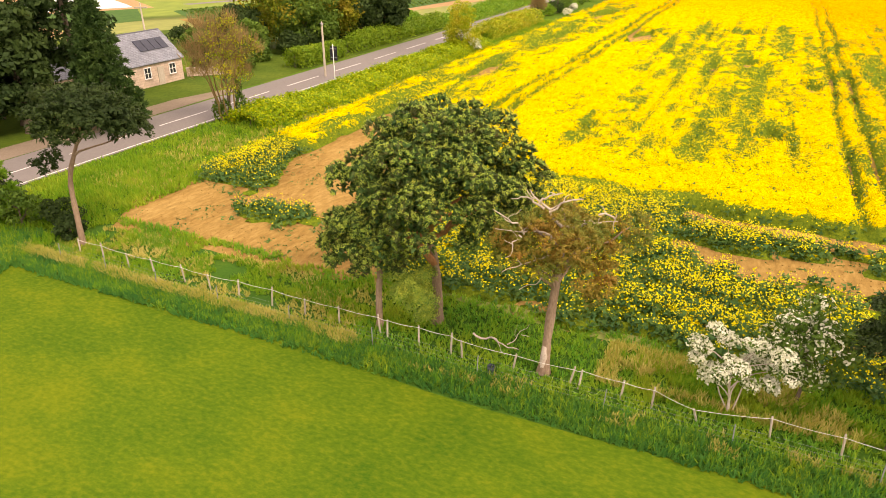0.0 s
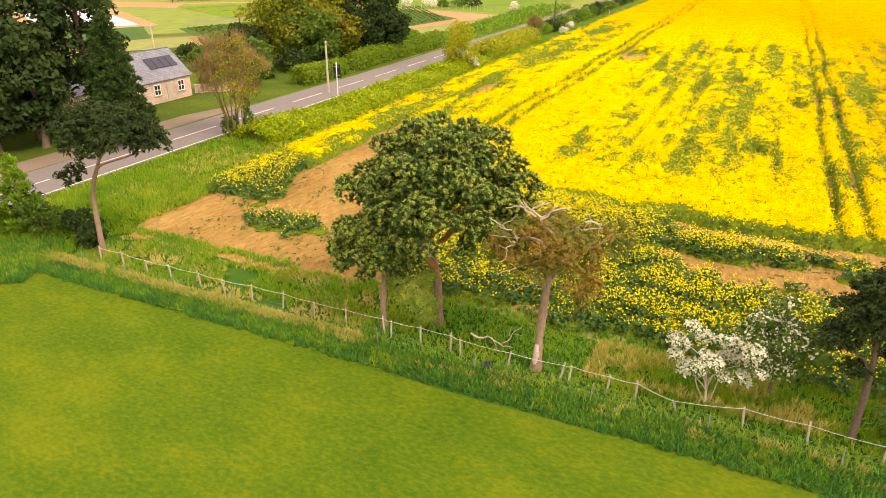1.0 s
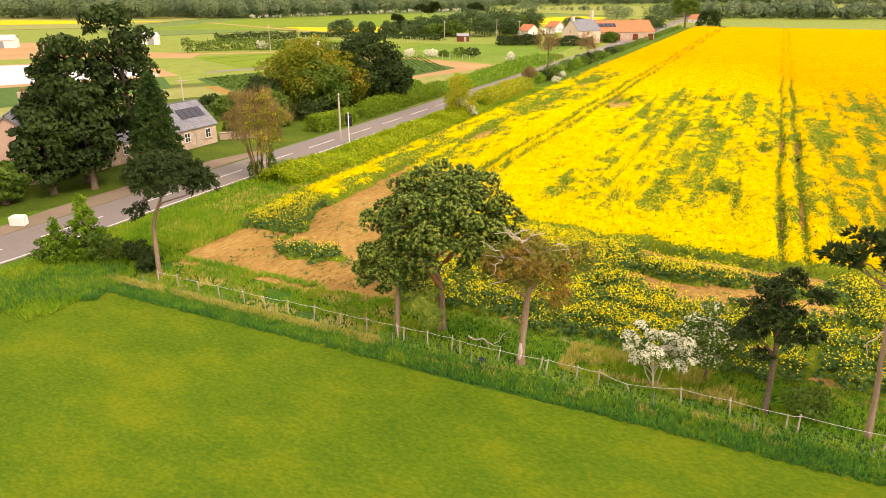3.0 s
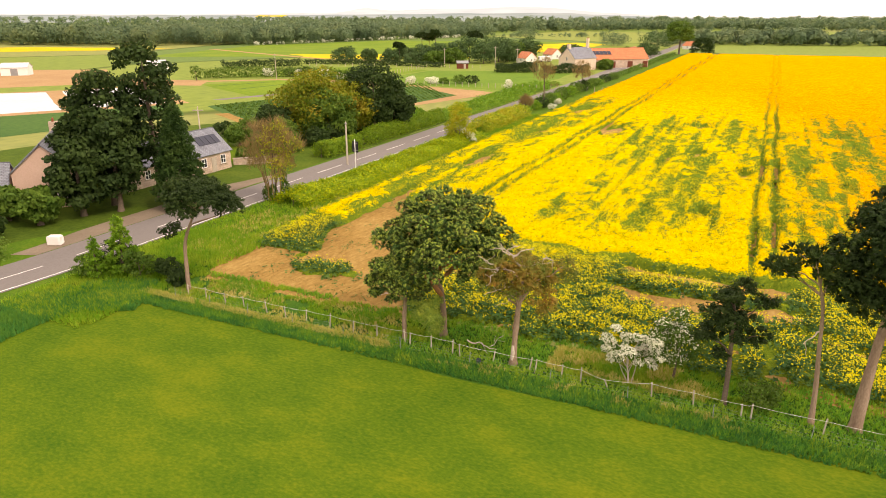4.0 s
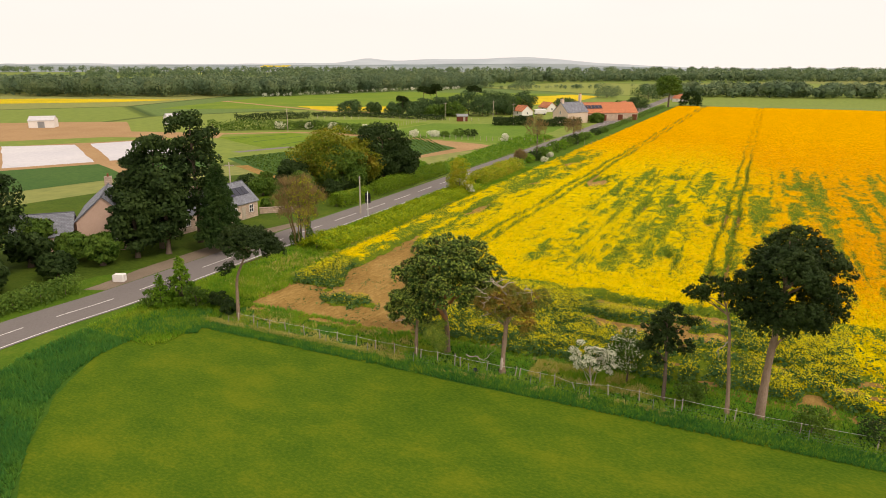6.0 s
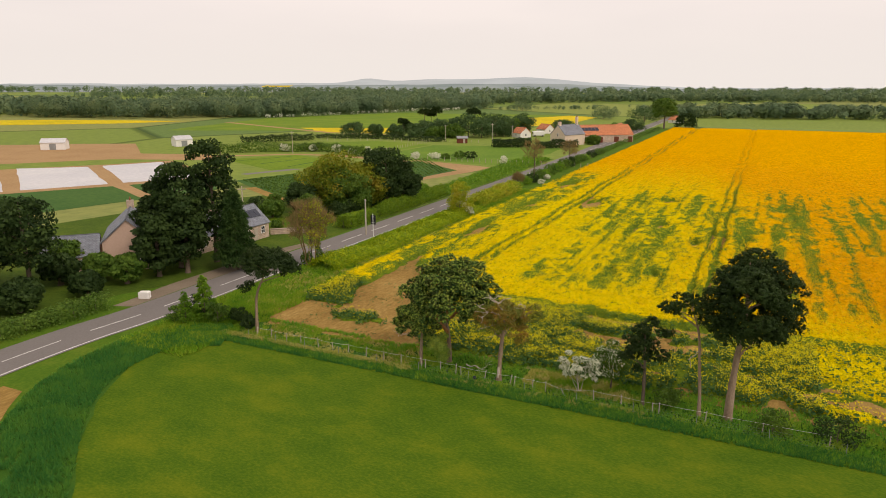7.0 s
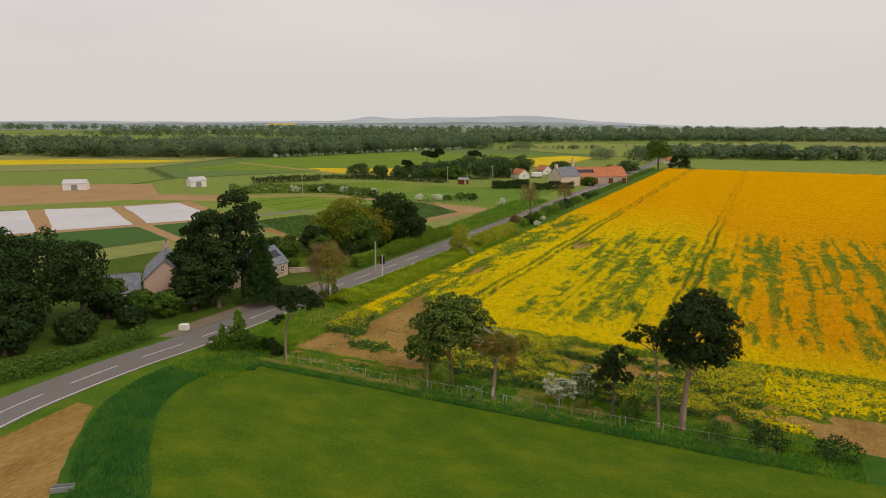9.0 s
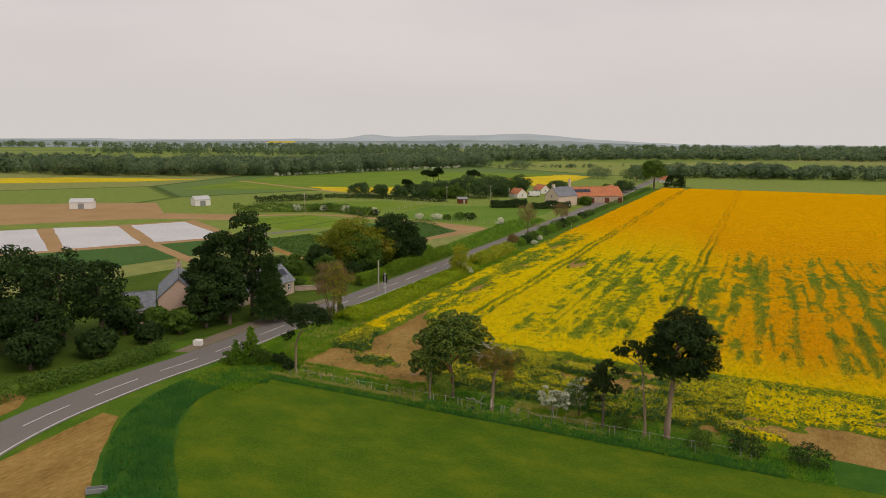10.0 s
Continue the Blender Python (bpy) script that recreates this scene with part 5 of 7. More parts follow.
# ---- hedges ----
def hedge(name, pts, w, h, leaf, n, size, seed, label, jag=0.25, group="", wild=0.4):
    """A hedge of leaves along a line: a dense body with an uneven skin, on woody stems."""
    r = np.random.default_rng(seed)
    line = catmull(pts, 0.8)
    o = line.mean(0)
    t = thing(name, o[0], o[1], 0, label, "hedge", group)
    T = np.gradient(line, axis=0)
    T /= np.linalg.norm(T, axis=1)[:, None]
    k = r.integers(0, len(line), n)
    hh = h * (1.0 - wild / 2 + wild * vnoise(k * 0.3, k * 0.0, seed)) + jag * r.normal(size=n) * 0.4
    an = r.uniform(-0.12, math.pi + 0.12, n)
    q = r.uniform(0.8, 1.05, n)
    off = np.cos(an) * w / 2 * q * (1 + 0.25 * (vnoise(k * 0.5, k * 0 + 3.0, seed) - 0.5))
    z = np.abs(np.sin(an)) ** 0.6 * hh * q
    P = np.stack([line[k, 0] - o[0] + T[k, 1] * off + r.normal(0, 0.4, n), line[k, 1] - o[1] - T[k, 0] * off + r.normal(0, 0.4, n), np.maximum(z, 0.05)], -1)
    O = np.stack([T[k, 1] * np.cos(an), -T[k, 0] * np.cos(an), np.abs(np.sin(an)) + 0.2], -1)
    V, F = leaves(P, O, size, r)
    hang("foliage", raw_mesh("foliage", V, F), leaf, t)
    for i in range(0, len(line), max(3, len(line) // 12)):
        p = line[i] - o
        hang("stem", tube_mesh("stem", [(bent((p[0], p[1], -0.05), (p[0] + r.normal(0, .2), p[1] + r.normal(0, .2), h * 0.75), 4, 0.05, r), np.linspace(0.05, 0.015, 4))], 5), M["bark_dark"], t)
    return t


hedge("hedge", [uv_xy(u, -35.9 + 0.3 * math.sin(u) + 0.02 * (u - 26)) for u in (25, 34, 45, 56, 66, 76)], 4.9, 1.3, M["lime_leaf"], 44000, 0.13, 51, "low loose yellow-green hedge along the road verge", 0.35, wild=1.0)
hedge("hedge", [uv_xy(u, -36.3) for u in (82, 90, 98, 106)], 4.2, 2.2, M["young_leaf"], 9000, 0.18, 52, "rounded yellow-green roadside hedge")
hedge("hedge", [uv_xy(u, -49.2) for u in (50, 56, 60)], 2.4, 2.2, M["hedge_leaf"], 7000, 0.15, 53, "clipped bright green garden hedge by the road", 0.15)
hedge("hedge", [uv_xy(u, -49.4) for u in (63, 70, 78, 86, 93)], 2.6, 2.2, M["hedge_leaf"], 15000, 0.16, 54, "loose green garden hedge by the road", 0.45)
hedge("hedge", [uv_xy(u, -47.6) for u in (96, 106, 120, 135, 150)], 1.6, 0.55, M["scrub_leaf"], 4500, 0.17, 55, "low green roadside hedge bordering market gardens", 0.3)
hedge("hedge", [(-55.5, 3.0), (-51.8, 8.5), (-48.3, 14.5), (-45.8, 19.5)], 2.2, 2.0, M["mid_leaf"], 6500, 0.15, 56, "dense green hedge in front of a house", 0.15)
hedge("hedge", [(-70, -10), (-62, -3), (-56.5, 1.5)], 2.2, 2.0, M["mid_leaf"], 4500, 0.15, 57, "dense green hedge beside the lane", 0.2)
hedge("hedge", [(11.7, 231.5), (19, 232), (27, 232.2)], 3.0, 3.6, M["dark_leaf"], 3600, 0.3, 58, "tall dark clipped farm hedge", 0.1)
hedge("hedge", [(29.5, 226.3), (38, 229.3), (46.5, 232.5)], 2.8, 3.1, M["dark_leaf"], 3400, 0.3, 581, "dark clipped farm hedge", 0.1)
hedge("hedge", [uv_xy(u, -38.0) for u in (112, 125, 140, 155, 170, 190)], 2.6, 1.5, M["scrub_leaf"], 5200, 0.24, 59, "scrubby green roadside hedge", 0.6)
hedge("hedge", [uv_xy(u, -37.5) for u in (195, 230, 270, 320, 372)], 2.2, 1.3, M["mid_leaf"], 3600, 0.3, 60, "low green roadside hedge", 0.5)

hedge("hedge", [(-92, 204), (-80, 208.5), (-66, 210), (-55, 210), (-46, 201), (-38, 191)], 3.2, 3.4, M["mid_leaf"], 6000, 0.3, 601, "wild green hedgerow between garden plots", 0.9)
hedge("hedge", [(-100, 248), (-86, 257), (-72, 266)], 3.2, 2.8, M["dark_leaf"], 3000, 0.32, 602, "dark green field hedgerow", 0.6)
hedge("hedge", [(-72, 277), (-56, 276), (-40, 273), (-24, 264), (-10, 257)], 3.0, 2.2, M["dark_leaf"], 4500, 0.32, 603, "low dark paddock hedge", 0.4)

# ---- roadside ----
pole = thing("utility_pole", -19.75, 60.3, 0, "plain grey wooden utility pole beside the road", "pole")
hang("pole_shaft", tube_mesh("pole_shaft", [([(0, 0, -0.3), (0, 0, 3.2), (0, 0, 6.35)], [0.15, 0.13, 0.10])], 10), M["post"], pole, smooth=True)
part("insulator", box(-0.06, -0.22, 6.0, 0.06, -0.08, 6.25, 0.02), M["steel"], pole)
part("bracket", box(-0.22, -0.05, 6.12, 0.22, 0.05, 6.2, 0.01), M["steel"], pole)
sg = thing("road_sign", -18.15, 57.7, 0, "dark-backed road sign on a white post", "sign", rz=-24)
hang("sign_post", tube_mesh("sign_post", [([(0, 0, -0.2), (0, 0, 2.2), (0, 0, 4.25)], [0.055, 0.055, 0.055])], 10), M["frame_white"], sg, smooth=True)
part("sign_panel", box(-0.5, 0.06, 2.4, 0.5, 0.09, 4.0, 0.01), M["sign_back"], sg, "black sign panel seen from behind")
for z in (2.7, 3.7):
    part("bracket", box(-0.4, 0.03, z, 0.4, 0.062, z + 0.06), M["steel"], sg)
blk = thing("marker_stone", -42.4, 23.2, 0, "whitewashed stone block at the house entrance", "stone")
bm = box(-0.65, -0.4, -0.05, 0.65, 0.4, 0.95, 0.12)
for q in bm.verts:
    q.co += Vector((R0.normal(0, .03), R0.normal(0, .03), R0.normal(0, .03)))
part("stone_block", bm, M["white_wall"], blk)

# the bare roadside shrub with ivy on its stems
rb = (-25.3, 39.6)
rs = umbrella((0, 0, 6.0), (3.5, 2.8, 4.4), 36, 0.8, R0, -0.75, (0.4, 1.0))
t = tree("roadside_shrub", *rb, "tall many-stemmed shrub, nearly leafless and brown", rs, [(0.2, 0, -0.1), (0.3, 0, 3), (0.2, 0, 6), (0, 0, 9.5)], [0.13, 0.1, 0.07, 0.02], M["bark_dark"], M["bare_twig"], 1500, 0.85, blades=4, lift=1.6, limbs=14, seed=61, limb_r=0.05, limb_from=0.1, width=0.022)
for k in range(9):
    an = k * 0.7
    pl = bent((math.cos(an) * 0.5, math.sin(an) * 0.4, -0.05), (math.cos(an) * 2.4, math.sin(an) * 2.0, 6.5 + 2.5 * R0.random()), 8, 0.12, R0)
    hang("stem", tube_mesh("stem", [(pl, np.linspace(0.09, 0.02, 8))], 6), M["bare_twig"], t, smooth=True)
P, O = cloud(rs, 4200, R0, -0.9)
sel = P[:, 0] > -0.9 + 0.5 * np.sin(3 * P[:, 2])
v, f = leaves(P[sel], O[sel], 0.10, R0)
hang("young_leaves", raw_mesh("young_leaves", v, f), M["young_leaf"], t, "sparse yellow-green young leaves")
P, O = cloud([(1.4, 0, 1.3, 0.55, 0.5, 1.5), (1.2, 0.1, 3.0, 0.45, 0.4, 0.9), (0.0, -0.2, 1.0, 0.5, 0.4, 1.2), (-0.9, 0, 0.9, 0.5, 0.4, 1.1)], 1500, R0, -0.9)
v, f = leaves(P, O, 0.12, R0)
hang("ivy", raw_mesh("ivy", v, f), M["mid_leaf"], t, "green ivy climbing the stems")
t = bush(-3.2, 78.6, 2.8, 2.4, 4.8, M["young_leaf"], 4200, 0.15, 62, "yellow-green hawthorn tree on the verge", name="hawthorn_tree", category="tree", k=22, clump=0.9)
P, O = cloud(umbrella((0, 0, 5.2), (1.9, 1.7, 2.2), 16, 0.6, R0, -0.6, (0.4, 1.0)), 1500, R0, -0.8)
v, f = leaves(P, O, 0.13, R0)
hang("crown_top", raw_mesh("crown_top", v, f), M["young_leaf"], t, "orange-green young shoots")
P, O = cloud([(1.9, -1.2, 1.5, 0.9, 0.8, 0.7), (1.0, -1.5, 2.4, 0.6, 0.5, 0.6), (2.4, -1.0, 0.8, 0.6, 0.5, 0.5)], 420, R0, -0.5)
v, f = leaves(P, O, 0.13, R0)
hang("blossom", raw_mesh("blossom", v, f), M["blossom"], t, "white blossom")


def bare_tree(x, y, h, w, seed, label):
    r = np.random.default_rng(seed)
    c = umbrella((0, 0, h * 0.62), (w, w * 0.85, h * 0.38), 22, w * 0.3, r, -0.6, (0.4, 1.0))
    return tree("roadside_tree", x, y, label, c, [(0, 0, -0.1), (0.1, 0, h * 0.3), (0, 0, h * 0.65), (0.1, 0, h * 0.97)], [0.16, 0.12, 0.07, 0.02], M["bark_dark"], M["bare_twig"], 620, 0.9, blades=3, lift=1.8, limbs=14, seed=seed, limb_r=0.05, limb_from=0.25, width=0.03, group="leafless roadside trees")


bare_tree(17.0, 126.5, 12.5, 2.9, 63, "nearly leafless brown roadside tree")
bare_tree(32.5, 163.5, 8.4, 3.0, 64, "nearly leafless brown roadside tree")
bare_tree(11.6, 114.5, 4.2, 1.6, 65, "small leafless brown roadside tree")
for k, (u, q, rr_, hh, lf) in enumerate(((118, -36.6, 1.6, 2.2, "scrub_leaf"), (122, -36.2, 1.8, 2.6, "dark_leaf"), (128, -36.4, 2.0, 3.2, "mid_leaf"), (133, -36.0, 1.8, 2.6, "scrub_leaf"), (140, -36.4, 2.2, 3.4, "mid_leaf"), (148, -36.2, 2.0, 3.0, "scrub_leaf"), (155, -36.4, 2.4, 3.6, "mid_leaf"), (162, -36.5, 2.2, 3.6, "dark_leaf"), (168, -36.2, 2.2, 3.2, "mid_leaf"), (178, -36.4, 2.0, 2.6, "mid_leaf"), (192, -36.4, 2.2, 2.8, "dark_leaf"), (206, -36.6, 2.0, 2.4, "mid_leaf"), (131, -34.6, 0.9, 1.3, "blossom"))):
    bush(*uv_xy(u, q), rr_, rr_ * 0.9, hh, M[lf], 700, 0.2, 660 + k, "small shrub in pale blossom" if lf == "blossom" else "rounded green shrub on the road verge", group="shrubs on the road verge")
bush(18.8, 123.8, 1.1, 0.9, 1.4, M["blossom"], 320, 0.14, 66, "small shrub in pale blossom")
tree("roadside_tree", 121, 360, "large round-headed green roadside tree", umbrella((0, 0, 10.5), (7.6, 7, 7.2), 34, 2.2, R0, -0.6), [(0, 0, -0.1), (0, 0, 5), (0.2, 0, 10), (0, 0, 15)], [0.6, 0.45, 0.3, 0.1], M["bark_dark"], M["mid_leaf"], 3600, 0.55, kind="leaf", limbs=10, seed=67, limb_r=0.18)
bush(138, 372, 8, 6, 9, M["dark_leaf"], 1500, 0.6, 68, "dark broad roadside thicket")

# ---- woods by the houses ----
DARK = [(-39.6, 41.0, 3.4, 19.4, 71), (-43.6, 37.6, 3.6, 16.0, 72), (-47.0, 39.5, 3.2, 12.5, 73), (-41.6, 35.0, 2.8, 11.5, 74), (-44.8, 33.0, 2.6, 9.0, 75)]
for x, y, r, h, sd in DARK:
    rr = np.random.default_rng(sd)
    c = umbrella((0, 0, h * 0.54), (r, r, h * 0.44), 48, r * 0.32, rr, -0.9, (0.6, 0.98))
    tree("garden_tree", x, y, "tall dark evergreen garden tree", c, [(0, 0, -0.1), (0.1, 0, h * 0.3), (0, 0, h * 0.6), (0, 0, h * 0.92)], [0.34, 0.26, 0.16, 0.04], M["bark_dark"], M["dark_leaf"], 6200, 0.29, kind="leaf", limbs=12, seed=sd, limb_r=0.09, limb_from=0.15, low=-0.9, group="dark garden trees")
# the pointed conifer
rr = np.random.default_rng(76)
cl = []
for k in range(46):
    q = (k + 0.5) / 46
    an = k * 2.4
    R = 2.9 * (1 - q) ** 0.85 + 0.15
    cl.append((math.cos(an) * R * 0.7, math.sin(an) * R * 0.7, 1.0 + 10.2 * q, 0.35 * R + 0.35, 0.35 * R + 0.35, 0.45))
tree("conifer_tree", -35.2, 37.0, "dense pointed dark green conifer by the road", cl, [(0, 0, -0.1), (0, 0, 4), (0, 0, 8), (0, 0, 11.3)], [0.26, 0.2, 0.12, 0.02], M["bark_dark"], M["fir"], 3400, 0.42, blades=8, limbs=10, seed=76, limb_r=0.05, limb_from=0.1, low=-0.9)
LEFT = [(-57.5, 24.5, 4.0, 13.4, 81), (-64.0, 25.5, 4.6, 13.9, 82), (-70.5, 26.5, 4.6, 14.4, 83), (-62.0, 16.5, 3.6, 8.5, 84), (-69.0, 12.0, 4.0, 9.5, 85), (-78.0, 22.0, 5.0, 14.0, 86), (-58.0, 33.5, 2.2, 5.0, 87), (-52.0, 31.0, 1.8, 3.6, 88), (-47.6, 29.5, 1.9, 3.8, 89), (-66, 19.5, 3.6, 7.0, 880), (-56.0, 28.5, 2.0, 4.2, 881), (-74.0, 15.0, 4.2, 9.0, 882), (-60.5, 12.0, 2.6, 5.0, 883), (-54.5, 17.5, 2.2, 4.0, 884), (-50.0, 24.0, 1.8, 3.2, 885), (-82.0, 8.0, 4.5, 9.0, 886)]
for x, y, r, h, sd in LEFT:
    rr = np.random.default_rng(sd)
    c = umbrella((0, 0, h * 0.56), (r, r, h * 0.42), 34, r * 0.32, rr, -0.85, (0.6, 0.98))
    tree("garden_tree", x, y, "broad dark green garden tree", c, [(0, 0, -0.1), (0.1, 0, h * 0.3), (0, 0, h * 0.6), (0, 0, h * 0.9)], [0.32, 0.25, 0.15, 0.04], M["bark_dark"], M["mid_leaf"] if 87 <= sd < 90 else M["dark_leaf"], 4800, 0.28, kind="leaf", limbs=8, seed=sd, limb_r=0.08, limb_from=0.15, low=-0.9, group="dark garden trees")
OAK = [(-29.0, 83.5, 6.2, 11.8, 91, "oak_leaf", "broad tree in orange-green spring leaf"), (-26.0, 81.0, 4.0, 8.6, 92, "mid_leaf", "round green tree behind the garden hedge"), (-19.0, 89.0, 4.8, 13.0, 93, "dark_leaf", "dense dark green broadleaf tree"), (-15.6, 91.0, 3.4, 9.4, 94, "dark_leaf", "drooping dark green broadleaf tree"), (-35.0, 79.5, 2.8, 6.8, 95, "dark_leaf", "small dark rounded tree"), (-33.0, 75.5, 2.4, 4.6, 96, "mid_leaf", "low green garden tree"), (-23.5, 85.5, 4.2, 9.6, 97, "oak_leaf", "tree in orange-green spring leaf"), (-40.5, 76.0, 2.2, 3.6, 98, "mid_leaf", "low green garden tree")]
for x, y, r, h, sd, lf, lb in OAK:
    rr = np.random.default_rng(sd)
    c = umbrella((0, 0, h * 0.52), (r, r, h * 0.46), 44, r * 0.32, rr, -0.95, (0.55, 0.98))
    tree("broadleaf_tree", x, y, lb, c, [(0, 0, -0.1), (0.1, 0, h * 0.25), (0, 0, h * 0.6), (0, 0, h * 0.9)], [0.3, 0.24, 0.14, 0.04], M["bark_dark"], M[lf], int(5000 + 1400 * r), 0.25, kind="leaf", limbs=10, seed=sd, limb_r=0.09, limb_from=0.15, low=-0.9, group="trees behind the garden hedge")
for k, (u, q, r, h, lf) in enumerate(((58, -55.5, 2.2, 3.0, "dark_leaf"), (62, -55.5, 2.2, 3.6, "dark_leaf"), (67, -56, 2.4, 3.8, "mid_leaf"), (72, -56, 2.6, 4.2, "dark_leaf"), (77, -55.5, 2.4, 4.0, "dark_leaf"), (82, -55.5, 2.6, 3.6, "mid_leaf"), (87, -54.5, 2.2, 2.8, "scrub_leaf"), (92, -54, 2.0, 2.4, "scrub_leaf"), (52, -56.5, 1.6, 2.4, "mid_leaf"), (47, -55, 1.3, 1.8, "mid_leaf"), (70, -64, 2.4, 4.0, "dark_leaf"), (78, -65, 2.6, 4.4, "mid_leaf"), (66, -72, 2.4, 3.6, "mid_leaf"))):
    bush(*uv_xy(u, q), r, r * 0.9, h, M[lf], 2600, 0.2, 900 + k, "dense green shrub behind the garden hedge", group="shrubs behind the garden hedge", k=18)


# ---- buildings ----
def uv_face(bm, face, axis_u, axis_v):
    lay = bm.loops.layers.uv.verify()
    for lp in face.loops:
        lp[lay].uv = (lp.vert.co.dot(axis_u), lp.vert.co.dot(axis_v))


def gable_block(t, L, W, eave, ridge, wall, roof, over=0.25, x0=0.0, y0=0.0, thick=0.16):
    """Walls with two gables and a two-sided roof with eaves; the ridge runs along x."""
    a, b = L / 2, W / 2
    bm = bmesh.new()
    lo = [(-a, -b), (a, -b), (a, b), (-a, b)]
    vb = [bm.verts.new((x0 + x, y0 + y, -0.3)) for x, y in lo]
    vt = [bm.verts.new((x0 + x, y0 + y, eave)) for x, y in lo]
    g0, g1 = bm.verts.new((x0 - a, y0, ridge)), bm.verts.new((x0 + a, y0, ridge))
    X, Yv, Z = Vector((1, 0, 0)), Vector((0, 1, 0)), Vector((0, 0, 1))
    for vs, ax in (((vb[0], vb[1], vt[1], vt[0]), X), ((vb[2], vb[3], vt[3], vt[2]), X), ((vb[1], vb[2], vt[2], g1, vt[1]), Yv), ((vb[3], vb[0], vt[0], g0, vt[3]), Yv), ((vt[0], vt[1], g1, g0), X), ((vt[2], vt[3], g0, g1), X)):
        uv_face(bm, bm.faces.new(vs), ax, Z)
    part("wall", bm, wall, t)
    slope = math.atan2(ridge - eave, b)
    for sgn in (-1, 1):
        bm = bmesh.new()
        ln = math.hypot(ridge - eave, b) + over
        box_bm(bm, -a - over, -ln, 0.0, a + over, 0.0, thick, 0.02)
        for q in bm.faces:
            uv_face(bm, q, X, Yv)
        m = Matrix.Translation((x0, y0, ridge + 0.03)) @ Matrix.Rotation(slope if sgn < 0 else -slope, 4, "X")
        if sgn > 0:
            m = Matrix.Translation((x0, y0, ridge + 0.03)) @ Matrix.Rotation(math.pi, 4, "Z") @ Matrix.Rotation(slope, 4, "X")
        bmesh.ops.transform(bm, matrix=m, verts=bm.verts)
        part("roof", bm, roof, t)
    part("ridge_cap", box(x0 - a - over, y0 - 0.12, ridge + 0.12, x0 + a + over, y0 + 0.12, ridge + 0.24, 0.05), roof, t)


def window(t, x, y, z, w, h, side, wall_t=0.06):
    """A framed window on a wall; side: 'y-', 'y+', 'x-' or 'x+'."""
    rz = {"y-": 0, "x+": 90, "y+": 180, "x-": 270}[side]
    xs, zs = (-w / 2, -w / 2 + 0.08, -0.03, 0.03, w / 2 - 0.08, w / 2), (0, 0.08, h / 2 - 0.03, h / 2 + 0.03, h - 0.08, h)
    bm = bmesh.new()
    g = [[bm.verts.new((a, -wall_t, b)) for b in zs] for a in xs]
    fs = [bm.faces.new((g[i][k], g[i + 1][k], g[i + 1][k + 1], g[i][k + 1])) for i in range(5) for k in range(5) if i % 2 == 0 or k % 2 == 0]
    back = bmesh.ops.extrude_face_region(bm, geom=fs)
    bmesh.ops.translate(bm, verts=[q for q in back["geom"] if isinstance(q, bmesh.types.BMVert)], vec=(0, wall_t + 0.02, 0))
    bmesh.ops.recalc_face_normals(bm, faces=bm.faces)
    fr = part("window", bm, M["frame_white"], t, "white framed window")
    fr.matrix_basis = pose(x, y, z, 0, 0, rz)
    part("pane", box(-w / 2 + 0.06, -0.03, 0.06, w / 2 - 0.06, -0.012, h - 0.06), M["glass"], fr)
    part("sill", box(-w / 2 - 0.08, -wall_t - 0.08, -0.1, w / 2 + 0.08, 0.0, 0.0, 0.01), M["stone"], fr)


def chimney(t, x, y, z, h, w, material, pots=2):
    bm = box(x - w / 2, y - w / 2, z, x + w / 2, y + w / 2, z + h, 0.03)
    for q in bm.faces:
        uv_face(bm, q, Vector((1, 1, 0)), Vector((0, 0, 1)))
    c = part("chimney", bm, material, t)
    for k in range(pots):
        hang("chimney_pot", tube_mesh("chimney_pot", [([(x - w / 4 + k * w / 2, y, z + h - 0.02), (x - w / 4 + k * w / 2, y, z + h + 0.4)], [0.12, 0.10])], 8), M["pantile"], c)


def door(t, x, y, w, h, side, material):
    rz = {"y-": 0, "x+": 90, "y+": 180, "x-": 270}[side]
    d = part("door", box(-w / 2, -0.06, 0, w / 2, 0.01, h, 0.01), material, t)
    d.matrix_basis = pose(x, y, 0, 0, 0, rz)
    part("door_handle", box(w / 2 - 0.16, -0.1, h * 0.48, w / 2 - 0.1, -0.058, h * 0.53, 0.01), M["steel"], d)


ROAD_DEG = math.degrees(math.atan2(DY, DX))
# roadside cottage, its eaves along the road
c1 = thing("cottage", -41.6, 54.8, 0, "small sandstone cottage with a grey slate roof", "house", rz=ROAD_DEG)
gable_block(c1, 11.0, 6.4, 2.6, 5.4, M["stone"], M["slate"])
for x in (-3.6, 0.2, 3.9):
    window(c1, x, -3.2, 0.95, 1.0, 1.25, "y-")
door(c1, 2.1, -3.2, 0.9, 2.05, "y-", M["post"])
window(c1, 5.5, -1.2, 0.95, 0.9, 1.2, "x+")
chimney(c1, -4.9, 0, 5.2, 1.3, 0.9, M["stone"])
sl = math.atan2(2.8, 3.2)
for k in range(4):
    ob = part("roof_panel", box(-0.48, -0.8, 0, 0.48, 0.8, 0.06, 0.01), M["solar"], c1, "glassy roof panel")
    ob.matrix_basis = Matrix.Translation((1.2 + k * 1.05, -1.6, 5.4 - 1.6 * math.tan(sl) + 0.3)) @ Matrix.Rotation(sl, 4, "X")
gw = thing("garden_wall", -33.6, 61.0, 0, "low grey stone garden wall beside the cottage", "wall", rz=18)
bm = box(-3.2, -0.2, -0.2, 3.2, 0.2, 0.9, 0.04)
for q in bm.faces:
    uv_face(bm, q, Vector((1, 0, 0)), Vector((0, 0, 1)))
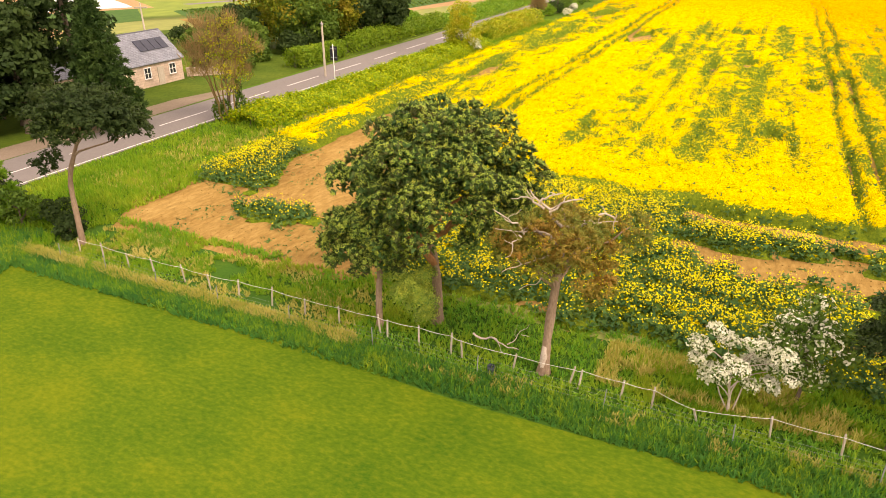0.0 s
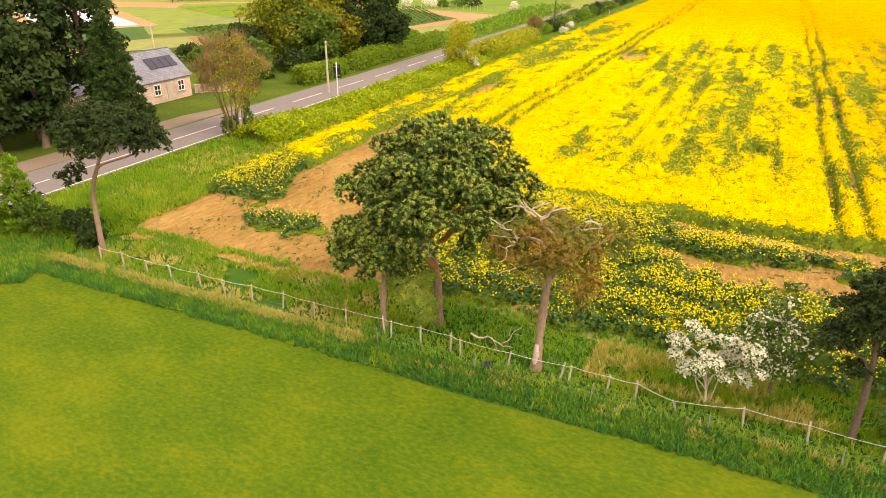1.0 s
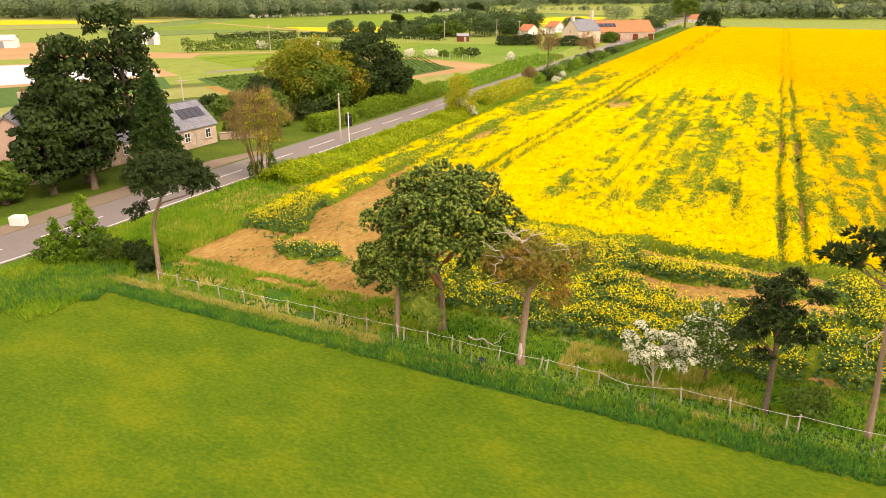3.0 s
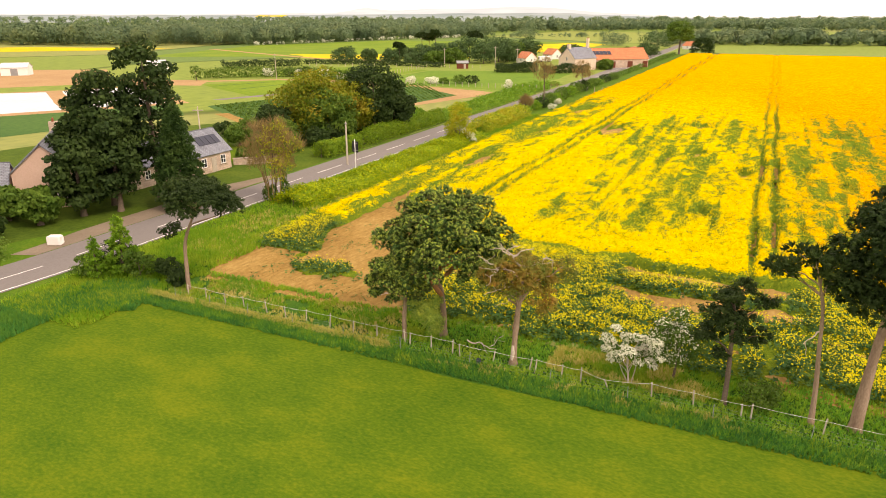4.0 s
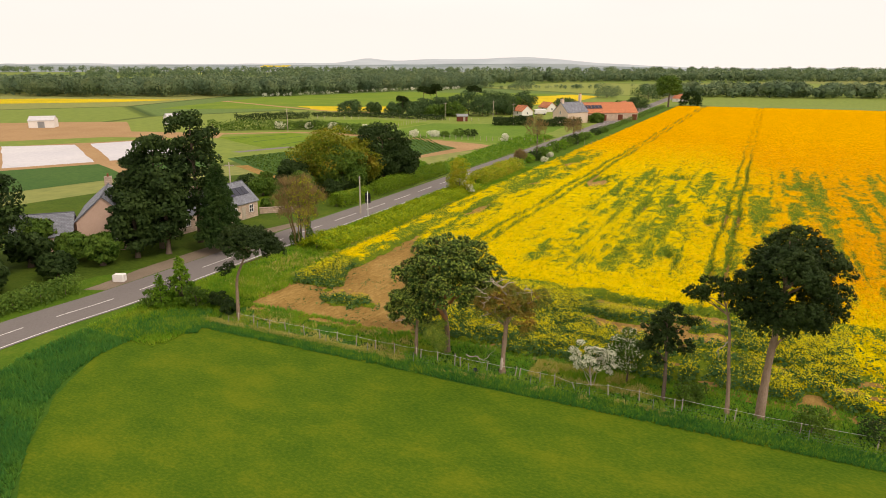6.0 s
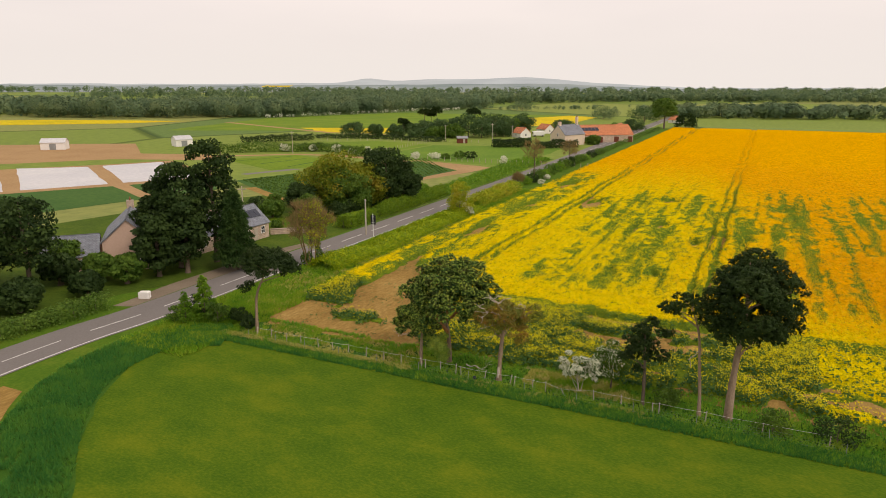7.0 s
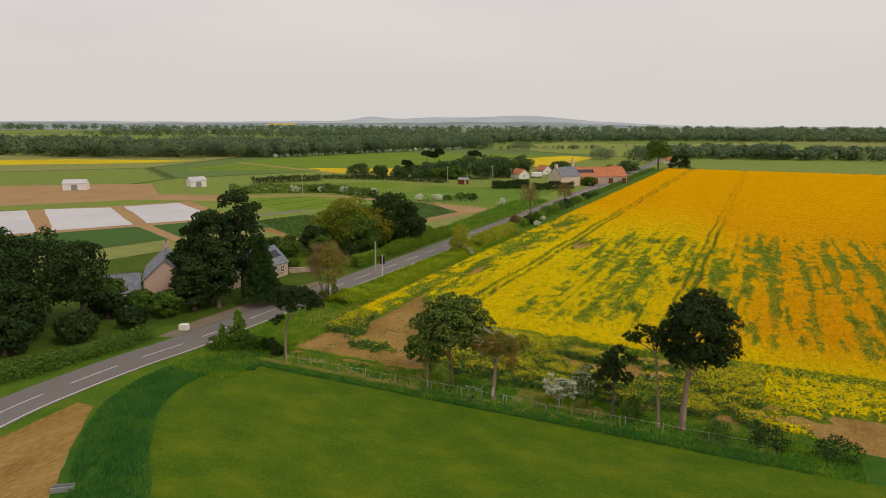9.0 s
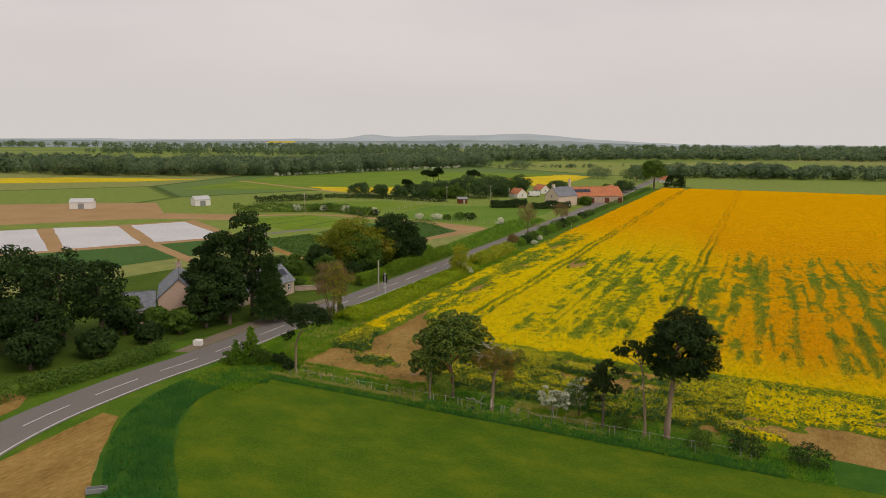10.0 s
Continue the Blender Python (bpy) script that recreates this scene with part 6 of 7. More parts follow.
part("wall", bm, M["stone"], gw)
part("coping", box(-3.26, -0.27, 0.9, 3.26, 0.27, 1.02, 0.03), M["stone"], gw)
# gabled house behind the front hedge
c2 = thing("gabled_house", -52.4, 41.5, 0, "pinkish harled house with a gable and slate roofs", "house", rz=112)
gable_block(c2, 12.0, 6.6, 4.3, 7.3, M["render_wall"], M["slate"])
window(c2, -6.0, -1.4, 1.0, 1.0, 1.3, "x-")
window(c2, -6.0, -1.4, 3.4, 0.9, 1.1, "x-")
for x in (-3.5, 0, 3.5):
    window(c2, x, -3.3, 1.0, 1.0, 1.3, "y-")
door(c2, 1.8, -3.3, 0.9, 2.05, "y-", M["red_paint"])
chimney(c2, 5.2, 0, 7.0, 1.4, 1.0, M["stone"])
c2b = thing("house_wing", -58.0, 35.5, 0, "low pinkish harled wing with a blue-grey slate roof", "house", rz=22)
gable_block(c2b, 7.0, 5.4, 2.6, 5.0, M["render_wall"], M["slate"])
window(c2b, -1.6, -2.7, 0.9, 1.1, 1.3, "y-")
window(c2b, 1.8, -2.7, 0.9, 1.1, 1.3, "y-")
c3 = thing("outhouse", -45.8, 47.0, 0, "low slate-roofed outhouse among the trees", "house", rz=ROAD_DEG)
gable_block(c3, 8.0, 5.0, 2.6, 5.0, M["stone"], M["slate"])
window(c3, 0.5, -2.5, 1.0, 0.9, 1.1, "y-")
# the farm beyond
f1 = thing("farmhouse", 45.0, 246.0, 0, "stone farmhouse with steep gable, slate roof and tall chimneys", "house", rz=40)
gable_block(f1, 13.0, 8.4, 4.6, 8.6, M["cream_wall"], M["slate"])
for x in (-4.2, 0, 4.2):
    window(f1, x, -3.8, 1.0, 1.0, 1.4, "y-")
    window(f1, x, -3.8, 3.1, 1.0, 1.2, "y-")
window(f1, -6.5, 0.0, 1.2, 1.0, 1.4, "x-")
window(f1, -6.5, 0.0, 3.9, 0.9, 1.2, "x-")
door(f1, 2.1, -3.8, 0.95, 2.1, "y-", M["red_paint"])
chimney(f1, -5.6, 0, 8.2, 1.8, 1.2, M["cream_wall"])
chimney(f1, 5.6, 0, 8.2, 3.8, 0.95, M["cream_wall"])
f2 = thing("farm_barn", 64.0, 263.0, 0, "long low barn with orange pantile roof and solar panels", "barn", rz=16)
gable_block(f2, 25.0, 11.0, 3.4, 7.6, M["stone"], M["pantile"])
for x in (-11, -4, 4, 11):
    door(f2, x, -5.5, 2.4, 2.6, "y-", M["red_paint"])
sl = math.atan2(4.2, 5.5)
for k in range(5):
    bm = box(-0.8, -1.1, 0, 0.8, 1.1, 0.06, 0.01)
    ob = part("solar_panel", bm, M["solar"], f2, "dark solar panel on the roof")
    ob.matrix_basis = Matrix.Translation((-11.6 + k * 1.75, -2.6, 7.6 - 2.6 * math.tan(sl) + 0.34)) @ Matrix.Rotation(sl, 4, "X")
f3 = thing("farm_barn", 74.0, 276.0, 0, "orange pantiled farm range behind the barn", "barn", rz=ROAD_DEG)
gable_block(f3, 14.0, 8.0, 3.6, 7.4, M["stone"], M["pantile"])
door(f3, 0, -4.0, 2.4, 2.6, "y-", M["red_paint"])
for x, y, lab in ((28.6, 288.0, "white gabled cottage with an orange pantile roof"), (44.5, 318.0, "white gabled cottage with an orange pantile roof"), (147, 420, "distant house with an orange roof")):
    q = thing("white_cottage", x, y, 0, lab, "house", rz=118)
    gable_block(q, 8.0, 6.2, 2.2, 4.8, M["white_wall"], M["pantile"])
    window(q, -4.0, 0, 0.9, 0.9, 1.1, "x-")
    window(q, 0, 3.1, 0.9, 0.9, 1.1, "y+")
f4 = thing("white_van", 37.5, 292.0, 0, "white shed-like vehicle parked among farm buildings", "van", rz=10)
part("body", box(-3.0, -1.2, 0.5, 3.0, 1.2, 2.8, 0.2), M["frame_white"], f4)
part("windscreen", box(-3.02, -1.0, 1.6, -2.9, 1.0, 2.4, 0.02), M["glass"], f4)
for x in (-2.0, 2.0):
    for y in (-1.1, 1.1):
        bm = bmesh.new()
        bmesh.ops.create_cone(bm, cap_ends=True, segments=14, radius1=0.42, radius2=0.42, depth=0.25, matrix=Matrix.Translation((x, y, 0.42)) @ Matrix.Rotation(math.pi / 2, 4, "X"))
        part("wheel", bm, M["sign_back"], f4)
f5 = thing("wooden_hut", -1.4, 252.5, 0, "red-brown wooden hut with a shallow roof", "hut", rz=5)
gable_block(f5, 4.6, 3.4, 2.1, 2.9, M["red_paint"], M["steel"], 0.2)
door(f5, 0.8, -1.7, 0.9, 1.9, "y-", M["post"])
for x, y, L, rz, lab in ((-166, 216, 9, 15, "pale low farm shed"), (-121, 233, 7, 40, "pale low farm shed")):
    q = thing("farm_shed", x, y, 0, lab, "shed", rz=rz)
    gable_block(q, L, 6.0, 2.8, 4.2, M["white_wall"], M["sheeting"], 0.2)
    door(q, 0, -3.0, 2.4, 2.4, "y-", M["steel"])


# ---- market gardens, meadows and far fields ----
def quad_sheet(name, pts, z, material, label, seed, step=4.0, amp=0.5):
    return sheet(name, ragged(pts, step, amp, seed), z, material, label)


quad_sheet("meadow", [(-36, 192), (-14, 240), (14, 238), (40, 228), (32, 205), (10, 165), (-20, 184)], 0.03, M["paddock"], "green fenced meadow", 301)
quad_sheet("meadow", [(-86, 206), (-54, 214), (-38, 194), (-15, 242), (-40, 262), (-70, 250)], 0.03, M["meadow"], "green paddock with pale fence posts", 302)
quad_sheet("garden_plot", [(-64.5, 128), (-52.5, 142.5), (-41, 128.5), (-43.5, 112), (-43, 98.5), (-56, 114.5)], 0.035, M["plot_green"], "dark green market garden plot in rows", 303)
quad_sheet("garden_plot", [(-85, 181), (-64, 197), (-41, 174), (-47, 161.5), (-60.5, 150.5), (-75, 168)], 0.035, M["plot_bright"], "bright green young crop plot", 304)
for k in range(4):
    a, b = (-80 + 11 * k, 176 - 8 * k), (-64.5 + 7 * k, 192 - 7 * k)
    quad_sheet("plot_path", [(a[0] - 0.3, a[1]), (b[0] - 0.3, b[1]), (b[0] + 0.5, b[1] - 0.4), (a[0] + 0.5, a[1] - 0.4)], 0.042, M["plot_green"], "dark path between crop beds", 340 + k, 2.0, 0.2)
quad_sheet("garden_plot", [(-27, 172), (-17, 177.5), (-4.0, 153), (-17.5, 130), (-32, 142)], 0.035, M["plot_green"], "dark green market garden plot in rows", 305)
quad_sheet("bare_plot", [(-19, 182), (3, 164), (8.5, 158.5), (2, 150), (-13, 131), (-17, 130), (-3.5, 152.5), (-18, 178)], 0.033, M["tilled"], "pale brown tilled plot", 306)
quad_sheet("farm_track", [(-90, 194), (-64, 201), (-45, 196.5), (-30, 184.5), (4, 163.5), (2, 160), (-31, 180.5), (-46, 191), (-64, 198), (-88, 190)], 0.034, M["tilled"], "pale earth farm track", 307)
quad_sheet("earth_path", [(-58, 114), (-44, 95.5), (-42.5, 97), (-55.5, 116)], 0.036, M["soil"], "reddish earth path", 308, 2.0, 0.3)
quad_sheet("bare_plot", [(-196, 120), (-118, 164), (-102, 177), (-71, 134), (-92, 117), (-150, 76)], 0.045, M["tilled"], "bare earth between sheeted crop beds", 327)
for k, bed in enumerate((((-118, 160), (-104, 172), (-76, 134.5), (-93, 122.5)), ((-141, 152), (-121.5, 157.5), (-96, 120), (-112, 108.5)), ((-163, 138), (-145, 149), (-114.5, 105.5), (-130, 95)), ((-186, 124), (-167, 135.5), (-133.5, 92.5), (-150, 81)))):
    quad_sheet("crop_cover", list(bed), 0.06, M["sheeting"], "white fleece sheeting over crops", 309 + 40 * k)
quad_sheet("earth_path", [(-95.5, 119.5), (-92.5, 121.5), (-67.5, 92), (-70, 90)], 0.05, M["tilled"], "pale earth path beside sheeted crops", 328, 3.0, 0.4)
quad_sheet("tilled_field", [(-260, 190), (-163, 158), (-124, 180), (-84, 178), (-88, 196), (-124, 200), (-146, 243), (-172, 240), (-230, 225)], 0.03, M["tilled"], "pale brown tilled field", 312)
quad_sheet("dark_plot", [(-190, 75), (-128, 95), (-94, 119), (-74, 132), (-64, 112), (-90, 78), (-140, 55)], 0.03, M["plot_green"], "dark green vegetable field", 313)
quad_sheet("rape_strip", [(22, 452), (91, 528), (110, 500), (73, 410), (46, 380), (30, 400)], 0.04, M["yellow_far"], "distant yellow rape field", 314, 8, 2)
quad_sheet("rape_strip", [(-98, 356), (-74, 320), (-40, 311), (4, 322), (-6, 348), (-50, 356)], 0.04, M["yellow_far"], "distant yellow rape strip", 315, 5, 5)
quad_sheet("farm_track", [(-163, 411), (-74, 314), (-40, 300), (-40, 303), (-71, 317), (-158, 413)], 0.045, M["tilled"], "pale earth track across the far pasture", 326, 6, 0.6)
quad_sheet("rape_strip", [(-420, 330), (-230, 395), (-190, 430), (-300, 440), (-480, 380)], 0.04, M["yellow_far"], "distant yellow rape field", 316, 8, 2)
quad_sheet("far_pasture", [(-170, 330), (-40, 330), (20, 400), (90, 540), (-60, 575), (-150, 470)], 0.025, M["meadow"], "wide olive green pasture", 317, 8, 2)
quad_sheet("garden_lawn", [(-36, 62), (-30, 74), (-36, 82), (-46, 76), (-44, 66)], 0.03, M["lawn"], "cottage garden lawn", 318, 2, 0.3)

# rows of vegetables in the dark plots
def rows_of_crop(name, corner, along_v, across_v, n_rows, n, size, material, label, seed):
    r = np.random.default_rng(seed)
    P = []
    for k in range(n_rows):
        t = r.random(n)
        x = corner[0] + across_v[0] * k / n_rows + along_v[0] * t
        y = corner[1] + across_v[1] * k / n_rows + along_v[1] * t
        P.append(np.stack([x + r.normal(0, .08, n), y + r.normal(0, .08, n), r.uniform(0.05, 0.3, n)], -1))
    P = np.concatenate(P)
    up = unit(r, len(P))
    up[:, 2] = np.abs(up[:, 2]) + 0.6
    V, F = leaves(P, up, size, r)
    return tagged(hang(name, raw_mesh(name, V, F), material), label, "crop", kind="stuff")


rows_of_crop("vegetable_rows", (-62.5, 128), (12, 14), (18.5, -29), 22, 150, 0.26, M["mid_leaf"], "dark green vegetable rows", 321)
rows_of_crop("vegetable_rows", (-17.5, 132), (-9, 38), (12, 18), 12, 170, 0.28, M["mid_leaf"], "dark green vegetable rows", 322)

quad_sheet("scrub_strip", [uv_xy(*q) for q in ((94, -47.6), (150, -47.4), (182, -47.4), (182, -57), (150, -59), (110, -56), (96, -54))], 0.038, M["verge_ground"], "lush green scrub between the road and the plots", 321)
rr = np.random.default_rng(322)
u, v = rr.uniform(86, 180, 5200), rr.uniform(-58, -47.8, 5200)
ok = (v > -53 - 0.06 * (u - 86)) & (fbm(u / 4, v / 2, 323) > 0.40)
x, y = uv_xy(u[ok], v[ok])
P = np.stack([x, y, rr.uniform(0.1, 0.9, len(x))], -1)
P = np.repeat(P, 4, 0) + rr.normal(0, 0.25, (len(x) * 4, 3))
up = unit(rr, len(P))
up[:, 2] = np.abs(up[:, 2]) + 0.5
V, F = leaves(P, up, 0.24, rr)
tagged(hang("roadside_scrub", raw_mesh("roadside_scrub", V, F), M["scrub_leaf"]), "lush green nettles and scrub beside the road", "scrub", kind="stuff")

# hedgerow bushes between the plots
k = 0
for x, y, r, h, lf in ((-64, 212, 2.0, 3.2, "dark_leaf"), (-58.5, 211, 2.6, 3.4, "dark_leaf"), (-49.5, 205, 2.2, 3.4, "blossom"), (-71, 209, 2.2, 3.2, "blossom"), (-60, 210, 1.8, 3.0, "blossom"), (-43, 198, 1.6, 2.6, "blossom"), (-36.8, 192.5, 2.2, 3.0, "dark_leaf"), (-36.5, 195, 1.3, 3.8, "blossom"), (-18.3, 184.5, 1.8, 2.6, "blossom"), (-11.5, 185, 2.2, 2.2, "blossom"), (-7.8, 185.5, 1.8, 2.0, "mid_leaf"), (-3.0, 185.5, 2.4, 3.0, "mid_leaf"), (1.2, 185.5, 2.4, 2.8, "dark_leaf"), (11.6, 167, 1.4, 3.4, "blossom"), (-92, 196, 2.2, 5.5, "mid_leaf"), (-44.6, 93.0, 1.6, 2.2, "mid_leaf"), (-40.0, 90.0, 2.0, 2.6, "dark_leaf"), (-46.0, 84.0, 2.2, 3.0, "dark_leaf"), (-37.0, 66.0, 1.2, 1.4, "mid_leaf"), (-34.0, 70.0, 1.2, 1.2, "mid_leaf")):
    k += 1
    bush(x, y, r, r * 0.9, h, M[lf], 520, 0.26, 400 + k, "hedgerow hawthorn in white blossom between plots" if lf == "blossom" else "green hedgerow bush between the garden plots", group="hedgerow bushes")
for x, y, r, h, lf, lb in ((-28, 292, 4, 7, "farm_leaf", "dark tree in the farm clump"), (-20, 294, 4, 7.5, "farm_leaf", "dark tree in the farm clump"), (-12, 292, 4.5, 8.5, "farm_leaf", "dark tree in the farm clump"), (-5, 294, 4.5, 9.5, "farm_leaf", "dark tree in the farm clump"), (12, 302, 4.6, 11, "farm_leaf", "dark tree in the farm clump"), (22, 305, 4.6, 10, "farm_leaf", "dark tree in the farm clump"), (30, 312, 4.6, 10.5, "farm_leaf", "dark tree in the farm clump"), (20, 290, 3.6, 7, "farm_leaf", "dark tree in the farm clump"), (-8, 286, 3.4, 5.5, "farm_leaf", "dark tree in the farm clump"), (-57.2, 297, 4.8, 6.4, "farm_leaf", "round dark green tree in a field"), (-45.8, 298, 3.6, 5.6, "farm_leaf", "round dark green tree in a field"), (-34, 287, 4.0, 6.0, "farm_leaf", "dark rounded tree by the farm"), (2, 290, 5.5, 11.5, "farm_leaf", "dark tree in the farm clump"), (8.5, 282, 5.0, 9.0, "farm_leaf", "dark tree in the farm clump"), (16, 296, 5.0, 10.5, "farm_leaf", "dark tree in the farm clump"), (23, 305, 4.5, 9.0, "mid_leaf", "green tree in the farm clump"), (-6, 280, 4.5, 6.5, "mid_leaf", "green tree in the farm clump"), (-14, 284, 4.0, 5.0, "mid_leaf", "low green tree in the farm clump"), (-23, 286, 4.5, 4.6, "farm_leaf", "low green tree in the farm clump"), (32, 312, 4.5, 9.5, "farm_leaf", "dark tree in the farm clump"), (56, 330, 4.5, 6.0, "farm_leaf", "dark tree behind the barns"), (79, 300, 4.5, 6.0, "mid_leaf", "green tree beside the barns"), (56.5, 247, 2.6, 4.0, "mid_leaf", "green bush in front of the barn"), (92, 322, 5.0, 7.0, "farm_leaf", "dark roadside tree beyond the farm"), (128, 430, 9, 10.0, "farm_leaf", "dark roadside tree beyond the farm"), (108, 470, 9, 9.0, "far_haze_leaf", "green tree by a far field"), (60, 620, 9, 9, "far_haze_leaf", "green tree by a far field")):
    k += 1
    bush(x, y, r * 1.3, r * 1.15, h * 1.05, M[lf], 2200, 0.42, 400 + k, lb, name="field_tree", category="tree", group="trees round the farm", k=18)
for x, y, h, w, sd in ((-30.5, 288, 8.6, 2.6, 451), (-21.5, 318, 12.4, 3.2, 452), (-14.8, 320, 13.6, 3.0, 453), (-17.8, 324, 11.0, 2.6, 454), (5, 300, 13.4, 3.2, 455)):
    c = umbrella((0, 0, h * 0.84), (w, w, h * 0.16), 14, w * 0.34, np.random.default_rng(sd), -0.4)
    tree("pine_tree", x, y, "flat-topped dark pine on a bare trunk by the farm", c, [(0, 0, -0.1), (0.2, 0, h * 0.4), (0, 0, h * 0.85)], [0.28, 0.2, 0.08], M["bark_dark"], M["pine_dark"], 420, 0.7, blades=8, limbs=6, seed=sd, limb_r=0.08, group="pines by the farm")

# posts and poles in the meadows
mf = thing("paddock_fence", -28.5, 222, 0, "line of pale paddock fence posts", "fence")
PM = tube_mesh("post", [([(0, 0, -0.1), (0, 0, 0.7), (0, 0, 1.35)], [0.09, 0.09, 0.08])], 5)
PM.materials.append(M["post"])
for q in range(26):
    t = q / 25
    ob = new("post", PM)
    ob.parent = mf
    ob.matrix_basis = pose(-11 + 22 * t, -31 + 61 * t, 0)
mf2 = thing("paddock_fence", 10, 200, 0, "line of pale paddock fence posts", "fence")
for q in range(30):
    t = q / 29
    ob = new("post", PM)
    ob.parent = mf2
    ob.matrix_basis = pose(-30 + 58 * t, -17 - 22 * t, 0)
mf3 = thing("paddock_fence", -40, 262, 0, "line of pale paddock fence posts", "fence")
for q in range(24):
    t = q / 23
    ob = new("post", PM)
    ob.parent = mf3
    ob.matrix_basis = pose(-28 + 74 * t, 4 - 12 * t, 0)
for x, y, h in ((19.5, 232, 9.0), (-9.0, 262, 7.5), (12.5, 258, 8.5), (-66, 201, 8.5), (-42.0, 62.5, 8.2)):
    p = thing("utility_pole", x, y, 0, "grey wooden utility pole with a crossarm", "pole", "utility poles")
    hang("pole_shaft", tube_mesh("pole_shaft", [([(0, 0, -0.2), (0, 0, h * 0.5), (0, 0, h)], [0.13, 0.12, 0.09])], 8), M["post"], p, smooth=True)
    part("crossarm", box(-0.8, -0.06, h - 0.6, 0.8, 0.06, h - 0.45, 0.01), M["post"], p)


# ---- far town ----
dh = thing("distant_house", 60, 1450, 0, "tiny pale house of a distant town", "house", "houses of a distant town", rz=20)
gable_block(dh, 16.0, 10.0, 6.0, 9.5, M["white_wall"], M["slate"])
for k, (x, y, rz) in enumerate(((95, 1480, 60), (130, 1440, 10), (170, 1500, 95), (215, 1460, 30), (260, 1520, 70), (305, 1480, 15), (350, 1540, 50), (20, 1500, 80), (410, 1500, 25), (-190, 1420, 40))):
    copy_thing(dh, pose(x, y, 0, 0, 0, rz))

# ---- far woods and hills ----
def woodland(name, line, depth, h, n_trees, per, seed, label, material=None, leaf=0.095):
    r = np.random.default_rng(seed)
    L = catmull(line, 10)
    k = r.integers(0, len(L), n_trees)
    T = np.gradient(L, axis=0)
    T /= np.linalg.norm(T, axis=1)[:, None]
    back = r.uniform(0, depth, n_trees)
    x = L[k, 0] - T[k, 1] * back + r.normal(0, 3, n_trees)
    y = L[k, 1] + T[k, 0] * back + r.normal(0, 3, n_trees)
    hh = h * r.uniform(0.65, 1.2, n_trees) * (0.8 + 0.4 * fbm(x / 60, y / 60, seed))
    rad = hh * r.uniform(0.34, 0.56, n_trees)
    C = np.stack([x, y, hh * 0.5, rad, rad, hh * 0.46], -1)
    P, O = cloud(C, int(n_trees * per * 1.6), r, -0.95)
    V, F = leaves(P, O, leaf * h, r, 0.45, True)
    return tagged(hang(name, raw_mesh(name, V, F), material or M["far_haze_leaf"]), label, "woodland", kind="stuff")


woodland("woodland", [(-330, 470), (-230, 460), (-147, 482), (-64, 585), (8, 660), (40, 700)], 110, 13.5, 800, 125, 501, "belt of mixed green woodland beyond the fields", leaf=0.07)
woodland("woodland", [(-900, 560), (-600, 520), (-330, 480)], 120, 14, 560, 45, 502, "belt of mixed green woodland beyond the fields", leaf=0.14)
woodland("woodland", [(40, 840), (240, 960), (480, 980), (800, 900)], 160, 13, 900, 40, 503, "distant green woodland", leaf=0.14)
woodland("woodland", [(-700, 1150), (-200, 1080), (300, 1250), (900, 1300), (1500, 1200)], 260, 14, 1000, 28, 504, "distant green woodland", leaf=0.14)
woodland("woodland", [(-1500, 1800), (-500, 1750), (600, 1800), (1800, 1700)], 300, 17, 700, 24, 505, "far hazy woodland", leaf=0.14)
woodland("woodland", [(150, 480), (240, 470), (360, 440), (560, 380)], 70, 10, 420, 55, 506, "green shelter belt beyond the yellow field", leaf=0.14)
woodland("blossom_hedge", [(-147, 476), (-64, 578), (0, 648)], 6, 3.0, 90, 30, 507, "pale blossoming hedge along the wood", M["blossom"])
woodland("field_hedge", [(20, 640), (120, 660), (260, 700)], 8, 5, 60, 40, 508, "dark field hedge")


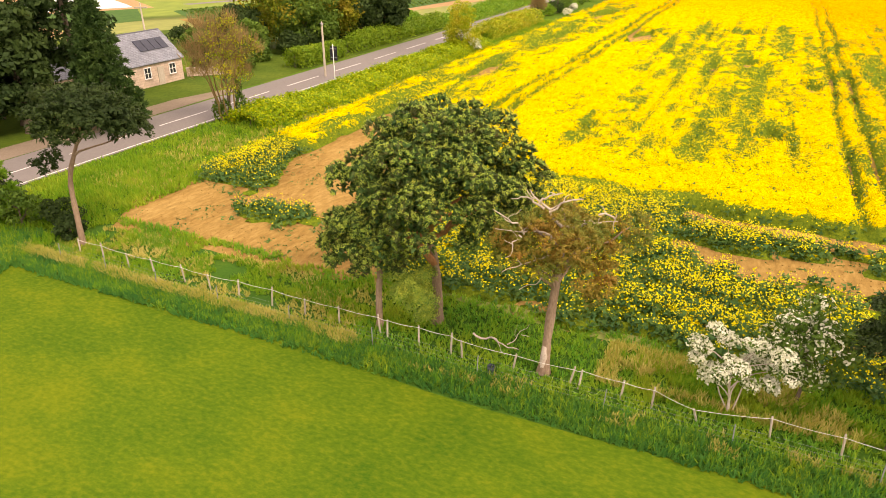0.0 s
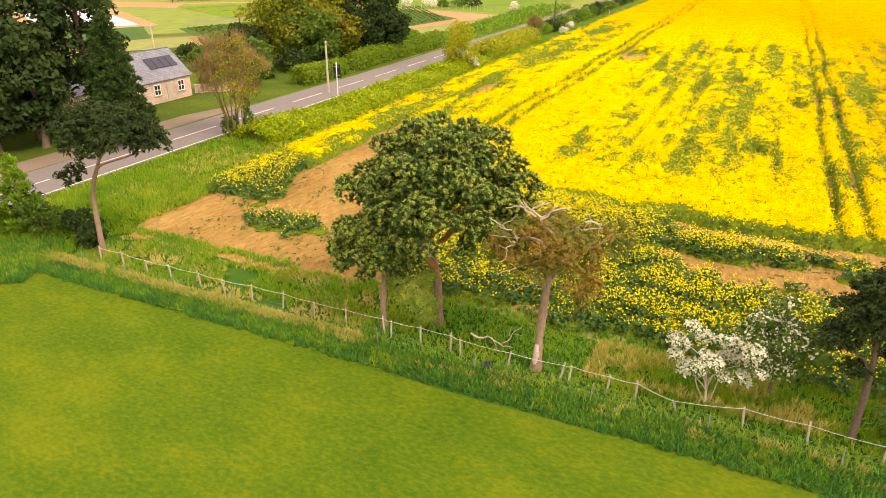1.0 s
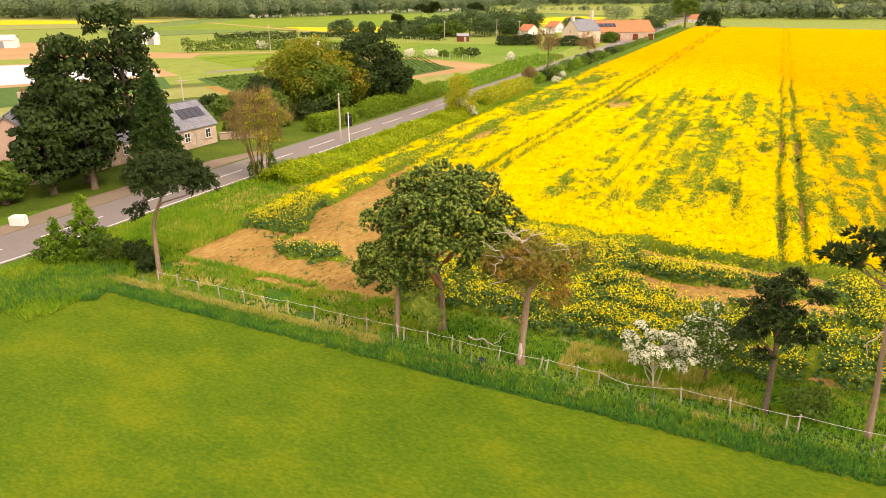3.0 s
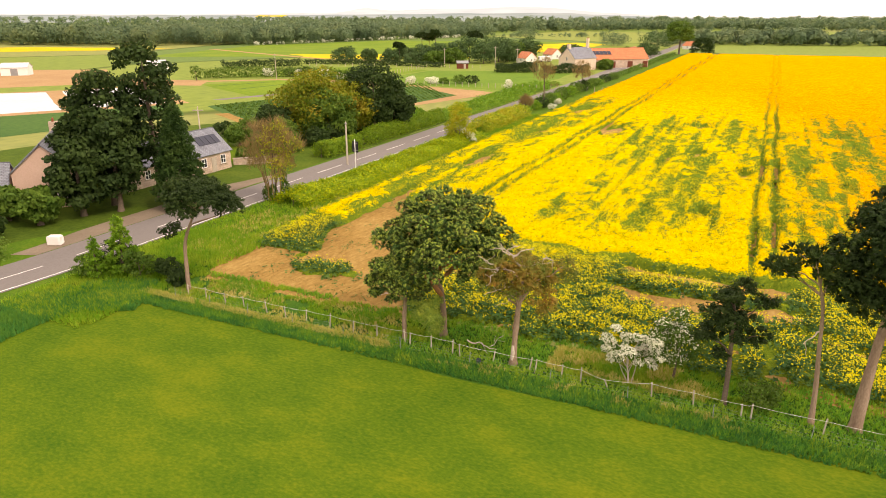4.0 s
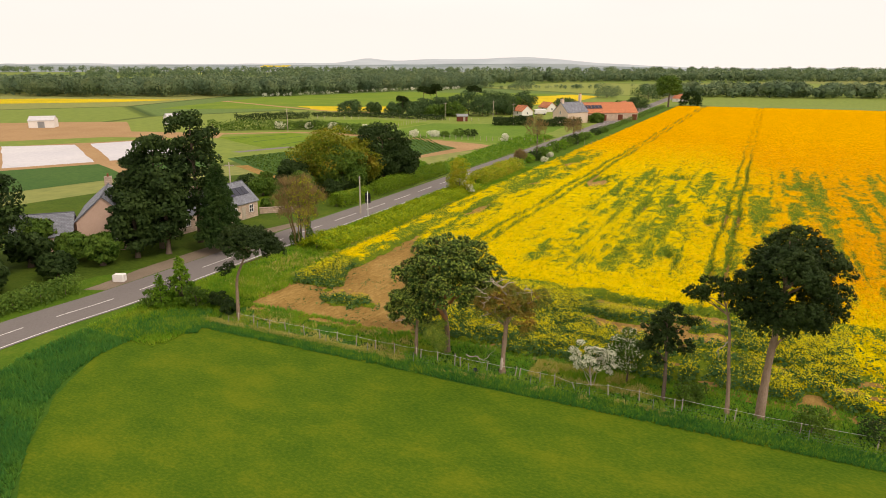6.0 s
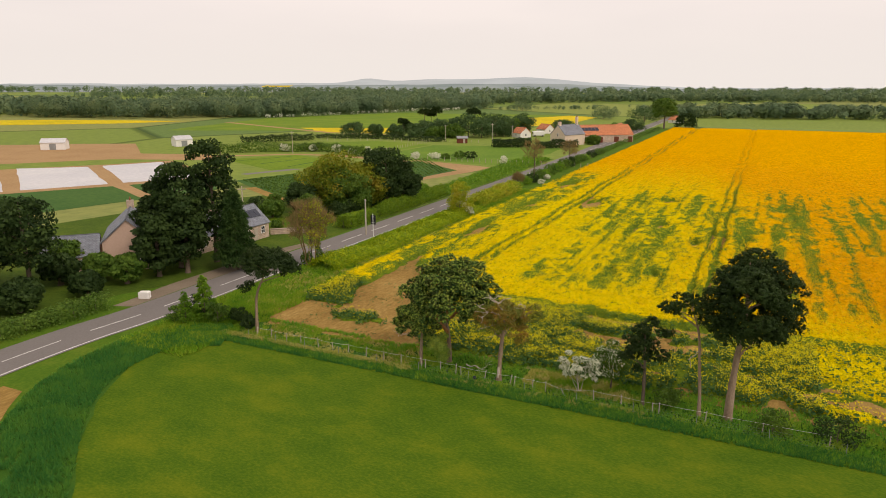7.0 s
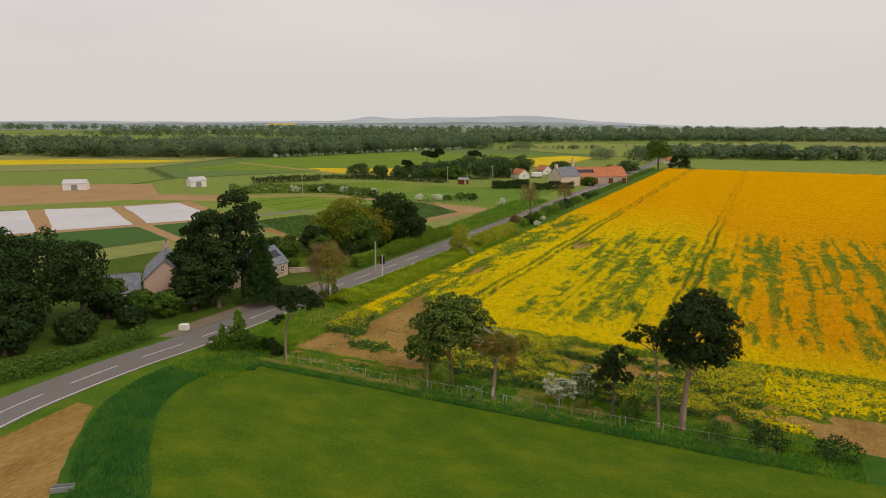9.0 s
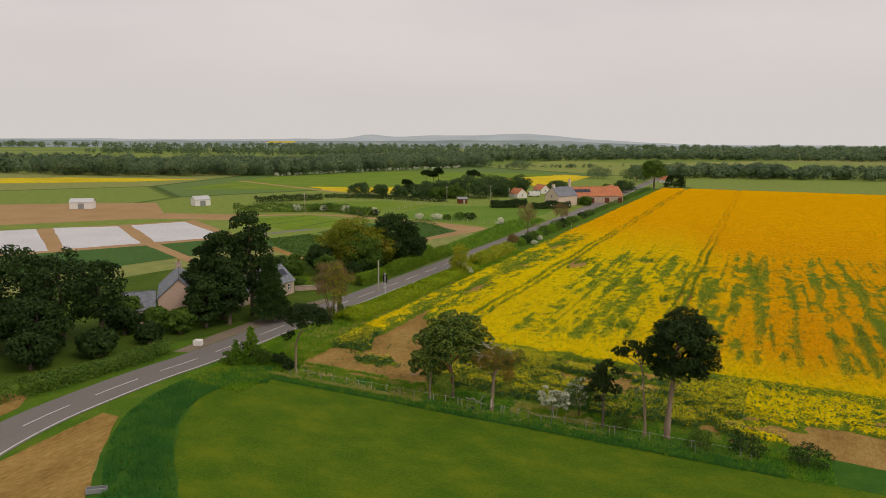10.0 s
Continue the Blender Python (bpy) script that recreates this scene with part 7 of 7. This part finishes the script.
def hills(name, dist, heights, seed, material, label, spread=2.2):
    """A low range of hills: a ridge of land far off, sloping down towards the viewer."""
    r = np.random.default_rng(seed)
    n = 240
    xs = np.linspace(-spread, spread, n) * dist
    q = xs / dist
    top = heights[0] * (1 - 0.6 * smooth(0.16, 0.36, q)) + heights[1] * np.exp(-((q - 0.02) / 0.16) ** 2) + heights[2] * np.exp(-((q + 0.131) / 0.022) ** 2) + heights[3] * np.exp(-((q - 0.105) / 0.05) ** 2) + 6 * (fbm(xs / 130, xs * 0, seed) - 0.5)
    rows = [(dist - 420, np.zeros(n) - 2), (dist - 260, top * 0.35), (dist - 110, top * 0.78), (dist, top), (dist + 160, top * 0.7), (dist + 380, np.zeros(n) - 2)]
    V = np.concatenate([np.stack([xs, np.full(n, d) - 0.12 * np.abs(xs), z], -1) for d, z in rows])
    F = []
    for a in range(len(rows) - 1):
        i = np.arange(n - 1) + a * n
        F.append(np.stack([i, i + 1, i + n + 1, i + n], -1))
    return tagged(hang(name, raw_mesh(name, V, np.concatenate(F)), material, smooth=True), label, "backdrop", kind="structure")


hills("backdrop", 3300, (25, 25, 14, 12), 601, glowing_hill_material("haze_tinted_hills", (0.46, 0.49, 0.49), (0.53, 0.56, 0.555)), "low hazy blue-grey hills on the horizon", 1.1)
hills("backdrop", 2500, (20, 6, 0, 4), 602, glowing_hill_material("haze_tinted_lowland", (0.25, 0.295, 0.28), (0.36, 0.39, 0.365)), "hazy wooded lowland below the hills", 1.3)
q = np.linspace(-655, -565, 16)
v = np.concatenate([np.stack([q, 2325 - 0.12 * np.abs(q) + 2 * np.sin(q / 9), np.full(16, 15.2)], -1), np.stack([q, 2385 - 0.12 * np.abs(q) + 0 * q, 19.6 + 0.6 * np.sin(q / 23)], -1)])
i = np.arange(15)
tagged(hang("hill_field", raw_mesh("hill_field", v, np.stack([i, i + 1, i + 17, i + 16], -1)), M["yellow_far"]), "small yellow rape field on a far hillside", "field", kind="structure")
quad_sheet("bare_verge", [(-64, 4.5), (-55.0, 2.8), (-53.8, -1), (-55.2, -6), (-68, -5)], 0.036, M["soil"], "bare brown soil patch beside the lane", 329, 1.5, 0.3)
quad_sheet("roadside_gravel", [uv_xy(*q) for q in ((1.0, -46.6), (11, -46.9), (25, -46.9), (36, -46.9), (37, -48.4), (30, -50.2), (18, -50.0), (8, -50.0), (0, -49.2))], 0.034, M["gravel"], "greyish brown gravel strip between road and gardens", 325, 2.0, 0.4)
quad_sheet("gravel_strip", [(-68, 141.5), (-55, 155), (-52, 153.5), (-65, 140)], 0.037, M["asphalt"], "pale grey gravel strip between plots", 319, 2.0, 0.3)
quad_sheet("garden_plot", [(-44, 160), (-38, 172), (-24, 168), (-30, 148), (-40, 135), (-50, 146)], 0.032, M["plot_green"], "dark green market garden plot in rows", 320)
